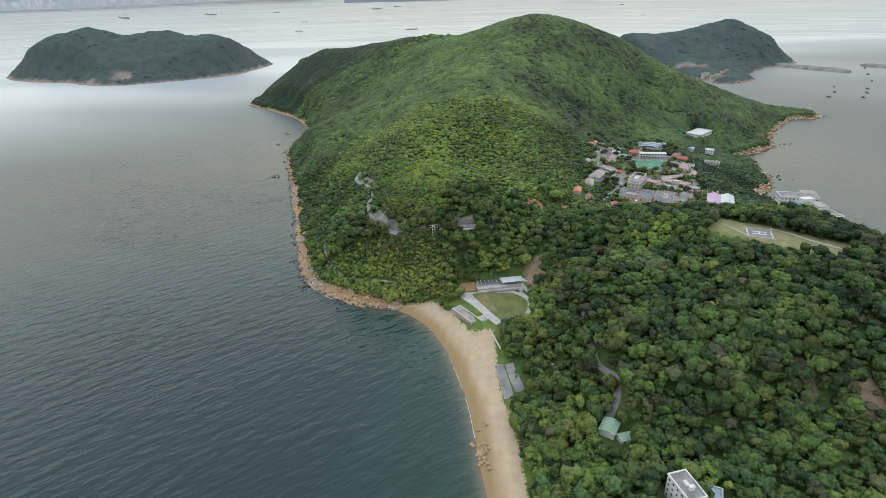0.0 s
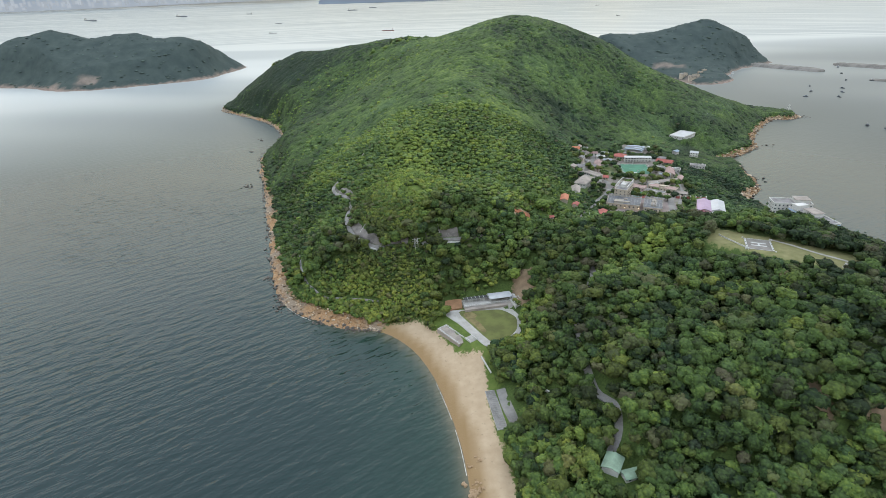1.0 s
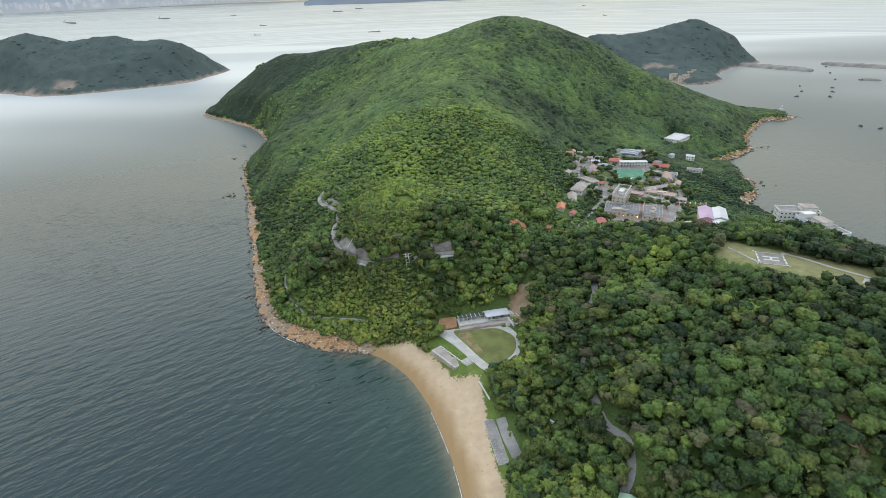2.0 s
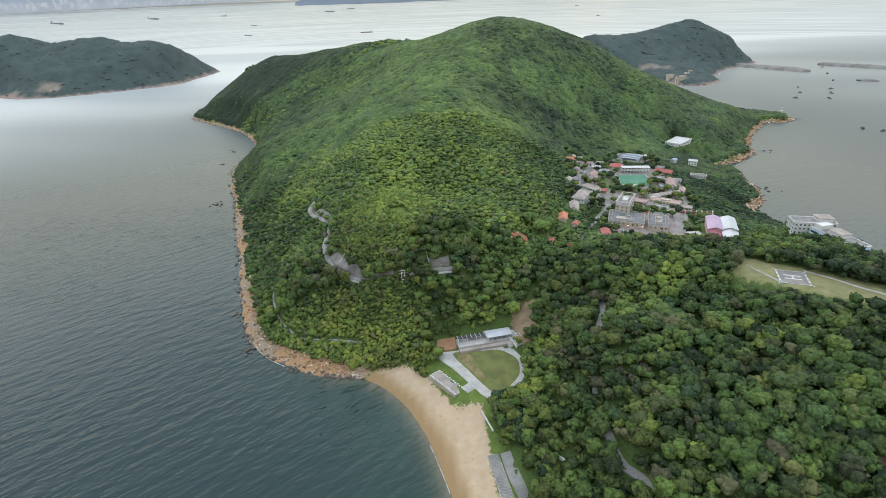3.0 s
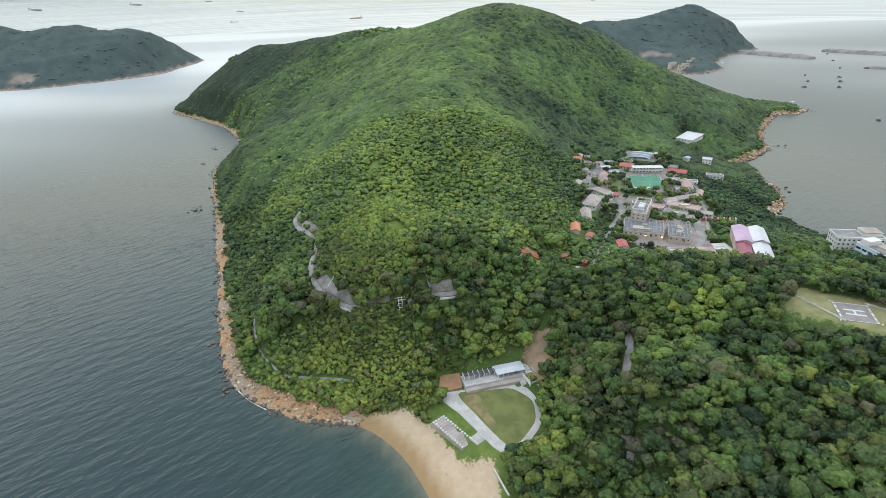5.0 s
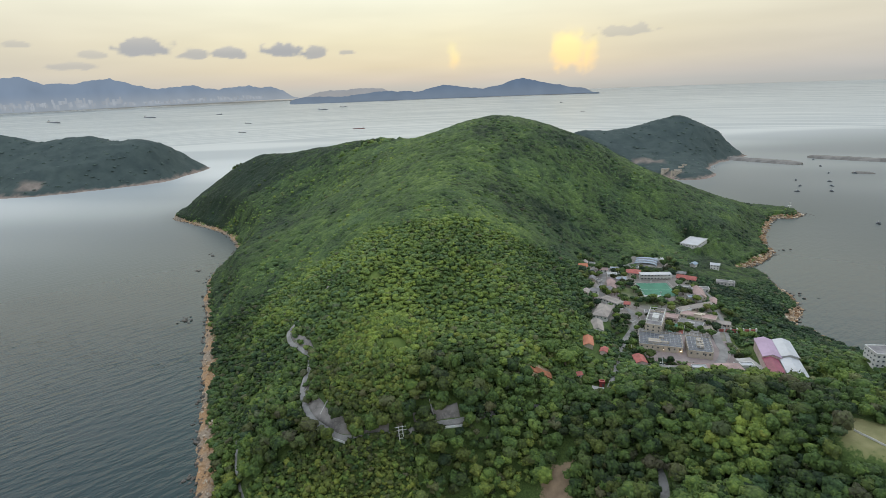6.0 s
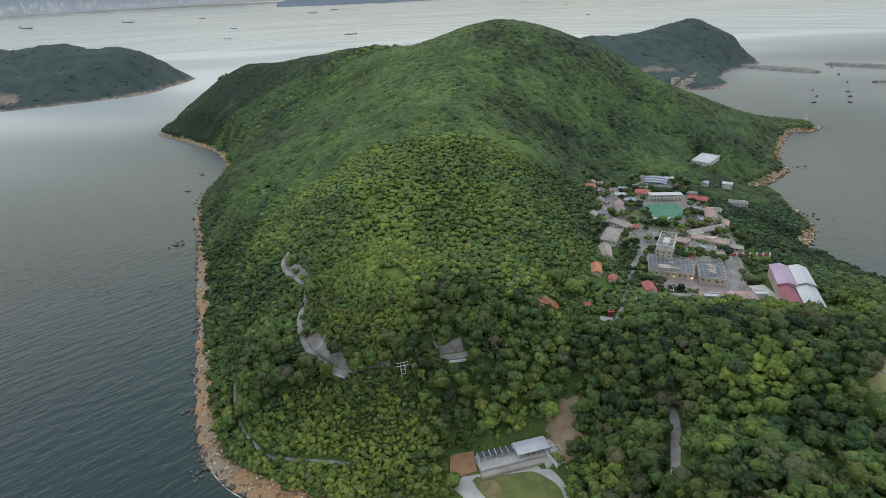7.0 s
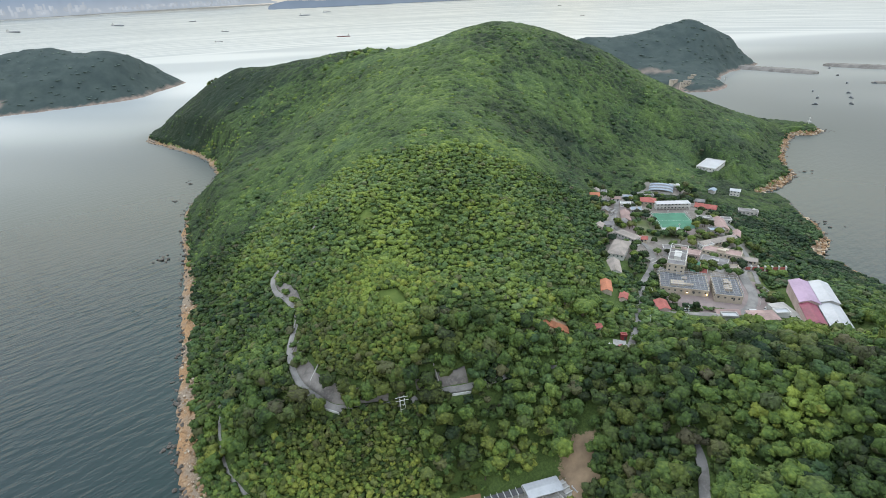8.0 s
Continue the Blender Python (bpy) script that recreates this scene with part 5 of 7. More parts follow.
def lattice_hall(label, cx, cy, sx, sy, turn, base, h, rise, walls):
    """A flat-roofed hall that carries an open steel grid over its whole roof."""
    ob = house("hall", label, cx, cy, sx, sy, turn, base + h, "flat", walls, DARK_ROOF, base=base, units=3, gap=4.0)
    post = solid("grid_post", boxes((-0.16, 0.16, -0.16, 0.16, h + 0.8, h + rise)), GRID_STEEL)
    nx, ny = max(2, round(sx / 6)), max(2, round(sy / 6))
    for i in range(nx + 1):
        for j in range(ny + 1):
            if i in (0, nx) or j in (0, ny):
                part("grid_post", post, GRID_STEEL, ob, at=pose(-sx / 2 + sx * i / nx, -sy / 2 + sy * j / ny, 0))
    bx, by = round(sx / 3.0), round(sy / 3.0)
    beam_x = solid("grid_beam", boxes((-sx / 2 - 0.3, sx / 2 + 0.3, -0.1, 0.1, h + rise, h + rise + 0.3)), GRID_STEEL)
    beam_y = solid("grid_beam", boxes((-0.1, 0.1, -sy / 2 - 0.3, sy / 2 + 0.3, h + rise + 0.3, h + rise + 0.55)), GRID_STEEL)
    for j in range(by + 1):
        part("grid_beam", beam_x, GRID_STEEL, ob, at=pose(0, -sy / 2 + sy * j / by, 0))
    for i in range(bx + 1):
        part("grid_beam", beam_y, GRID_STEEL, ob, at=pose(-sx / 2 + sx * i / bx, 0, 0))
    return ob


big_hall = lattice_hall("large concrete hall under an open steel roof grid", 205, 553, 33, 25, -24, 27.5, 5.2, 2.0, CREAM_WALL)
lattice_hall("tall cream hall end under an open steel roof grid", 230, 538, 18, 28, -24, 27.5, 6.2, 2.2, CREAM_WALL)


def lamp_glow():
    g = Mat("warm_lamp_glow")
    g.b.inputs["Emission Color"].default_value = (1.0, 0.62, 0.25, 1)
    g.b.inputs["Emission Strength"].default_value = 9.0
    return g.done((0.8, 0.6, 0.4), 0.5)


LAMP_GLOW = lamp_glow()
for lx in (2.0, 15.2):
    lamp = part("wall_lamp", boxes((lx - 0.12, lx + 0.12, -13.3, -12.5, 3.1, 3.3)), METAL, big_hall, "lit warm wall lamp")
    part("bulb", boxes((lx - 0.35, lx + 0.35, -13.6, -13.0, 2.75, 3.1)), LAMP_GLOW, lamp)


def frame_tower():
    """Tall narrow block with an open concrete frame round its roof yard."""
    ob = house("tower_block", "tall cream block with an open concrete roof frame", 213, 578, 13, 30, -33, 40, "flat", CREAM_WALL, GREY_ROOF, base=27.5, gap=3.4)
    h = 12.5
    part("lift_house", boxes((-2.6, 2.4, -6, 5, h + 0.13, h + 3.4)), WHITE_WALL, ob)
    post = solid("frame_post", boxes((-0.22, 0.22, -0.22, 0.22, h + 0.8, h + 4.0)), WHITE_WALL)
    for x in (-6.2, 6.2):
        for i in range(7):
            part("frame_post", post, WHITE_WALL, ob, at=pose(x, -14.6 + i * 4.87, 0))
        part("frame_beam", boxes((x - 0.25, x + 0.25, -15, 15, h + 4.0, h + 4.5)), WHITE_WALL, ob)
    for y in (-14.6, 0, 14.6):
        part("frame_beam", boxes((-5.95, 5.95, y - 0.25, y + 0.25, h + 4.0, h + 4.45)), WHITE_WALL, ob)
    return ob


frame_tower()

W = "sheet-roofed warehouses"
house("warehouse", "warehouse with a mauve gabled sheet roof", 268.7, 511, 30, 12, 66, 41, "gable", PINK_WALL, PURPLE_ROOF, 2.0, sides="", group=W)
house("warehouse", "warehouse with a maroon gabled sheet roof", 256.5, 486.5, 25, 9.5, 66, 39.5, "gable", PINK_WALL, MAROON_ROOF, 1.8, sides="", group=W)
house("warehouse", "long warehouse with a white sheet roof", 280.2, 507, 28, 11, 66, 41.5, "gable", WHITE_WALL, WHITE_ROOF, 1.8, sides="", group=W)
house("warehouse", "lower warehouse with a bright white sheet roof", 268, 481.5, 25, 12, 66, 40, "gable", WHITE_WALL, WHITE_ROOF, 1.8, sides="", group=W)
tagged(new("pavement", solid("pavement", boxes((244, 256, 484, 512, 26, 33.3)), CONCRETE)), "pale concrete yard beside the warehouses", "yard", kind="structure")


def yard():
    bm = bmesh.new()
    ring = [(-26, -27), (34, -34), (46, -8), (44, 22), (10, 28), (-25, 22)]
    low, high = [bm.verts.new((x, y, -1)) for x, y in ring], [bm.verts.new((x, y, 0.12)) for x, y in ring]
    bm.faces.new(high)
    for i in range(len(ring)):
        j = (i + 1) % len(ring)
        bm.faces.new((low[i], low[j], high[j], high[i]))
    ob = new("pavement", solid("pavement", bm, PINK_PAVING))
    ob.matrix_world = pose(213, 542, 28, 0, 0, -18)
    return tagged(ob, "pinkish paved yard round the large hall", "yard", kind="structure")


yard()


def lay_pavement(label, line, wide, mat, lift=0.3):
    v, f = strip(line, -wide / 2, wide / 2, lift, 8, 1.0)
    return tagged(new("pavement", mesh_of("pavement", v, f, mat)), label, "pavement", kind="structure")


lay_pavement("grey paved yard between the tower and the workshops", [(226, 614), (240, 596), (256, 574)], 26, LANE)
lay_pavement("worn pale street between the small houses", [(205, 645), (214, 668), (224, 700), (234, 726)], 9, PINK_PAVING)
lay_pavement("pale paved strip beside the ball court", [(244, 648), (286, 640)], 12, PINK_PAVING)
lay_pavement("grey paved yard behind the court", [(240, 730), (276, 724), (304, 716)], 11, LANE)


RED_EARTH = weathered("red_earth", (0.30, 0.115, 0.055), 0.9, 0.15, 0.35, 0.95)
lay_pavement("bare red earth terrace cut into the slope", [(73, 488.5), (82, 486.5), (92, 485)], 5.5, RED_EARTH, 0.8)
lay_pavement("pale concrete forecourt at the road junction", [(125, 484), (122, 474), (122, 463)], 8, CONCRETE)


def roof_deck():
    """A low play deck, green with a red walk, between the tower and the large hall."""
    ob = thing("play_deck", "low green and russet play deck beside the tower", "deck", pose(232, 578, 28.0, 0, 0, -33))
    part("deck", boxes((-7, 7, -10, 10, -1.5, 1.2)), GREY_WALL, ob)
    part("green_floor", boxes((-6.6, 1.2, -9.6, 9.6, 1.204, 1.26)), PITCH_GREEN, ob, "green painted floor")
    part("red_walk", boxes((1.25, 6.6, -9.6, 9.6, 1.204, 1.26)), RED_ROOF, ob, "russet walk")
    for x in (-6.9, 6.9):
        part("rail", boxes((x - 0.06, x + 0.06, -9.9, 9.9, 1.2, 2.2)), METAL, ob)


roof_deck()


def curved_stair():
    """Broad steps that curve down the bank beside the tower."""
    ob = thing("stair", "broad curved concrete stair down the bank", "stair", pose(0, 0, 0))
    for k in range(16):
        u = k / 15
        x, y = 202 - 9 * u + 5 * math.sin(math.pi * u), 601 - 36 * u
        z = level(x, y)
        step = part("step", boxes((-3.2, 3.2, -1.0, 1.0, -0.8, 0.45)), CONCRETE if k % 2 else LANE, ob)
        step.matrix_basis = pose(x, y, z + 0.35, 0, 0, 10 + 20 * math.cos(math.pi * u))


curved_stair()


def terraced_walls():
    """Pale retaining walls in steps at the pavilion's end."""
    ob = thing("terraced_steps", "pale stepped terraces and stairs beside the pavilion", "stair", pose(66, 399, level(66, 399), 0, 0, 22))
    for k in range(6):
        part("terrace_wall", boxes((-3.6 + k * 0.5, 3.4 - k * 0.2, -7 + k * 2.5, -6.5 + k * 2.5, -1.5, 0.7 + k * 0.5)), WHITE_WALL, ob)
        part("landing", boxes((-3.4 + k * 0.5, 3.2 - k * 0.2, -6.49 + k * 2.5, -4.51 + k * 2.5, -1.5, 0.45 + k * 0.5)), CONCRETE, ob)
    for x in (-4.4, 4.2):
        part("side_wall", boxes((x - 0.25, x + 0.25, -7.5, 8.5, -1.5, 2.2)), WHITE_WALL, ob)


terraced_walls()


def bay_wall():
    """A row of open bays with white piers and rust-red panels."""
    ob = thing("bay_wall", "row of rust-red bays between white piers", "wall", pose(286, 572, level(286, 572) - 0.3, 0, 0, -12))
    pier, panel = solid("pier", boxes((-0.35, 0.35, -1.2, 1.2, -1.5, 5.2)), WHITE_WALL), solid("panel", boxes((-2.3, 2.3, 0.4, 0.8, -1.5, 4.0)), RED_ROOF)
    for i in range(7):
        part("pier", pier, WHITE_WALL, ob, at=pose(-16 + i * 5.3, 0, 0))
        if i < 6:
            part("panel", panel, RED_ROOF, ob, "rust-red panel", at=pose(-16 + (i + 0.5) * 5.3, 0, 0))
    return ob


bay_wall()


def yard_lamp(x, y):
    z = level(x, y)
    ob = thing("street_lamp", "tall grey street lamp beside the village road", "lamp", pose(x, y, z), "street lamps")
    part("pole", boxes((-0.1, 0.1, -0.1, 0.1, -0.6, 7)), METAL, ob)
    part("arm", boxes((-0.06, 0.06, 0.1, 1.4, 6.85, 7)), METAL, ob)
    part("lamp_head", boxes((-0.18, 0.18, 1.0, 1.7, 6.7, 6.85)), METAL, ob)


for at in ((148, 500), (172, 545), (203, 595), (200, 632), (198, 675), (222, 715), (240, 520), (180, 510)):
    yard_lamp(at[0] + 3.5, at[1] - 2.5)

# ---- the white and blue building by the landing ground ----
def clinic():
    """Two white wings in steps down the slope, with pale blue bands along the fronts and terraces on the roofs."""
    upper = house("clinic", "white flat-roofed upper wing with grey roof terraces", 309, 449, 30, 13, -14, 66.5, "flat", WHITE_WALL, GREY_ROOF, base=55, units=2, sides="fl", gap=3.0)
    part("roof_house", boxes((2, 13.5, -3.5, 5.5, 11.62, 14.4)), WHITE_WALL, upper, "raised white roof house")
    part("roof_house_cover", boxes((1.6, 13.9, -3.9, 5.9, 14.41, 14.7)), BEIGE_ROOF, upper)
    lower = house("clinic", "long white and pale blue wing stepping down towards the sea", 310.5, 421, 13, 40, 6, 65, "flat", WHITE_WALL, GREY_ROOF, base=54, units=0, sides="", gap=3.0)
    for z in (2.6, 6.2, 9.4):
        part("blue_band", boxes((-6.64, -6.52, -20.1, 20.1, z, z + 1.3), (-6.5, 6.5, -20.12, -20.02, z, z + 1.3)), BLUE_WALL, lower, "pale blue wall band")
    for z in (4.2, 7.7):
        for i in range(9):
            part("window", pane_mesh(3.4, 1.5), GLASS, lower, at=pose(-6.5, -17.6 + i * 4.4, z, 0, 0, -90))
    part("roof_house", boxes((-3.5, 5.5, -4, 8, 11.12, 13.8)), WHITE_WALL, lower, "raised white roof house")
    part("roof_house_cover", boxes((-3.9, 5.9, -4.4, 8.4, 13.81, 14.1)), BEIGE_ROOF, lower)
    part("roof_house", boxes((-4.5, 5.5, 13, 19, 11.12, 14.6)), WHITE_WALL, lower, "raised white roof house")


clinic()

# ---- the landing ground ----
def helipad():
    ob = thing("helipad", "grey square landing pad with white edge bars and letter H", "helipad", pose(217.7, 344.8, 79.0, 0, 0, -22.5))
    part("pad", boxes((-8.2, 8.2, -8.6, 8.6, -0.6, 0.22)), HELI_GREY, ob)
    for x in (-7.6, 7.6):
        part("edge_bar", boxes((x - 0.5, x + 0.5, -8.4, 8.4, 0.221, 0.34)), WHITE_PAINT, ob, "white painted edge bar")
        for k in range(4):
            part("dark_mark", boxes((x - 0.3, x + 0.3, -7.2 + k * 4.2, -5.6 + k * 4.2, 0.341, 0.36)), DARK_METAL, ob, "dark square on the edge bar")
    for y in (-8.35, 8.35):
        part("border", boxes((-7.1, 7.1, y - 0.14, y + 0.14, 0.221, 0.26)), WHITE_PAINT, ob, "thin white border line")
    part("letter", boxes((-4.6, 4.6, -2.6, -1.5, 0.222, 0.26), (-4.6, 4.6, 1.5, 2.6, 0.222, 0.26), (-0.55, 0.55, -1.5, 1.5, 0.222, 0.26)), WHITE_PAINT, ob, "white letter H")
    light = solid("edge_light", boxes((-0.35, 0.35, -0.35, 0.35, -0.6, 0.6)), WHITE_PAINT)
    for x in (-8.8, 8.8):
        for y in (-9.2, 9.2):
            part("edge_light", light, WHITE_PAINT, ob, at=pose(x, y, 0))
    return ob


HELI_GREY = weathered("worn_grey_pad", (0.20, 0.185, 0.165), 1.0, 0.14, 0.3, 0.9)
helipad()
road("path", "pale kerbed path along the landing ground", [(229, 352), (238, 342), (246, 330), (256, 318), (266, 304)], 1.6, CONCRETE, "path", 0.25)
tagged(new("pavement", mesh_of("pavement", *strip([(252, 312), (270, 292)], -4, 4, 0.3), CONCRETE)), "pale concrete apron at the end of the landing ground", "pavement", kind="structure")
fence = thing("fence", "low pale fence below the landing ground", "fence", pose(0, 0, 0))
for i in range(12):
    x, y = 199.5 + i * 0.75, 362 - i * 2.1
    z = level(x, y)
    part("fence_post", boxes((x - 0.12, x + 0.12, y - 0.12, y + 0.12, z - 0.6, z + 1.1)), METAL, fence)
    if i < 11:
        x2, y2 = x + 0.75, y - 2.1
        v, f = strip([(x, y), (x2, y2)], -0.06, 0.06, 0.95, 2)
        part("fence_rail", mesh_of("fence_rail", v, f, METAL), METAL, fence)

# ---- the bay: lawn, paths, pavilion ----
def slab_of(ring, z0, z1, inner=None):
    """A level slab with the outline ring, and a hole of as many corners where inner is given."""
    bm = bmesh.new()
    a, b = [bm.verts.new((x, y, z1)) for x, y in ring], [bm.verts.new((x, y, z0)) for x, y in ring]
    n = len(ring)
    for i in range(n):
        bm.faces.new((a[i], b[i], b[(i + 1) % n], a[(i + 1) % n]))
    if inner is None:
        bm.faces.new(a)
    else:
        c, d = [bm.verts.new((x, y, z1)) for x, y in inner], [bm.verts.new((x, y, z0)) for x, y in inner]
        for i in range(n):
            j = (i + 1) % n
            bm.faces.new((a[i], a[j], c[j], c[i])), bm.faces.new((c[i], c[j], d[j], d[i]))
    return bm


LAWN_EDGE = rounded([(19, 389.5), (30, 390.3), (42, 390.8), (50, 390.9), (55, 388.5), (62.0, 380), (62.6, 371.5), (60.2, 361.5), (53, 352.5), (46, 346), (41, 346.5), (34, 358), (28, 370)], 3)
PATH_EDGE = rounded([(7.5, 390), (28, 393), (43, 394), (53, 395), (59.5, 393.5), (65.2, 382.5), (65.8, 372), (63.2, 359.5), (56, 350), (47, 342), (36.5, 342), (27, 357), (18, 373)], 3)
tagged(new("lawn", solid("lawn", slab_of(LAWN_EDGE, 7.4, 8.2), LAWN)), "mown yellow-green lawn with a bare brown patch", "lawn", kind="structure")
tagged(new("path", solid("path", slab_of(PATH_EDGE, 7.2, 8.28, LAWN_EDGE), CONCRETE)), "pale concrete path round the lawn", "path", kind="structure")
WORN = weathered("worn_brown_turf", (0.185, 0.150, 0.065), 2.0, 0.3, 0.35, 0.95)
tagged(new("worn_patch", solid("worn_patch", slab_of(rounded([(23, 387), (29, 388.5), (33, 384), (31, 379), (35, 372), (38, 362), (34, 362), (29, 372), (24, 381)], 3), 8.0, 8.206), WORN)), "worn brown patch along the lawn's edge", "lawn patch", kind="structure")
tagged(new("court", solid("court", slab_of([(7.5, 391), (22.5, 394.5), (22.6, 408), (9.5, 407)], 7.0, 9.2), BROWN_EARTH)), "brown earth court beside the pavilion", "court", kind="structure")
road("path", "thin white path curving into the wood", [(60, 394), (66, 394), (71, 389)], 1.0, CONCRETE, "path", 0.3)


def pavilion():
    ob = thing("pavilion", "white-roofed beach pavilion with an open pergola and terrace", "pavilion", pose(43, 400.5, 9.4, 0, 0, 9))
    part("terrace", boxes((-20, 20, -5.2, 5.2, -1.5, 1.6)), CONCRETE, ob, "pale concrete terrace")
    part("retaining_wall", boxes((-20.3, 20.3, -8.5, -5.3, -1.5, 0.7)), BEIGE_ROOF, ob, "low planted terrace wall")
    part("back_wall", boxes((2.5, 18.5, 1.5, 4.6, 1.6, 4.8)), WHITE_WALL, ob)
    roof = gable_roof(18, 8.2, 5.2, 0.7, 0.4)
    bmesh.ops.translate(roof, verts=roof.verts, vec=(10.4, 0.4, 0))
    part("roof", roof, WHITE_ROOF, ob, "bright white sheet roof")
    post = solid("post", boxes((-0.15, 0.15, -0.15, 0.15, 1.6, 5.0)), WHITE_WALL)
    for i in range(6):
        part("post", post, WHITE_WALL, ob, at=pose(2.2 + i * 3.3, -3.2, 0))
    for i in range(5):
        pane = part("window", pane_mesh(1.9, 1.5), GLASS, ob, at=pose(4.2 + i * 3.1, 1.5, 2.5))
        part("window_frame", frame_mesh(1.9, 1.5), FRAME, pane)
    pergola = solid("pergola_post", boxes((-0.14, 0.14, -0.14, 0.14, 1.6, 4.4)), METAL)
    for i in range(7):
        for y in (0.4, 4.4):
            part("pergola_post", pergola, METAL, ob, at=pose(-19 + i * 3.3, y, 0))
        part("pergola_beam", boxes((-19.12 + i * 3.3, -18.88 + i * 3.3, 0, 4.8, 4.4, 4.7)), METAL, ob)
    for i in range(6):
        part("shade_panel", boxes((-18.7 + i * 3.3, -16.1 + i * 3.3, 0.6, 4.2, 4.41, 4.5)), DARK_METAL, ob, "dark shade panel")
    rail = solid("rail_post", boxes((-0.08, 0.08, -0.08, 0.08, 1.6, 2.7)), WHITE_WALL)
    for i in range(27):
        part("rail_post", rail, WHITE_WALL, ob, at=pose(-19.7 + i * 1.5, -5.0, 0))
    part("hand_rail", boxes((-19.9, 19.5, -5.08, -4.92, 2.7, 2.82)), WHITE_WALL, ob)
    for i in range(8):
        part("step", boxes((20.1 + i * 0.7, 20.8 + i * 0.7, -4.5, 0.5, -1.5, 1.5 - i * 0.2)), CONCRETE, ob)
    for i in range(6):
        part("step", boxes((14.5, 18.5, -8.6 - i * 0.6, -8.0 - i * 0.6, -1.6, 1.2 - i * 0.35)), CONCRETE, ob)
    return ob


pavilion()
house("shed", "small white-roofed service hut by the pavilion", 71, 401, 5, 4, 20, 12.6, "flat", GREY_WALL, WHITE_ROOF, sides="", category="shed")
house("shed", "tiny white hut among the trees", 87, 388, 3, 3, 10, level(87, 388) + 3.4, "gable", WHITE_WALL, WHITE_ROOF, 0.8, sides="", category="shed")


def tiled_square():
    """A paved square by the beach with white block seats on its long sides."""
    ob = thing("paved_square", "paved square edged with white block seats behind the sand", "square", pose(12.5, 360.5, level(12.5, 360.5) + 0.4, 0, 0, 35))
    part("paving", boxes((-4.4, 4.4, -13, 13, -3.5, 0.35)), BEIGE_ROOF, ob)
    line = solid("joint", boxes((-4.2, 4.2, -0.07, 0.07, 0.351, 0.37)), LANE)
    for i in range(12):
        part("joint", line, LANE, ob, at=pose(0, -12 + i * 2.18, 0))
    seat = solid("block_seat", boxes((-0.5, 0.5, -0.5, 0.5, 0.36, 0.95)), WHITE_PAINT)
    for i in range(13):
        for x in (-3.7, 3.7):
            part("block_seat", seat, WHITE_PAINT, ob, at=pose(x + (i % 2) * 0.25, -12.2 + i * 2.03, 0, 0, 0, i * 7 % 20))
    for i in range(3):
        part("block_seat", seat, WHITE_PAINT, ob, at=pose(-2 + i * 2, 12.3, 0))
    return ob


tiled_square()
beach_steps = thing("beach_steps", "short flight of pale steps from the path to the sand", "stair", pose(25.5, 352.5, level(25.5, 352.5), 0, 0, 35))
for k in range(7):
    part("step", boxes((-2.6 + (k % 2) * 0.15, 2.6, -3.0 + k * 0.85, -2.15 + k * 0.85, -1.2, 0.15 + k * 0.17)), CONCRETE, beach_steps)
for x in (-3.0, 2.65):
    part("side_wall", boxes((x, x + 0.35, -3.2, 3.2, -1.2, 1.5)), WHITE_WALL, beach_steps)


def sun_deck():
    """Long slatted deck in rows at the top of the sand."""
    ob = thing("beach_deck", "long grey slatted deck at the top of the sand", "deck", pose(35, 285, 2.6, 0, 0, 6))
    part("base", boxes((-3.2, 3.2, -17.2, 17.2, -1.6, 0.5)), GREY_WALL, ob)
    slat = solid("slat", boxes((-3.0, 3.0, -0.75, 0.75, 0.52, 0.68)), LANE)
    for i in range(19):
        part("slat", slat, CONCRETE, ob, at=pose(0, -16 + i * 1.78, 0))
    return ob


sun_deck()
tagged(new("pavement", mesh_of("pavement", *strip([(41, 302), (42.5, 286), (46.5, 268)], -3.6, 3.6, 0.3), LANE)), "grey concrete apron behind the beach deck", "pavement", kind="structure")
house("shed", "small white hut with dark windows at the deck's end", 48.5, 264, 4, 3.2, 15, 6.6, "flat", WHITE_WALL, GREY_ROOF, sides="f", category="shed")
wall_line = [(58, 295), (63, 288), (68, 279)]
tagged(new("wall", mesh_of("wall", *strip(wall_line, -0.3, 0.3, 1.6, 2), WHITE_WALL)), "low white wall among the trees", "wall", kind="structure")
tagged(new("wall", mesh_of("wall", *strip([(31, 333), (33.5, 325), (36, 317)], -0.3, 0.3, 1.3, 2), WHITE_WALL)), "low white wall at the top of the sand", "wall", kind="structure")

# ---- houses in the southern wood ----
sh = house("house", "white three-storey house with a grey roof terrace", 104, 171, 9, 15, 14, 36.5, "flat", WHITE_WALL, GREY_ROOF, base=23.5, units=2, sides="flrb", gap=2.6)
house("shed", "low house with a pale blue-grey roof beside the white house", 116, 174, 12, 8, -25, 28.5, "flat", GREY_WALL, BLUE_ROOF, sides="", units=1, category="shed")
house("house", "low house with a pale green gabled roof", 84, 219, 10, 8, 57, 26, "gable", WHITE_WALL, GREEN_ROOF, 1.2, sides="f")
house("house", "low annexe with a pale green roof", 93, 213, 12, 5, 12, 24.8, "gable", WHITE_WALL, GREEN_ROOF, 0.9, sides="f")


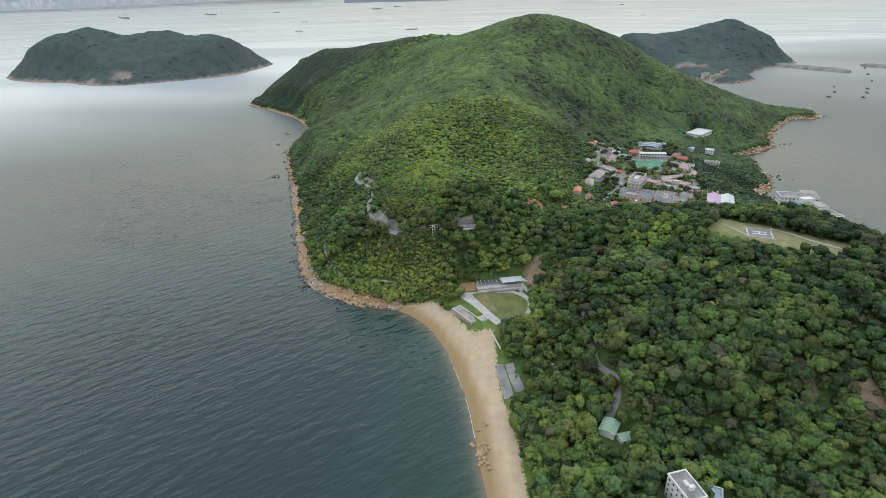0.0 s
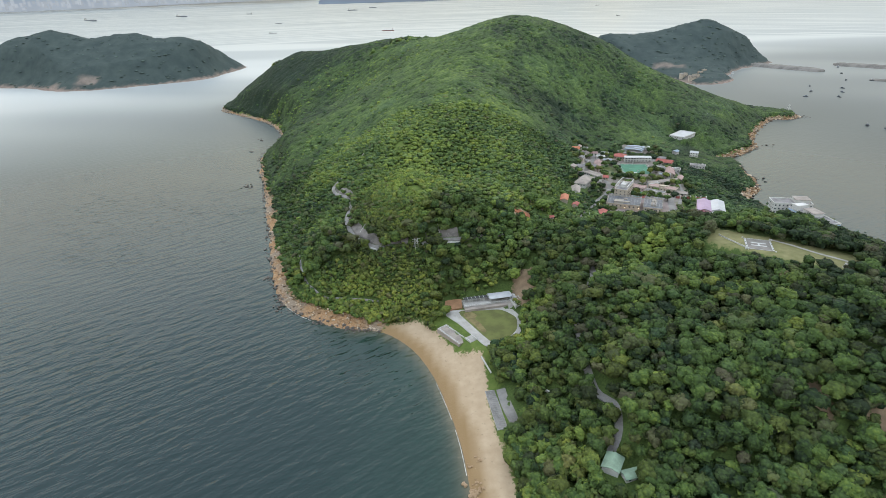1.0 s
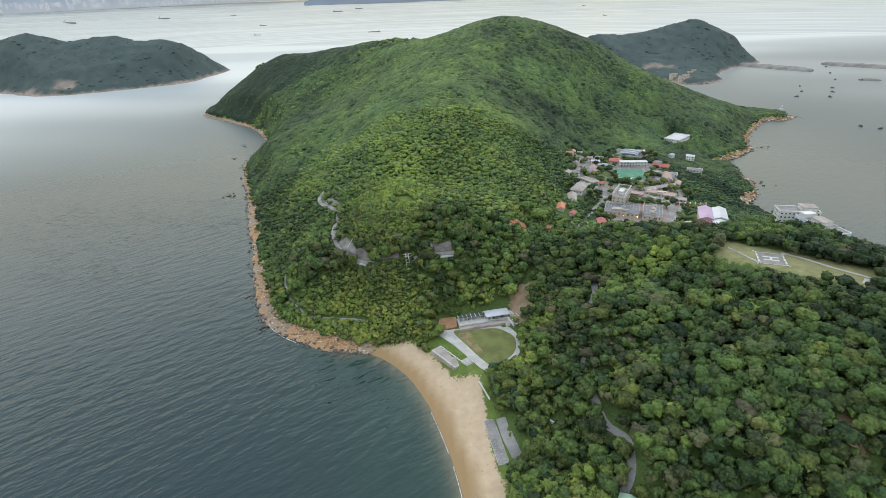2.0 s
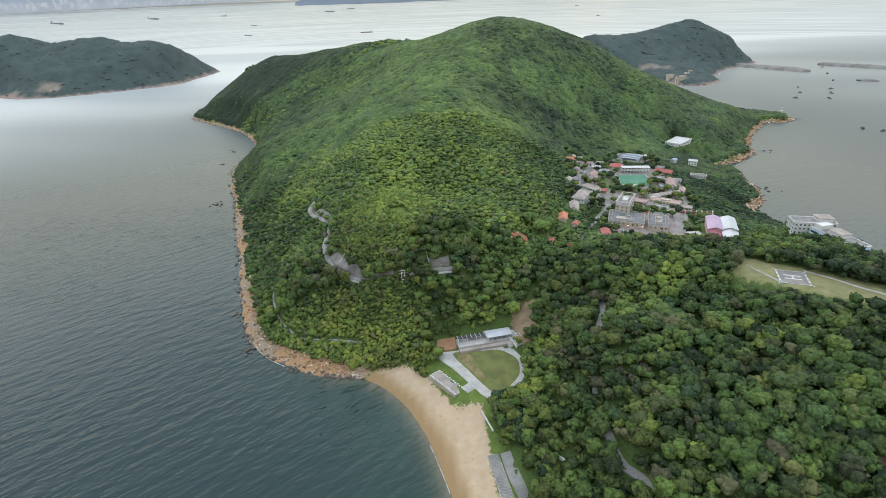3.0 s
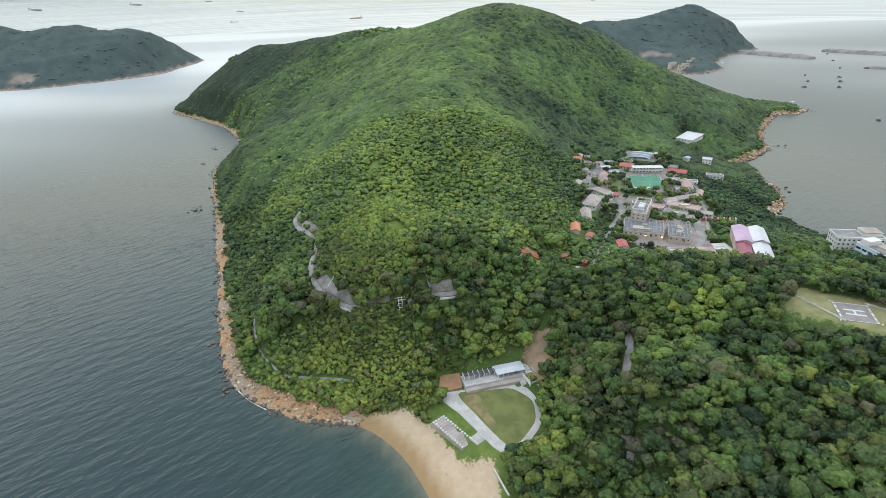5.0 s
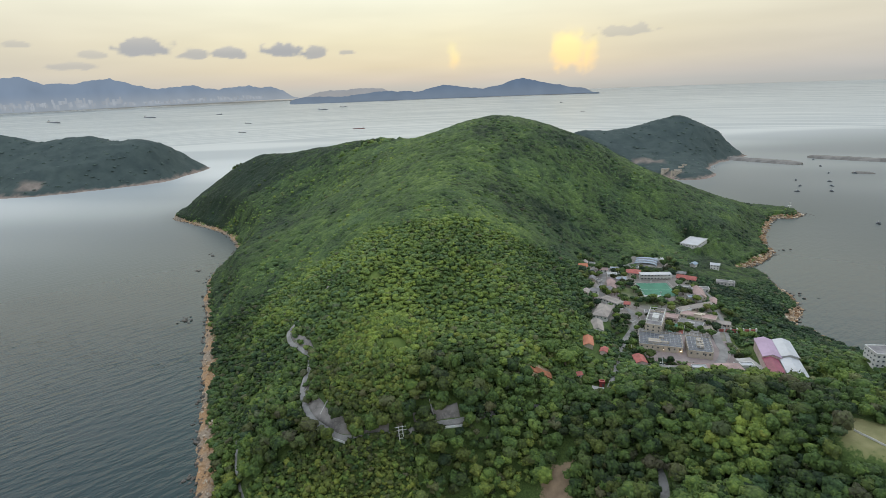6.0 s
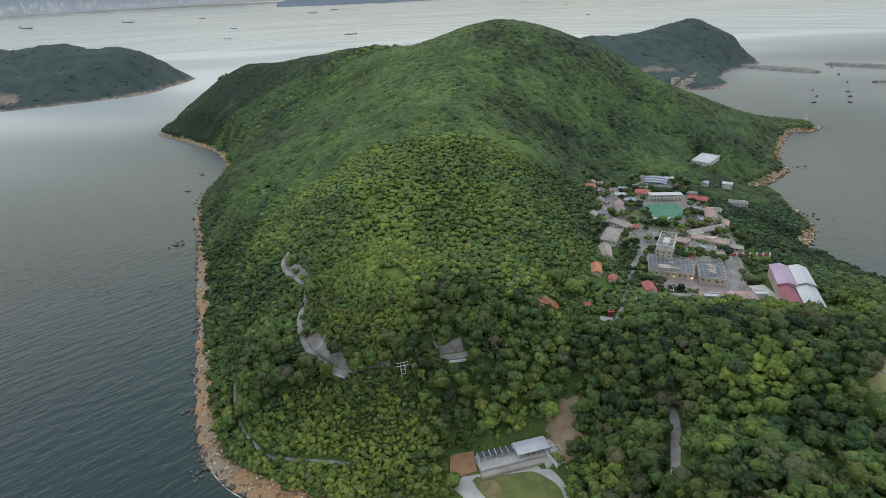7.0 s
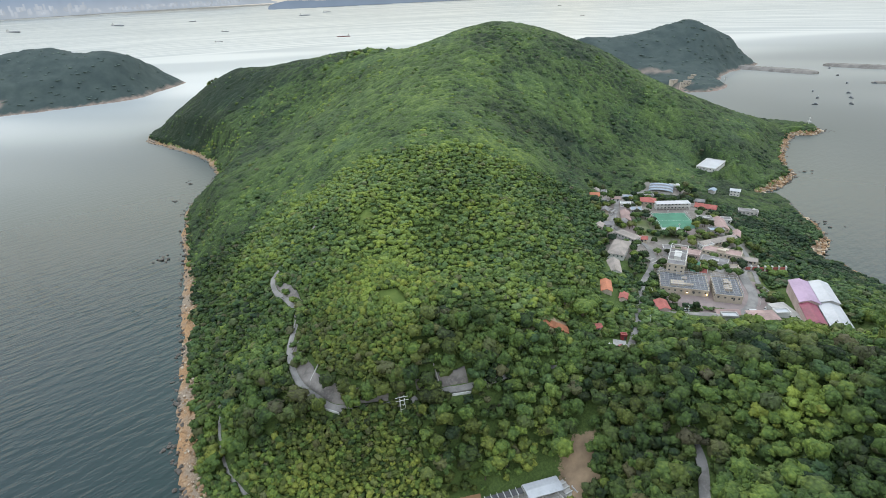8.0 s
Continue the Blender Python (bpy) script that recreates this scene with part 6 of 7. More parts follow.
def pylon():
    """White lattice frame among the trees on the spur."""
    x, y = -12.5, 437
    ob = thing("lattice_frame", "white lattice frame standing among the trees", "mast", pose(x, y, level(x, y), 0, 0, 8))
    for sx in (-1.2, 1.2):
        for sy in (-1.2, 1.2):
            part("leg", boxes((sx - 0.09, sx + 0.09, sy - 0.09, sy + 0.09, -1, 11)), METAL, ob)
    for z in (4, 7, 10):
        part("brace", boxes((-1.3, 1.3, -1.32, -1.2, z, z + 0.2), (-1.3, 1.3, 1.2, 1.32, z, z + 0.2)), METAL, ob)
    for z in (8.6, 10.8):
        part("cross_arm", boxes((-3.4, 3.4, -0.09, 0.09, z, z + 0.2)), METAL, ob)
    return ob


pylon()


def stone_steps(x0, y0, x1, y1):
    v, f = strip([(x0, y0), (x1, y1)], -0.25, 0.25, 1.0, 2, 1.0)
    return tagged(new("drain", mesh_of("drain", v, f, CONCRETE)), "white stepped drain on the sprayed-concrete slope", "drain", kind="structure")


stone_steps(-62, 463, -56, 474)
stone_steps(8, 446, 6, 455)
stone_steps(-75, 488, -70, 496)


def rail_line(label, line, high=1.0):
    v, f = strip(line, -0.1, 0.1, high + 0.45, 2)
    ob = tagged(new("guard_rail", mesh_of("guard_rail", v, f, METAL)), label, "rail", kind="structure")
    return ob


rail_line("pale guard rail along the spur road", [(2, 441.5), (14, 442), (26, 443.5)])
rail_line("pale guard rail along the winding road", [(-46, 442.5), (-60, 450.5), (-71, 463), (-77, 478)])


def car(label, x, y, turn, mat, size=(4.3, 1.8, 1.5)):
    lx, ly, lz = size
    ob = thing("car", label, "car", pose(x, y, level(x, y) + 0.5, 0, 0, turn), "parked cars")
    bm = boxes((-lx / 2, lx / 2, -ly / 2, ly / 2, 0.3, 0.9))
    bmesh.ops.bevel(bm, geom=bm.edges[:], offset=0.15, segments=2, affect="EDGES")
    part("body", bm, mat, ob)
    part("cabin", boxes((-lx * 0.3, lx * 0.28, -ly * 0.42, ly * 0.42, 0.9, lz)), GLASS, ob)
    part("roof", boxes((-lx * 0.27, lx * 0.25, -ly * 0.42, ly * 0.42, lz, lz + 0.06)), mat, ob)
    for u in (-lx * 0.32, lx * 0.32):
        for v in (-ly / 2, ly / 2 - 0.2):
            wheel = bmesh.new()
            bmesh.ops.create_cone(wheel, cap_ends=True, segments=12, radius1=0.33, radius2=0.33, depth=0.2)
            bmesh.ops.rotate(wheel, verts=wheel.verts, matrix=Matrix.Rotation(math.pi / 2, 3, "X"))
            bmesh.ops.translate(wheel, verts=wheel.verts, vec=(u, v + 0.1, 0.33))
            tyre = part("wheel", wheel, DARK_METAL, ob)
            part("rim", boxes((u - 0.16, u + 0.16, v - 0.03, v + 0.23, 0.17, 0.49)), METAL, tyre)
    return ob


car("red and white van parked at the road junction", 122, 476, 10, RED_PAINT, (4.8, 1.9, 2.0))
car("white car parked at the road junction", 116, 478, 60, WHITE_PAINT)
car("white van parked in the hall yard", 190, 520, -20, WHITE_PAINT, (4.8, 1.9, 2.0))
car("white car parked in the hall yard", 244, 512, 40, WHITE_PAINT)
car("white bus parked at the yard's edge", 232, 509, -14, WHITE_PAINT, (9.5, 2.4, 2.9))
car("white van parked below the yard", 243, 504, -10, WHITE_PAINT, (5.2, 2.0, 2.2))
car("white car parked on the village street", 212, 662, 70, WHITE_PAINT)
car("dark car parked between the workshops", 246, 590, -40, DARK_METAL)
car("white car parked between the workshops", 251, 596, -40, WHITE_PAINT)

# ---- stones on the shore ----
def boulder(rng, mat, name="boulder"):
    v, f = ball(3, 7)
    v = v * (1 + rng.uniform(-0.25, 0.25, (len(v), 1))) * np.array((1.0, rng.uniform(0.6, 0.95), rng.uniform(0.5, 0.75)))
    return v, f


def scree(name, label, spots, low, high, mat, seed, sink=0.3):
    rng = np.random.default_rng(seed)
    V, F, n = [], [], 0
    shapes = [boulder(rng, mat) for _ in range(8)]
    z = np.maximum(lay(spots)[0], -0.6)
    for (x, y), h in zip(spots, z):
        v, f = shapes[rng.integers(8)]
        s, a = low + (high - low) * rng.random() ** 2.5, rng.uniform(0, 2 * np.pi)
        p = v * s
        V.append(np.column_stack([p[:, 0] * math.cos(a) - p[:, 1] * math.sin(a) + x, p[:, 0] * math.sin(a) + p[:, 1] * math.cos(a) + y, p[:, 2] + h + s * (0.5 - sink)]))
        F.append(f + n)
        n += len(v)
    return tagged(new(name, mesh_of(name, np.concatenate(V), np.concatenate(F), mat)), label, "rocks", kind="stuff")


def shore_spots(first, last, out_low, out_high, count, seed):
    """Places along the outline between two of its corners, some metres inland (more than 0) or off it."""
    rng = np.random.default_rng(seed)
    seg = COAST[first * 7:last * 7]
    i = rng.integers(0, len(seg) - 1, count)
    p = seg[i] + (seg[i + 1] - seg[i]) * rng.random((count, 1))
    way = seg[i + 1] - seg[i]
    way /= np.linalg.norm(way, axis=1)[:, None]
    return p + np.stack([way[:, 1], -way[:, 0]], 1) * (rng.uniform(out_low, out_high, count))[:, None]


scree("shore_rocks", "tumbled brown rocks along the western shore", shore_spots(8, 24, 0, 10, 2000, 3), 0.25, 1.5, ROCK, 4)
scree("shore_rocks", "dark wet rocks at the western waterline", shore_spots(8, 24, -5, 2, 700, 5), 0.4, 2.0, WET_ROCK, 6)
scree("shore_rocks", "pale rocks along the eastern shore", shore_spots(33, 52, -2, 9, 1500, 7), 0.6, 3.2, ROCK, 8)
scree("shore_rocks", "dark wet rocks at the eastern waterline", shore_spots(33, 52, -5, 1, 420, 17), 0.5, 2.4, WET_ROCK, 18)
rng_r = np.random.default_rng(9)
reef = np.concatenate([np.array(c) + rng_r.normal(0, s, (n, 2)) for c, s, n in (((-246, 744), 5, 26), ((-292, 931), 5, 10), ((-153, 474), 2.5, 8), ((-163, 514), 2.5, 7), ((-300, 1010), 5, 8), ((-131, 420), 3, 8), ((722, 1030), 8, 14), ((545, 850), 6, 8), ((440, 690), 8, 10))])
scree("reef", "dark rocks standing off the shore in the water", reef, 0.8, 2.4, WET_ROCK, 10, 0.1)

rng_b = random.Random(21)
first_rocks = []
for k in range(4):
    v, f = boulder(np.random.default_rng(40 + k), ROCK)
    first_rocks.append(mesh_of("boulder", v, f, ROCK))
for k in range(64):
    x, y = 17 + rng_b.gauss(0, 2.4), (225 if k % 8 else 244) + rng_b.gauss(0, 4.5)
    s = 0.3 + 1.3 * rng_b.random() ** 2
    ob = new("boulder", first_rocks[k % 4])
    ob.matrix_world = pose(x, y, max(level(x, y), 0) + s * 0.25, 0, 0, rng_b.uniform(0, 360)) @ Matrix.Scale(s, 4)
    tagged(ob, "brown boulder lying on the wet sand", "rock", "boulders on the beach")


def foam(label, line, wide):
    """A thin line of foam at the sand's edge."""
    q = spaced(line, 1.0)
    rng = np.random.default_rng(int(abs(q[0, 1])))
    w = wide * (0.35 + 0.65 * rng.random(len(q)))
    way = np.gradient(q, axis=0)
    way /= np.linalg.norm(way, axis=1)[:, None]
    side = np.stack([-way[:, 1], way[:, 0]], 1)
    a, b = q + side * w[:, None] * 0.5, q - side * w[:, None] * 0.5
    v = np.stack([np.column_stack([a, np.full(len(q), 0.14)]), np.column_stack([b, np.full(len(q), 0.12)])], 1).reshape(-1, 3)
    return tagged(new("foam", mesh_of("foam", v, grid_faces(len(q), 2), FOAM)), label, "foam", kind="stuff")


FOAM = weathered("white_foam", (0.55, 0.53, 0.47), 1.2, 0.6, 0.4, 0.6)
foam("thin white foam line along the beach", [(13.0, 238), (11.9, 250), (10.8, 260), (8.9, 272)], 0.45)
foam("thin white foam line along the bay", [(7.2, 281), (5.2, 290), (1.8, 304), (-1.2, 315)], 0.35)
foam("thin white foam at the foot of the rocks", [(-100, 400), (-112, 409), (-122, 420)], 0.8)

# ---- islands, moles and vessels farther off ----
def islet(name, label, outline, ridge, spread, step, crowns, gap, bare=()):
    """A wooded island from its shore line and the heights along its ridge."""
    shore = rounded(outline, 6)
    lo, hi = shore.min(0) - 40, shore.max(0) + 40
    xs, ys = np.arange(lo[0], hi[0], step), np.arange(lo[1], hi[1], step)
    crest = np.array(ridge, float)
    fine = np.concatenate([np.linspace(crest[i], crest[i + 1], 8, endpoint=False) for i in range(len(crest) - 1)] + [crest[-1:]])

    def height(xy):
        d = inland(xy, shore) + rough(xy[:, 0], xy[:, 1], 60, 3) * 12
        r = np.hypot(xy[:, None, 0] - fine[None, :, 0], xy[:, None, 1] - fine[None, :, 1])
        h = (fine[None, :, 2] * np.exp(-((r / spread) ** 1.6))).max(1)
        return np.where(d > 0, 5 * smooth(0, 14, d) + h * smooth(0, 90, d) + rough(xy[:, 0], xy[:, 1], 70, 3) * 5 * smooth(20, 90, d) + (4 * lumps(xy[:, 0], xy[:, 1], 24) + 3) * smooth(8, 22, d), np.maximum(d, -40) * 0.2), d

    x, y = np.meshgrid(xs, ys, indexing="ij")
    xy = np.stack([x.ravel(), y.ravel()], 1)
    z, d = height(xy)
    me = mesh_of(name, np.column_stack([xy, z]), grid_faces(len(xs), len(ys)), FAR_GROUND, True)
    measure_of(me, "rock", 1 - smooth(3, 10, d + rough(xy[:, 0], xy[:, 1], 40, 3) * 6))
    scar = np.zeros(len(xy))
    for cx, cy, hx, hy, turn in bare:
        scar = np.maximum(scar, 1 - smooth(-4, 10, oblong(xy, cx, cy, hx, hy, turn) + rough(xy[:, 0], xy[:, 1], 40, 3) * 14))
    measure_of(me, "bare", scar)
    tagged(new("ground", me), label, "island", kind="structure")
    t = scatter(lo[0], hi[0], lo[1], hi[1], gap)
    tz, td = height(t)
    keep = td > 9 + rough(t[:, 0], t[:, 1], 30, 2) * 8
    for cx, cy, hx, hy, turn in bare:
        keep &= oblong(t, cx, cy, hx, hy, turn) > rough(t[:, 0], t[:, 1], 40, 3) * 14
    keep &= (t[:, 1] < crest[:, 1].mean() + 40) | (RNG.random(len(t)) < 0.3)
    keep &= RNG.random(len(t)) < 0.14
    t, tz = t[keep], tz[keep]
    tone = np.clip(0.6 + 0.2 * rough(t[:, 0], t[:, 1], 120, 3) + RNG.normal(0, 0.08, len(t)), 0, 1)
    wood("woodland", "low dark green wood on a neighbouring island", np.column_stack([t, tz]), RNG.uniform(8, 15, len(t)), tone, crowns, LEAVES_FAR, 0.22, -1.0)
    return height


islet("west_island", "low wooded island with a pale rocky shore", [(-636, 2110), (-660, 1925), (-700, 1815), (-795, 1760), (-915, 1695), (-1050, 1672), (-1190, 1755), (-1327, 1800), (-1460, 1880), (-1540, 2020), (-1450, 2180), (-1200, 2270), (-900, 2250), (-720, 2170)],
      [(-1440, 1990, 50), (-1360, 1965, 90), (-1280, 1960, 126), (-1195, 1950, 142), (-1140, 1950, 124), (-1095, 1950, 112), (-1010, 1950, 119), (-930, 1950, 124), (-882, 1950, 107), (-795, 1955, 112), (-735, 1965, 88), (-670, 2000, 50), (-630, 2060, 16)], 190, 9, ISLE_CROWNS, 11, [(-985, 1715, 26, 14, 0), (-1090, 1700, 20, 9, 0)])
islet("north_island", "wooded headland beyond the strait with pale clearings", [(1116, 1788), (1085, 1762), (992, 1688), (905, 1630), (874, 1586), (840, 1520), (823, 1478), (769, 1423), (696, 1426), (685, 1500), (640, 1560), (560, 1650), (480, 1800), (540, 1950), (700, 2040), (880, 2040), (1010, 1960), (1095, 1860)],
      [(520, 1800, 80), (588, 1800, 86), (673, 1810, 84), (765, 1820, 94), (840, 1830, 110), (900, 1830, 121), (950, 1830, 98), (1000, 1830, 72), (1050, 1820, 44), (1085, 1810, 16)], 150, 8, ISLE_CROWNS, 10, [(705, 1480, 26, 16, 20), (700, 1600, 40, 10, -20)])
for hx, hy, sx, sy, turn in ((705, 1462, 20, 9, -15), (722, 1482, 16, 9, 10), (700, 1505, 22, 10, 30), (757, 1530, 12, 7, 0), (782, 1560, 11, 7, 20), (800, 1600, 11, 7, 40), (815, 1640, 10, 6, 10)):
    house("house", "small pale building on the far headland", hx, hy, sx, sy, turn, 17, "flat", CREAM_WALL, GREY_ROOF, base=-2, sides="f", group="houses on the far headland")


def mole(label, a, b, wide, high):
    """A rubble breakwater with sloped sides."""
    a, b = np.array(a, float), np.array(b, float)
    n = int(np.hypot(*(b - a)) / 8)
    way = (b - a) / np.hypot(*(b - a))
    side = np.array((-way[1], way[0]))
    prof = [(-1.0, -2), (-0.55, 0.85), (-0.35, 1.0), (0.35, 1.0), (0.55, 0.85), (1.0, -2)]
    t = np.linspace(0, 1, n)
    ends = np.sqrt(np.clip(1 - np.abs(2 * t - 1) ** 12, 0.02, 1))
    rng = np.random.default_rng(int(a[0]))
    v = [np.append(a + (b - a) * u + side * w * wide / 2 * e * (1 + rng.uniform(-0.08, 0.08)), (h * high if h > 0 else h) * (0.5 + 0.5 * e) * (1 + rng.uniform(-0.12, 0.12))) for u, e in zip(t, ends) for w, h in prof]
    return tagged(new("breakwater", mesh_of("breakwater", v, grid_faces(n, len(prof)), RUBBLE)), label, "breakwater", kind="structure")


mole("long pale rubble breakwater reaching from the headland", (1000, 1752), (1126, 1559), 52, 8)
mole("pale rubble breakwater across the shelter's mouth", (1238, 1682), (1480, 1406), 52, 8)
mole("short rubble mole in the shelter", (1134, 1402), (1170, 1372), 24, 4)


def light_mast(x, y, z):
    ob = thing("beacon", "small white beacon on the rocky point", "beacon", pose(x, y, z))
    part("mast", boxes((-0.4, 0.4, -0.4, 0.4, -3, 13)), WHITE_PAINT, ob)
    part("lantern", boxes((-1.2, 1.2, -1.2, 1.2, 13, 15)), WHITE_PAINT, ob)
    part("platform", boxes((-2.4, 2.4, -2.4, 2.4, 8.6, 9)), METAL, ob)
    return ob


light_mast(700, 1050, level(700, 1050))
light_mast(826, 1492, 5)


def hull(length, wide, deep):
    bm = bmesh.new()
    prof = [(-0.5, 0.75), (-0.42, 1.0), (0.25, 1.0), (0.42, 0.6), (0.5, 0.08)]
    rows = []
    for u, w in prof:
        rows.append([bm.verts.new((u * length, -w * wide / 2, deep)), bm.verts.new((u * length, -w * wide * 0.36, -deep * 0.6)), bm.verts.new((u * length, w * wide * 0.36, -deep * 0.6)), bm.verts.new((u * length, w * wide / 2, deep))])
    for p, q in zip(rows, rows[1:]):
        for i in range(4):
            bm.faces.new((p[i], p[(i + 1) % 4], q[(i + 1) % 4], q[i]))
    bm.faces.new(rows[0]), bm.faces.new(rows[-1][::-1])
    return bm


HULL_DARK = weathered("dark_hull_paint", (0.10, 0.105, 0.11), 0.5, 0.1, 0.3, 0.6)
HULL_GREY = weathered("grey_hull_paint", (0.22, 0.235, 0.25), 0.5, 0.1, 0.3, 0.6)
HULL_RED = weathered("rusty_hull_paint", (0.22, 0.11, 0.09), 0.5, 0.1, 0.3, 0.6)


def ship(label, x, y, length, turn, paint, cargo=True):
    """A vessel on the line of sight to its true place; what is too far goes to where the lifted sea shows it."""
    R = math.hypot(x - MIDDLE[0], y - MIDDLE[1])
    r = R
    if R > 3000:
        lo, hi = 2900.0, min(R, RIM - 60)
        for _ in range(40):
            mid = (lo + hi) / 2
            if sea_level(mid) < 239 * (1 - mid / R):
                lo = mid
            else:
                hi = mid
        r = lo
    k = r / R
    ob = thing("ship", label, "ship", pose(MIDDLE[0] + (x - MIDDLE[0]) * k, MIDDLE[1] + (y - MIDDLE[1]) * k, float(sea_level(r)), 0, 0, turn), "ships in the strait")
    L = 0.8 * length * k
    W, D = L * 0.16, L * 0.055
    part("hull", hull(L, W, D), paint, ob)
    part("bridge", boxes((-0.44 * L, -0.32 * L, -W * 0.4, W * 0.4, D, D + L * 0.10)), WHITE_WALL, ob, "white bridge house")
    part("funnel", boxes((-0.40 * L, -0.36 * L, -W * 0.12, W * 0.12, D + L * 0.10, D + L * 0.14)), paint, ob)
    if cargo:
        for i in range(4):
            part("hatch", boxes(((-0.26 + i * 0.15) * L, (-0.15 + i * 0.15) * L, -W * 0.36, W * 0.36, D, D + L * 0.022)), HULL_GREY, ob)
        part("mast", boxes((0.33 * L, 0.34 * L, -L * 0.004, L * 0.004, D, D + L * 0.09)), METAL, ob)
    return ob


for sx, sy, length, turn, paint, label in ((-3981, 7221, 210, -12, HULL_GREY, "grey cargo ship far out in the strait"), (-3066, 7681, 190, -8, HULL_GREY, "long grey cargo ship near the far shore"), (-979, 3932, 62, -6, HULL_DARK, "dark ferry crossing the strait"), (-1224, 5136, 75, -10, HULL_GREY, "small grey coaster in the strait"), (-2269, 7915, 110, 175, HULL_GREY, "grey coaster near the far shore"), (-207, 3816, 98, 178, HULL_RED, "rusty cargo ship with a white bridge"), (-921, 8174, 170, 5, HULL_GREY, "pale cargo ship below the far island"), (-713, 9185, 150, 5, HULL_GREY, "hazy cargo ship below the far island"), (1642, 4784, 48, 10, HULL_DARK, "small dark boat in the glitter"), (2233, 7268, 70, 10, HULL_DARK, "small dark vessel near the horizon")):
    ship(label, sx, sy, length, turn, paint, length > 70)

rng_s = random.Random(4)
first = None
for bx, by in ((1215, 1629), (1144, 1517), (1081, 1412), (1133, 1392), (942, 1346), (900, 1278), (851, 1224), (995, 1306), (960, 1258), (915, 1205), (782, 951), (799, 928)):
    if first is None:
        first = thing("moored_boat", "small dark boat moored in the sheltered water", "boat", pose(bx, by, 0, 0, 0, 30), "moored boats")
        part("hull", hull(10, 3.4, 1.5), HULL_DARK, first)
        part("cabin", boxes((-3.2, 1.0, -1.2, 1.2, 1.5, 3.4)), DARK_ROOF, first)
        part("mast", boxes((1.4, 1.55, -0.08, 0.08, 1.5, 6)), METAL, first)
    else:
        copy_thing(first, pose(bx, by, 0, 0, 0, rng_s.uniform(0, 360)))

# ---- single trees that stand out along the bay, the lawn and the village ----
def single_leaves():
    f = Mat("leaves_of_single_trees")
    tone = f.math("MULTIPLY", f.random(), 0.75)
    return leafy(f, tone, f.span(f.math("FRACT", f.math("MULTIPLY", tone, 7.0)), 0.85, 1.0, 0.0, 0.5), f.math("FRACT", f.math("MULTIPLY", tone, 13.0)), *GREENS)


SINGLE = single_leaves()


def trunk():
    """A tapered trunk with three limbs, about 1 high."""
    bm = bmesh.new()

    def limb(a, b, r0, r1):
        a, b = Vector(a), Vector(b)
        turn = (b - a).to_track_quat("Z", "Y").to_matrix()
        rings = [[bm.verts.new(c + turn @ Vector((r * math.cos(k * math.pi / 3), r * math.sin(k * math.pi / 3), 0))) for k in range(6)] for c, r in ((a, r0), (b, r1))]
        for k in range(6):
            bm.faces.new((rings[0][k], rings[0][(k + 1) % 6], rings[1][(k + 1) % 6], rings[1][k]))

    limb((0, 0, -0.15), (0.03, 0.02, 0.5), 0.06, 0.04)
    for a in (0.3, 2.4, 4.5):
        limb((0.03, 0.02, 0.48), (0.28 * math.cos(a), 0.28 * math.sin(a), 0.95), 0.03, 0.012)
    return bm


TRUNK = solid("trunk", trunk(), BARK)
TREES = []
for k in range(6):
    v, f = crown(RNG, 8, 330, 4, 7)
    v = v * np.array((0.5, 0.5, 0.60)) + np.array((0, 0, 0.82))
    TREES.append(mesh_of("crown", v, f, SINGLE, True))


def tree(k, x, y, wide, tall, label, group=""):
    ob = thing("tree", label, "tree", pose(x, y, level(x, y) - 0.3, 0, 0, (k * 77) % 360) @ Matrix.Diagonal((wide, wide, tall, 1)), group)
    part("trunk", TRUNK, BARK, ob)
    part("crown", TREES[k % 6], SINGLE, ob)
    return ob


rng_t = random.Random(8)
for k in range(120):
    y = rng_t.uniform(168, 338)
    d = rng_t.uniform(25, 44)
    x = 15.5 + d
    if wooded(np.array([(x, y)]), np.array([30.0]))[0] and not (28 < x < 53 and 260 < y < 308):
        tree(k, x, y, rng_t.uniform(5.5, 9), rng_t.uniform(5, 8), "broad green tree at the back of the beach", "trees behind the beach")
for k, (x, y) in enumerate([(70, 365), (72, 374), (69, 357), (64, 346), (58, 336), (50, 331), (45, 329), (73, 384), (-6, 392), (-8, 399), (-3, 410), (17, 417), (26, 412), (36, 413)]):
    tree(k, x, y, rng_t.uniform(5.5, 8), rng_t.uniform(4.5, 6.5), "green tree at the lawn's edge", "trees round the lawn")
tree(2, 7, 413, 8, 5.5, "light yellow-green bush behind the brown court")
tree(1, 39, 335, 8, 6, "feathery green tree at the lawn's corner")
spots = []
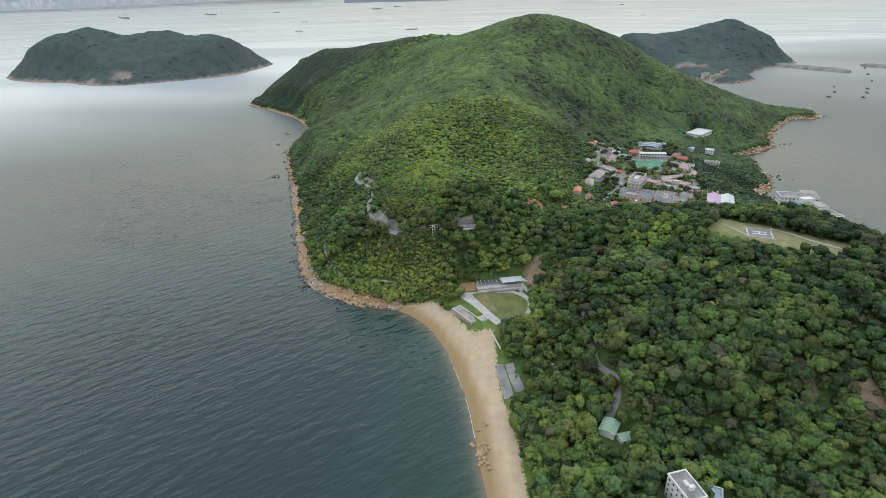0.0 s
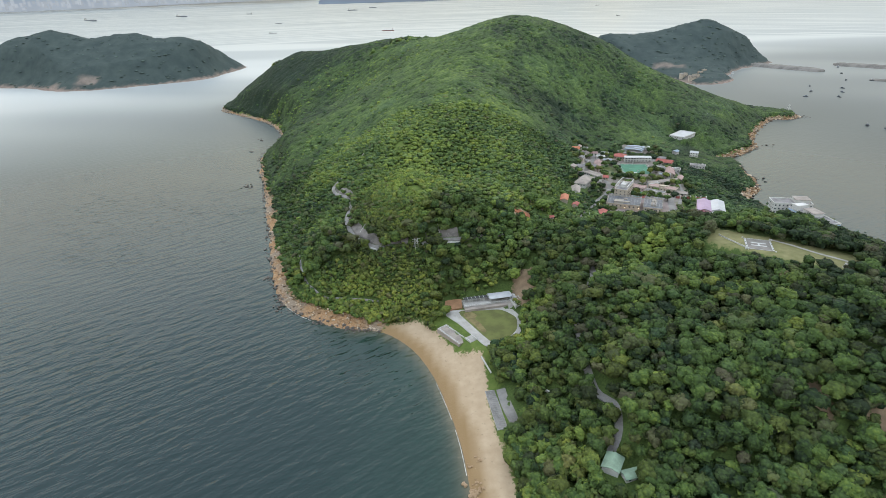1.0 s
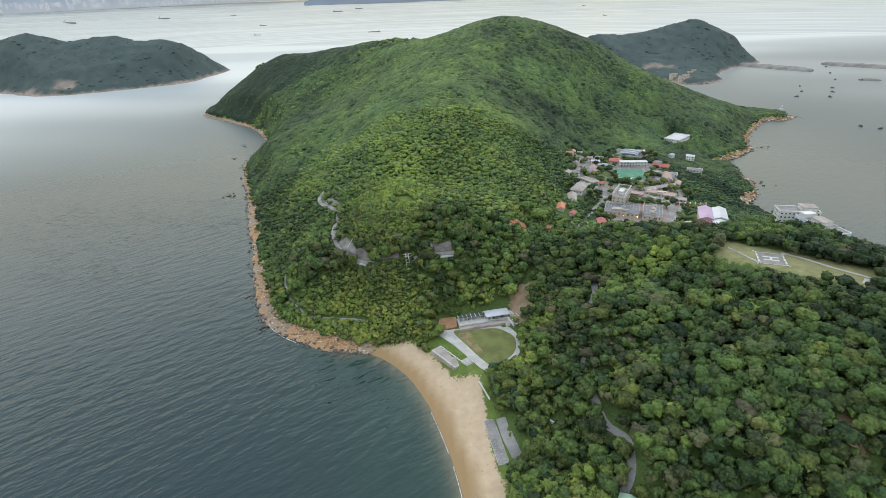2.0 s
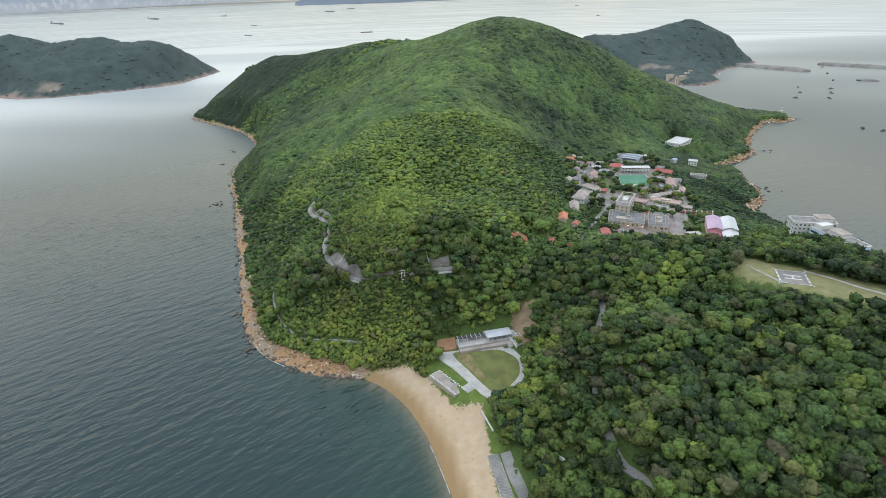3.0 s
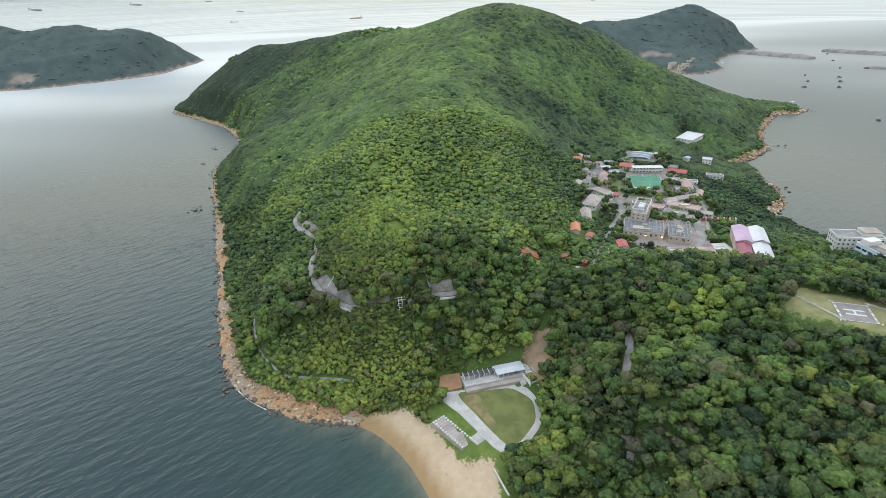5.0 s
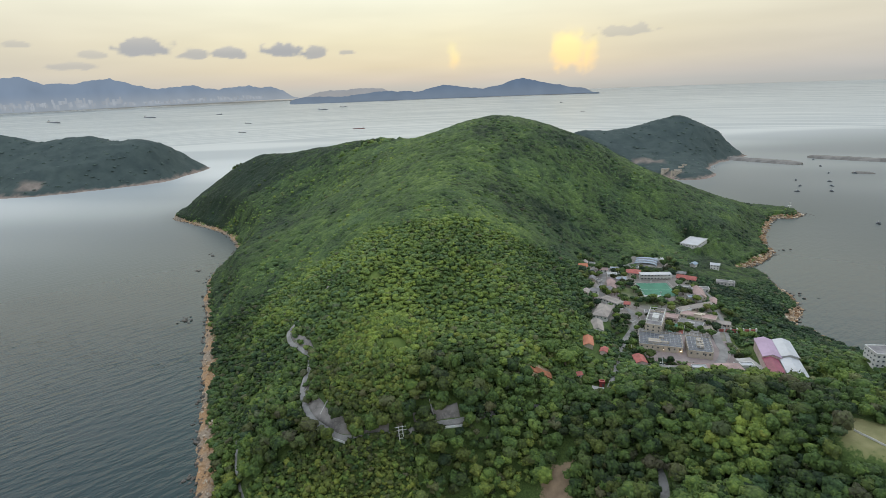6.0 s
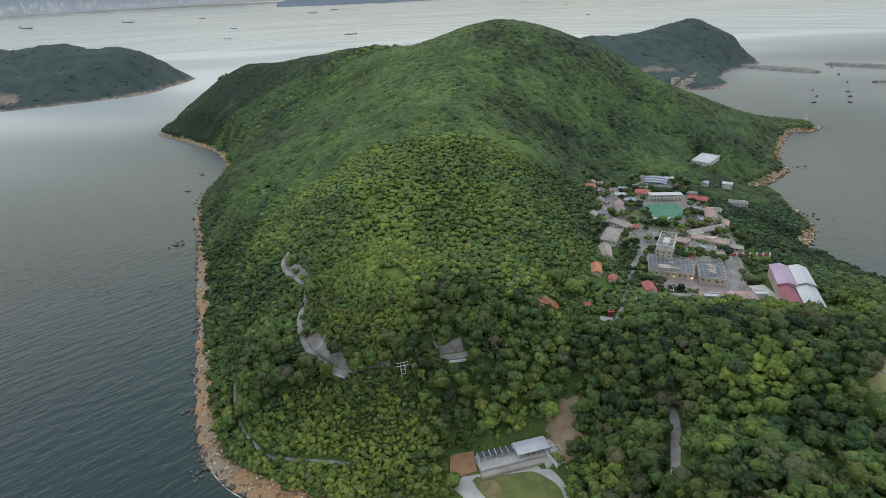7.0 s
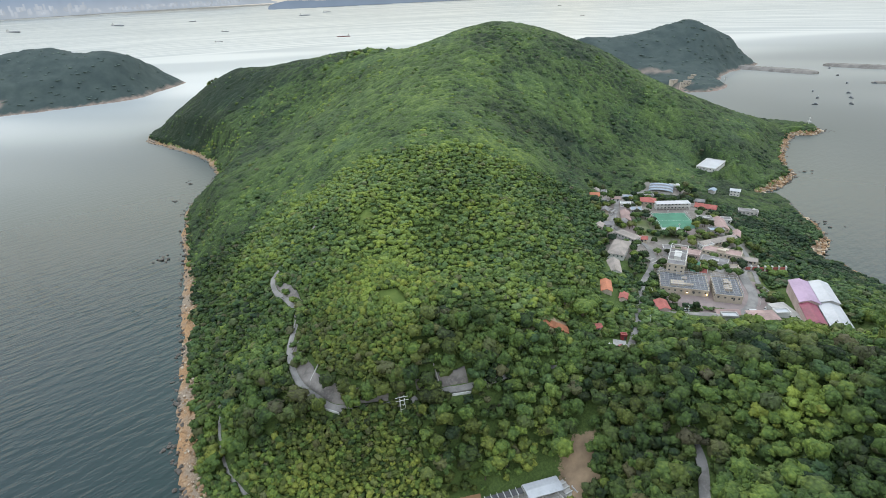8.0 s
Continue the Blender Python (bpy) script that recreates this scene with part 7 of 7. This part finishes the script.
for k in range(1700):
    x, y = rng_t.uniform(150, 330), rng_t.uniform(510, 780)
    p = np.array([(x, y)])
    inside = min(float(oblong(p, *b)[0]) for b in BUILT) < 9
    clear = min(float(oblong(p, *f)[0]) for f in FOOTPRINTS) > 2.2 and min(float(along(p, l)[0]) for l in (VILLAGE_ROAD, YARD_ROAD, BACK_LANE, EAST_LANE)) > 3.6
    free = float(oblong(p, 262, 675, 19, 22, -10)[0]) > 2 and float(oblong(p, 222, 540, 31, 27, -18)[0]) > 0 and float(oblong(p, 276, 705, 18, 6, -9)[0]) > 2 and float(oblong(p, 291, 758, 13, 13, -30)[0]) > 2
    apart = all((x - u) ** 2 + (y - v) ** 2 > 24 for u, v in spots)
    if inside and clear and free and apart and len(spots) < 175 and rng_t.random() < 0.75:
        spots.append((x, y))
        tree(k, x, y, rng_t.uniform(5, 9), rng_t.uniform(4, 7), "dark green tree among the village houses", "trees in the village")
for k, (x, y) in enumerate([(275, 657), (279, 661), (272, 652), (282, 655)]):
    tree(k, x, y, 8, 7, "bright green tree at the court's corner", "trees in the village")
BROAD_CROWNS = []
for k in range(3):
    v, f = crown(RNG, 16, 420, 4, 7, 0.22, (0.05, 0.12), (0.24, 0.4))
    me = mesh_of("crown", v * np.array((0.5, 0.5, 0.60)) + np.array((0, 0, 0.82)), f, LEAVES, True)
    measure_of(me, "tone", np.full(len(v), 0.66 - 0.08 * k))
    measure_of(me, "sere", np.zeros(len(v)))
    measure_of(me, "hue", np.full(len(v), 0.62))
    BROAD_CROWNS.append(me)
for k, (x, y, w) in enumerate([(106, 500, 19), (116, 508, 15), (97, 507, 13)]):
    ob = thing("tree", "very large spreading bright green tree beside the road", "tree", pose(x, y, level(x, y) - 0.3, 0, 0, k * 77) @ Matrix.Diagonal((w, w, 11, 1)), "large trees by the road")
    part("trunk", TRUNK, BARK, ob)
    part("crown", BROAD_CROWNS[k], LEAVES, ob)
for k, (x, y) in enumerate([(-346, 1398), (-352, 1396), (-340, 1402), (-356, 1400)]):
    tree(k, x, y, 7, 9, "tall tree standing out on the ridge", "ridge trees")
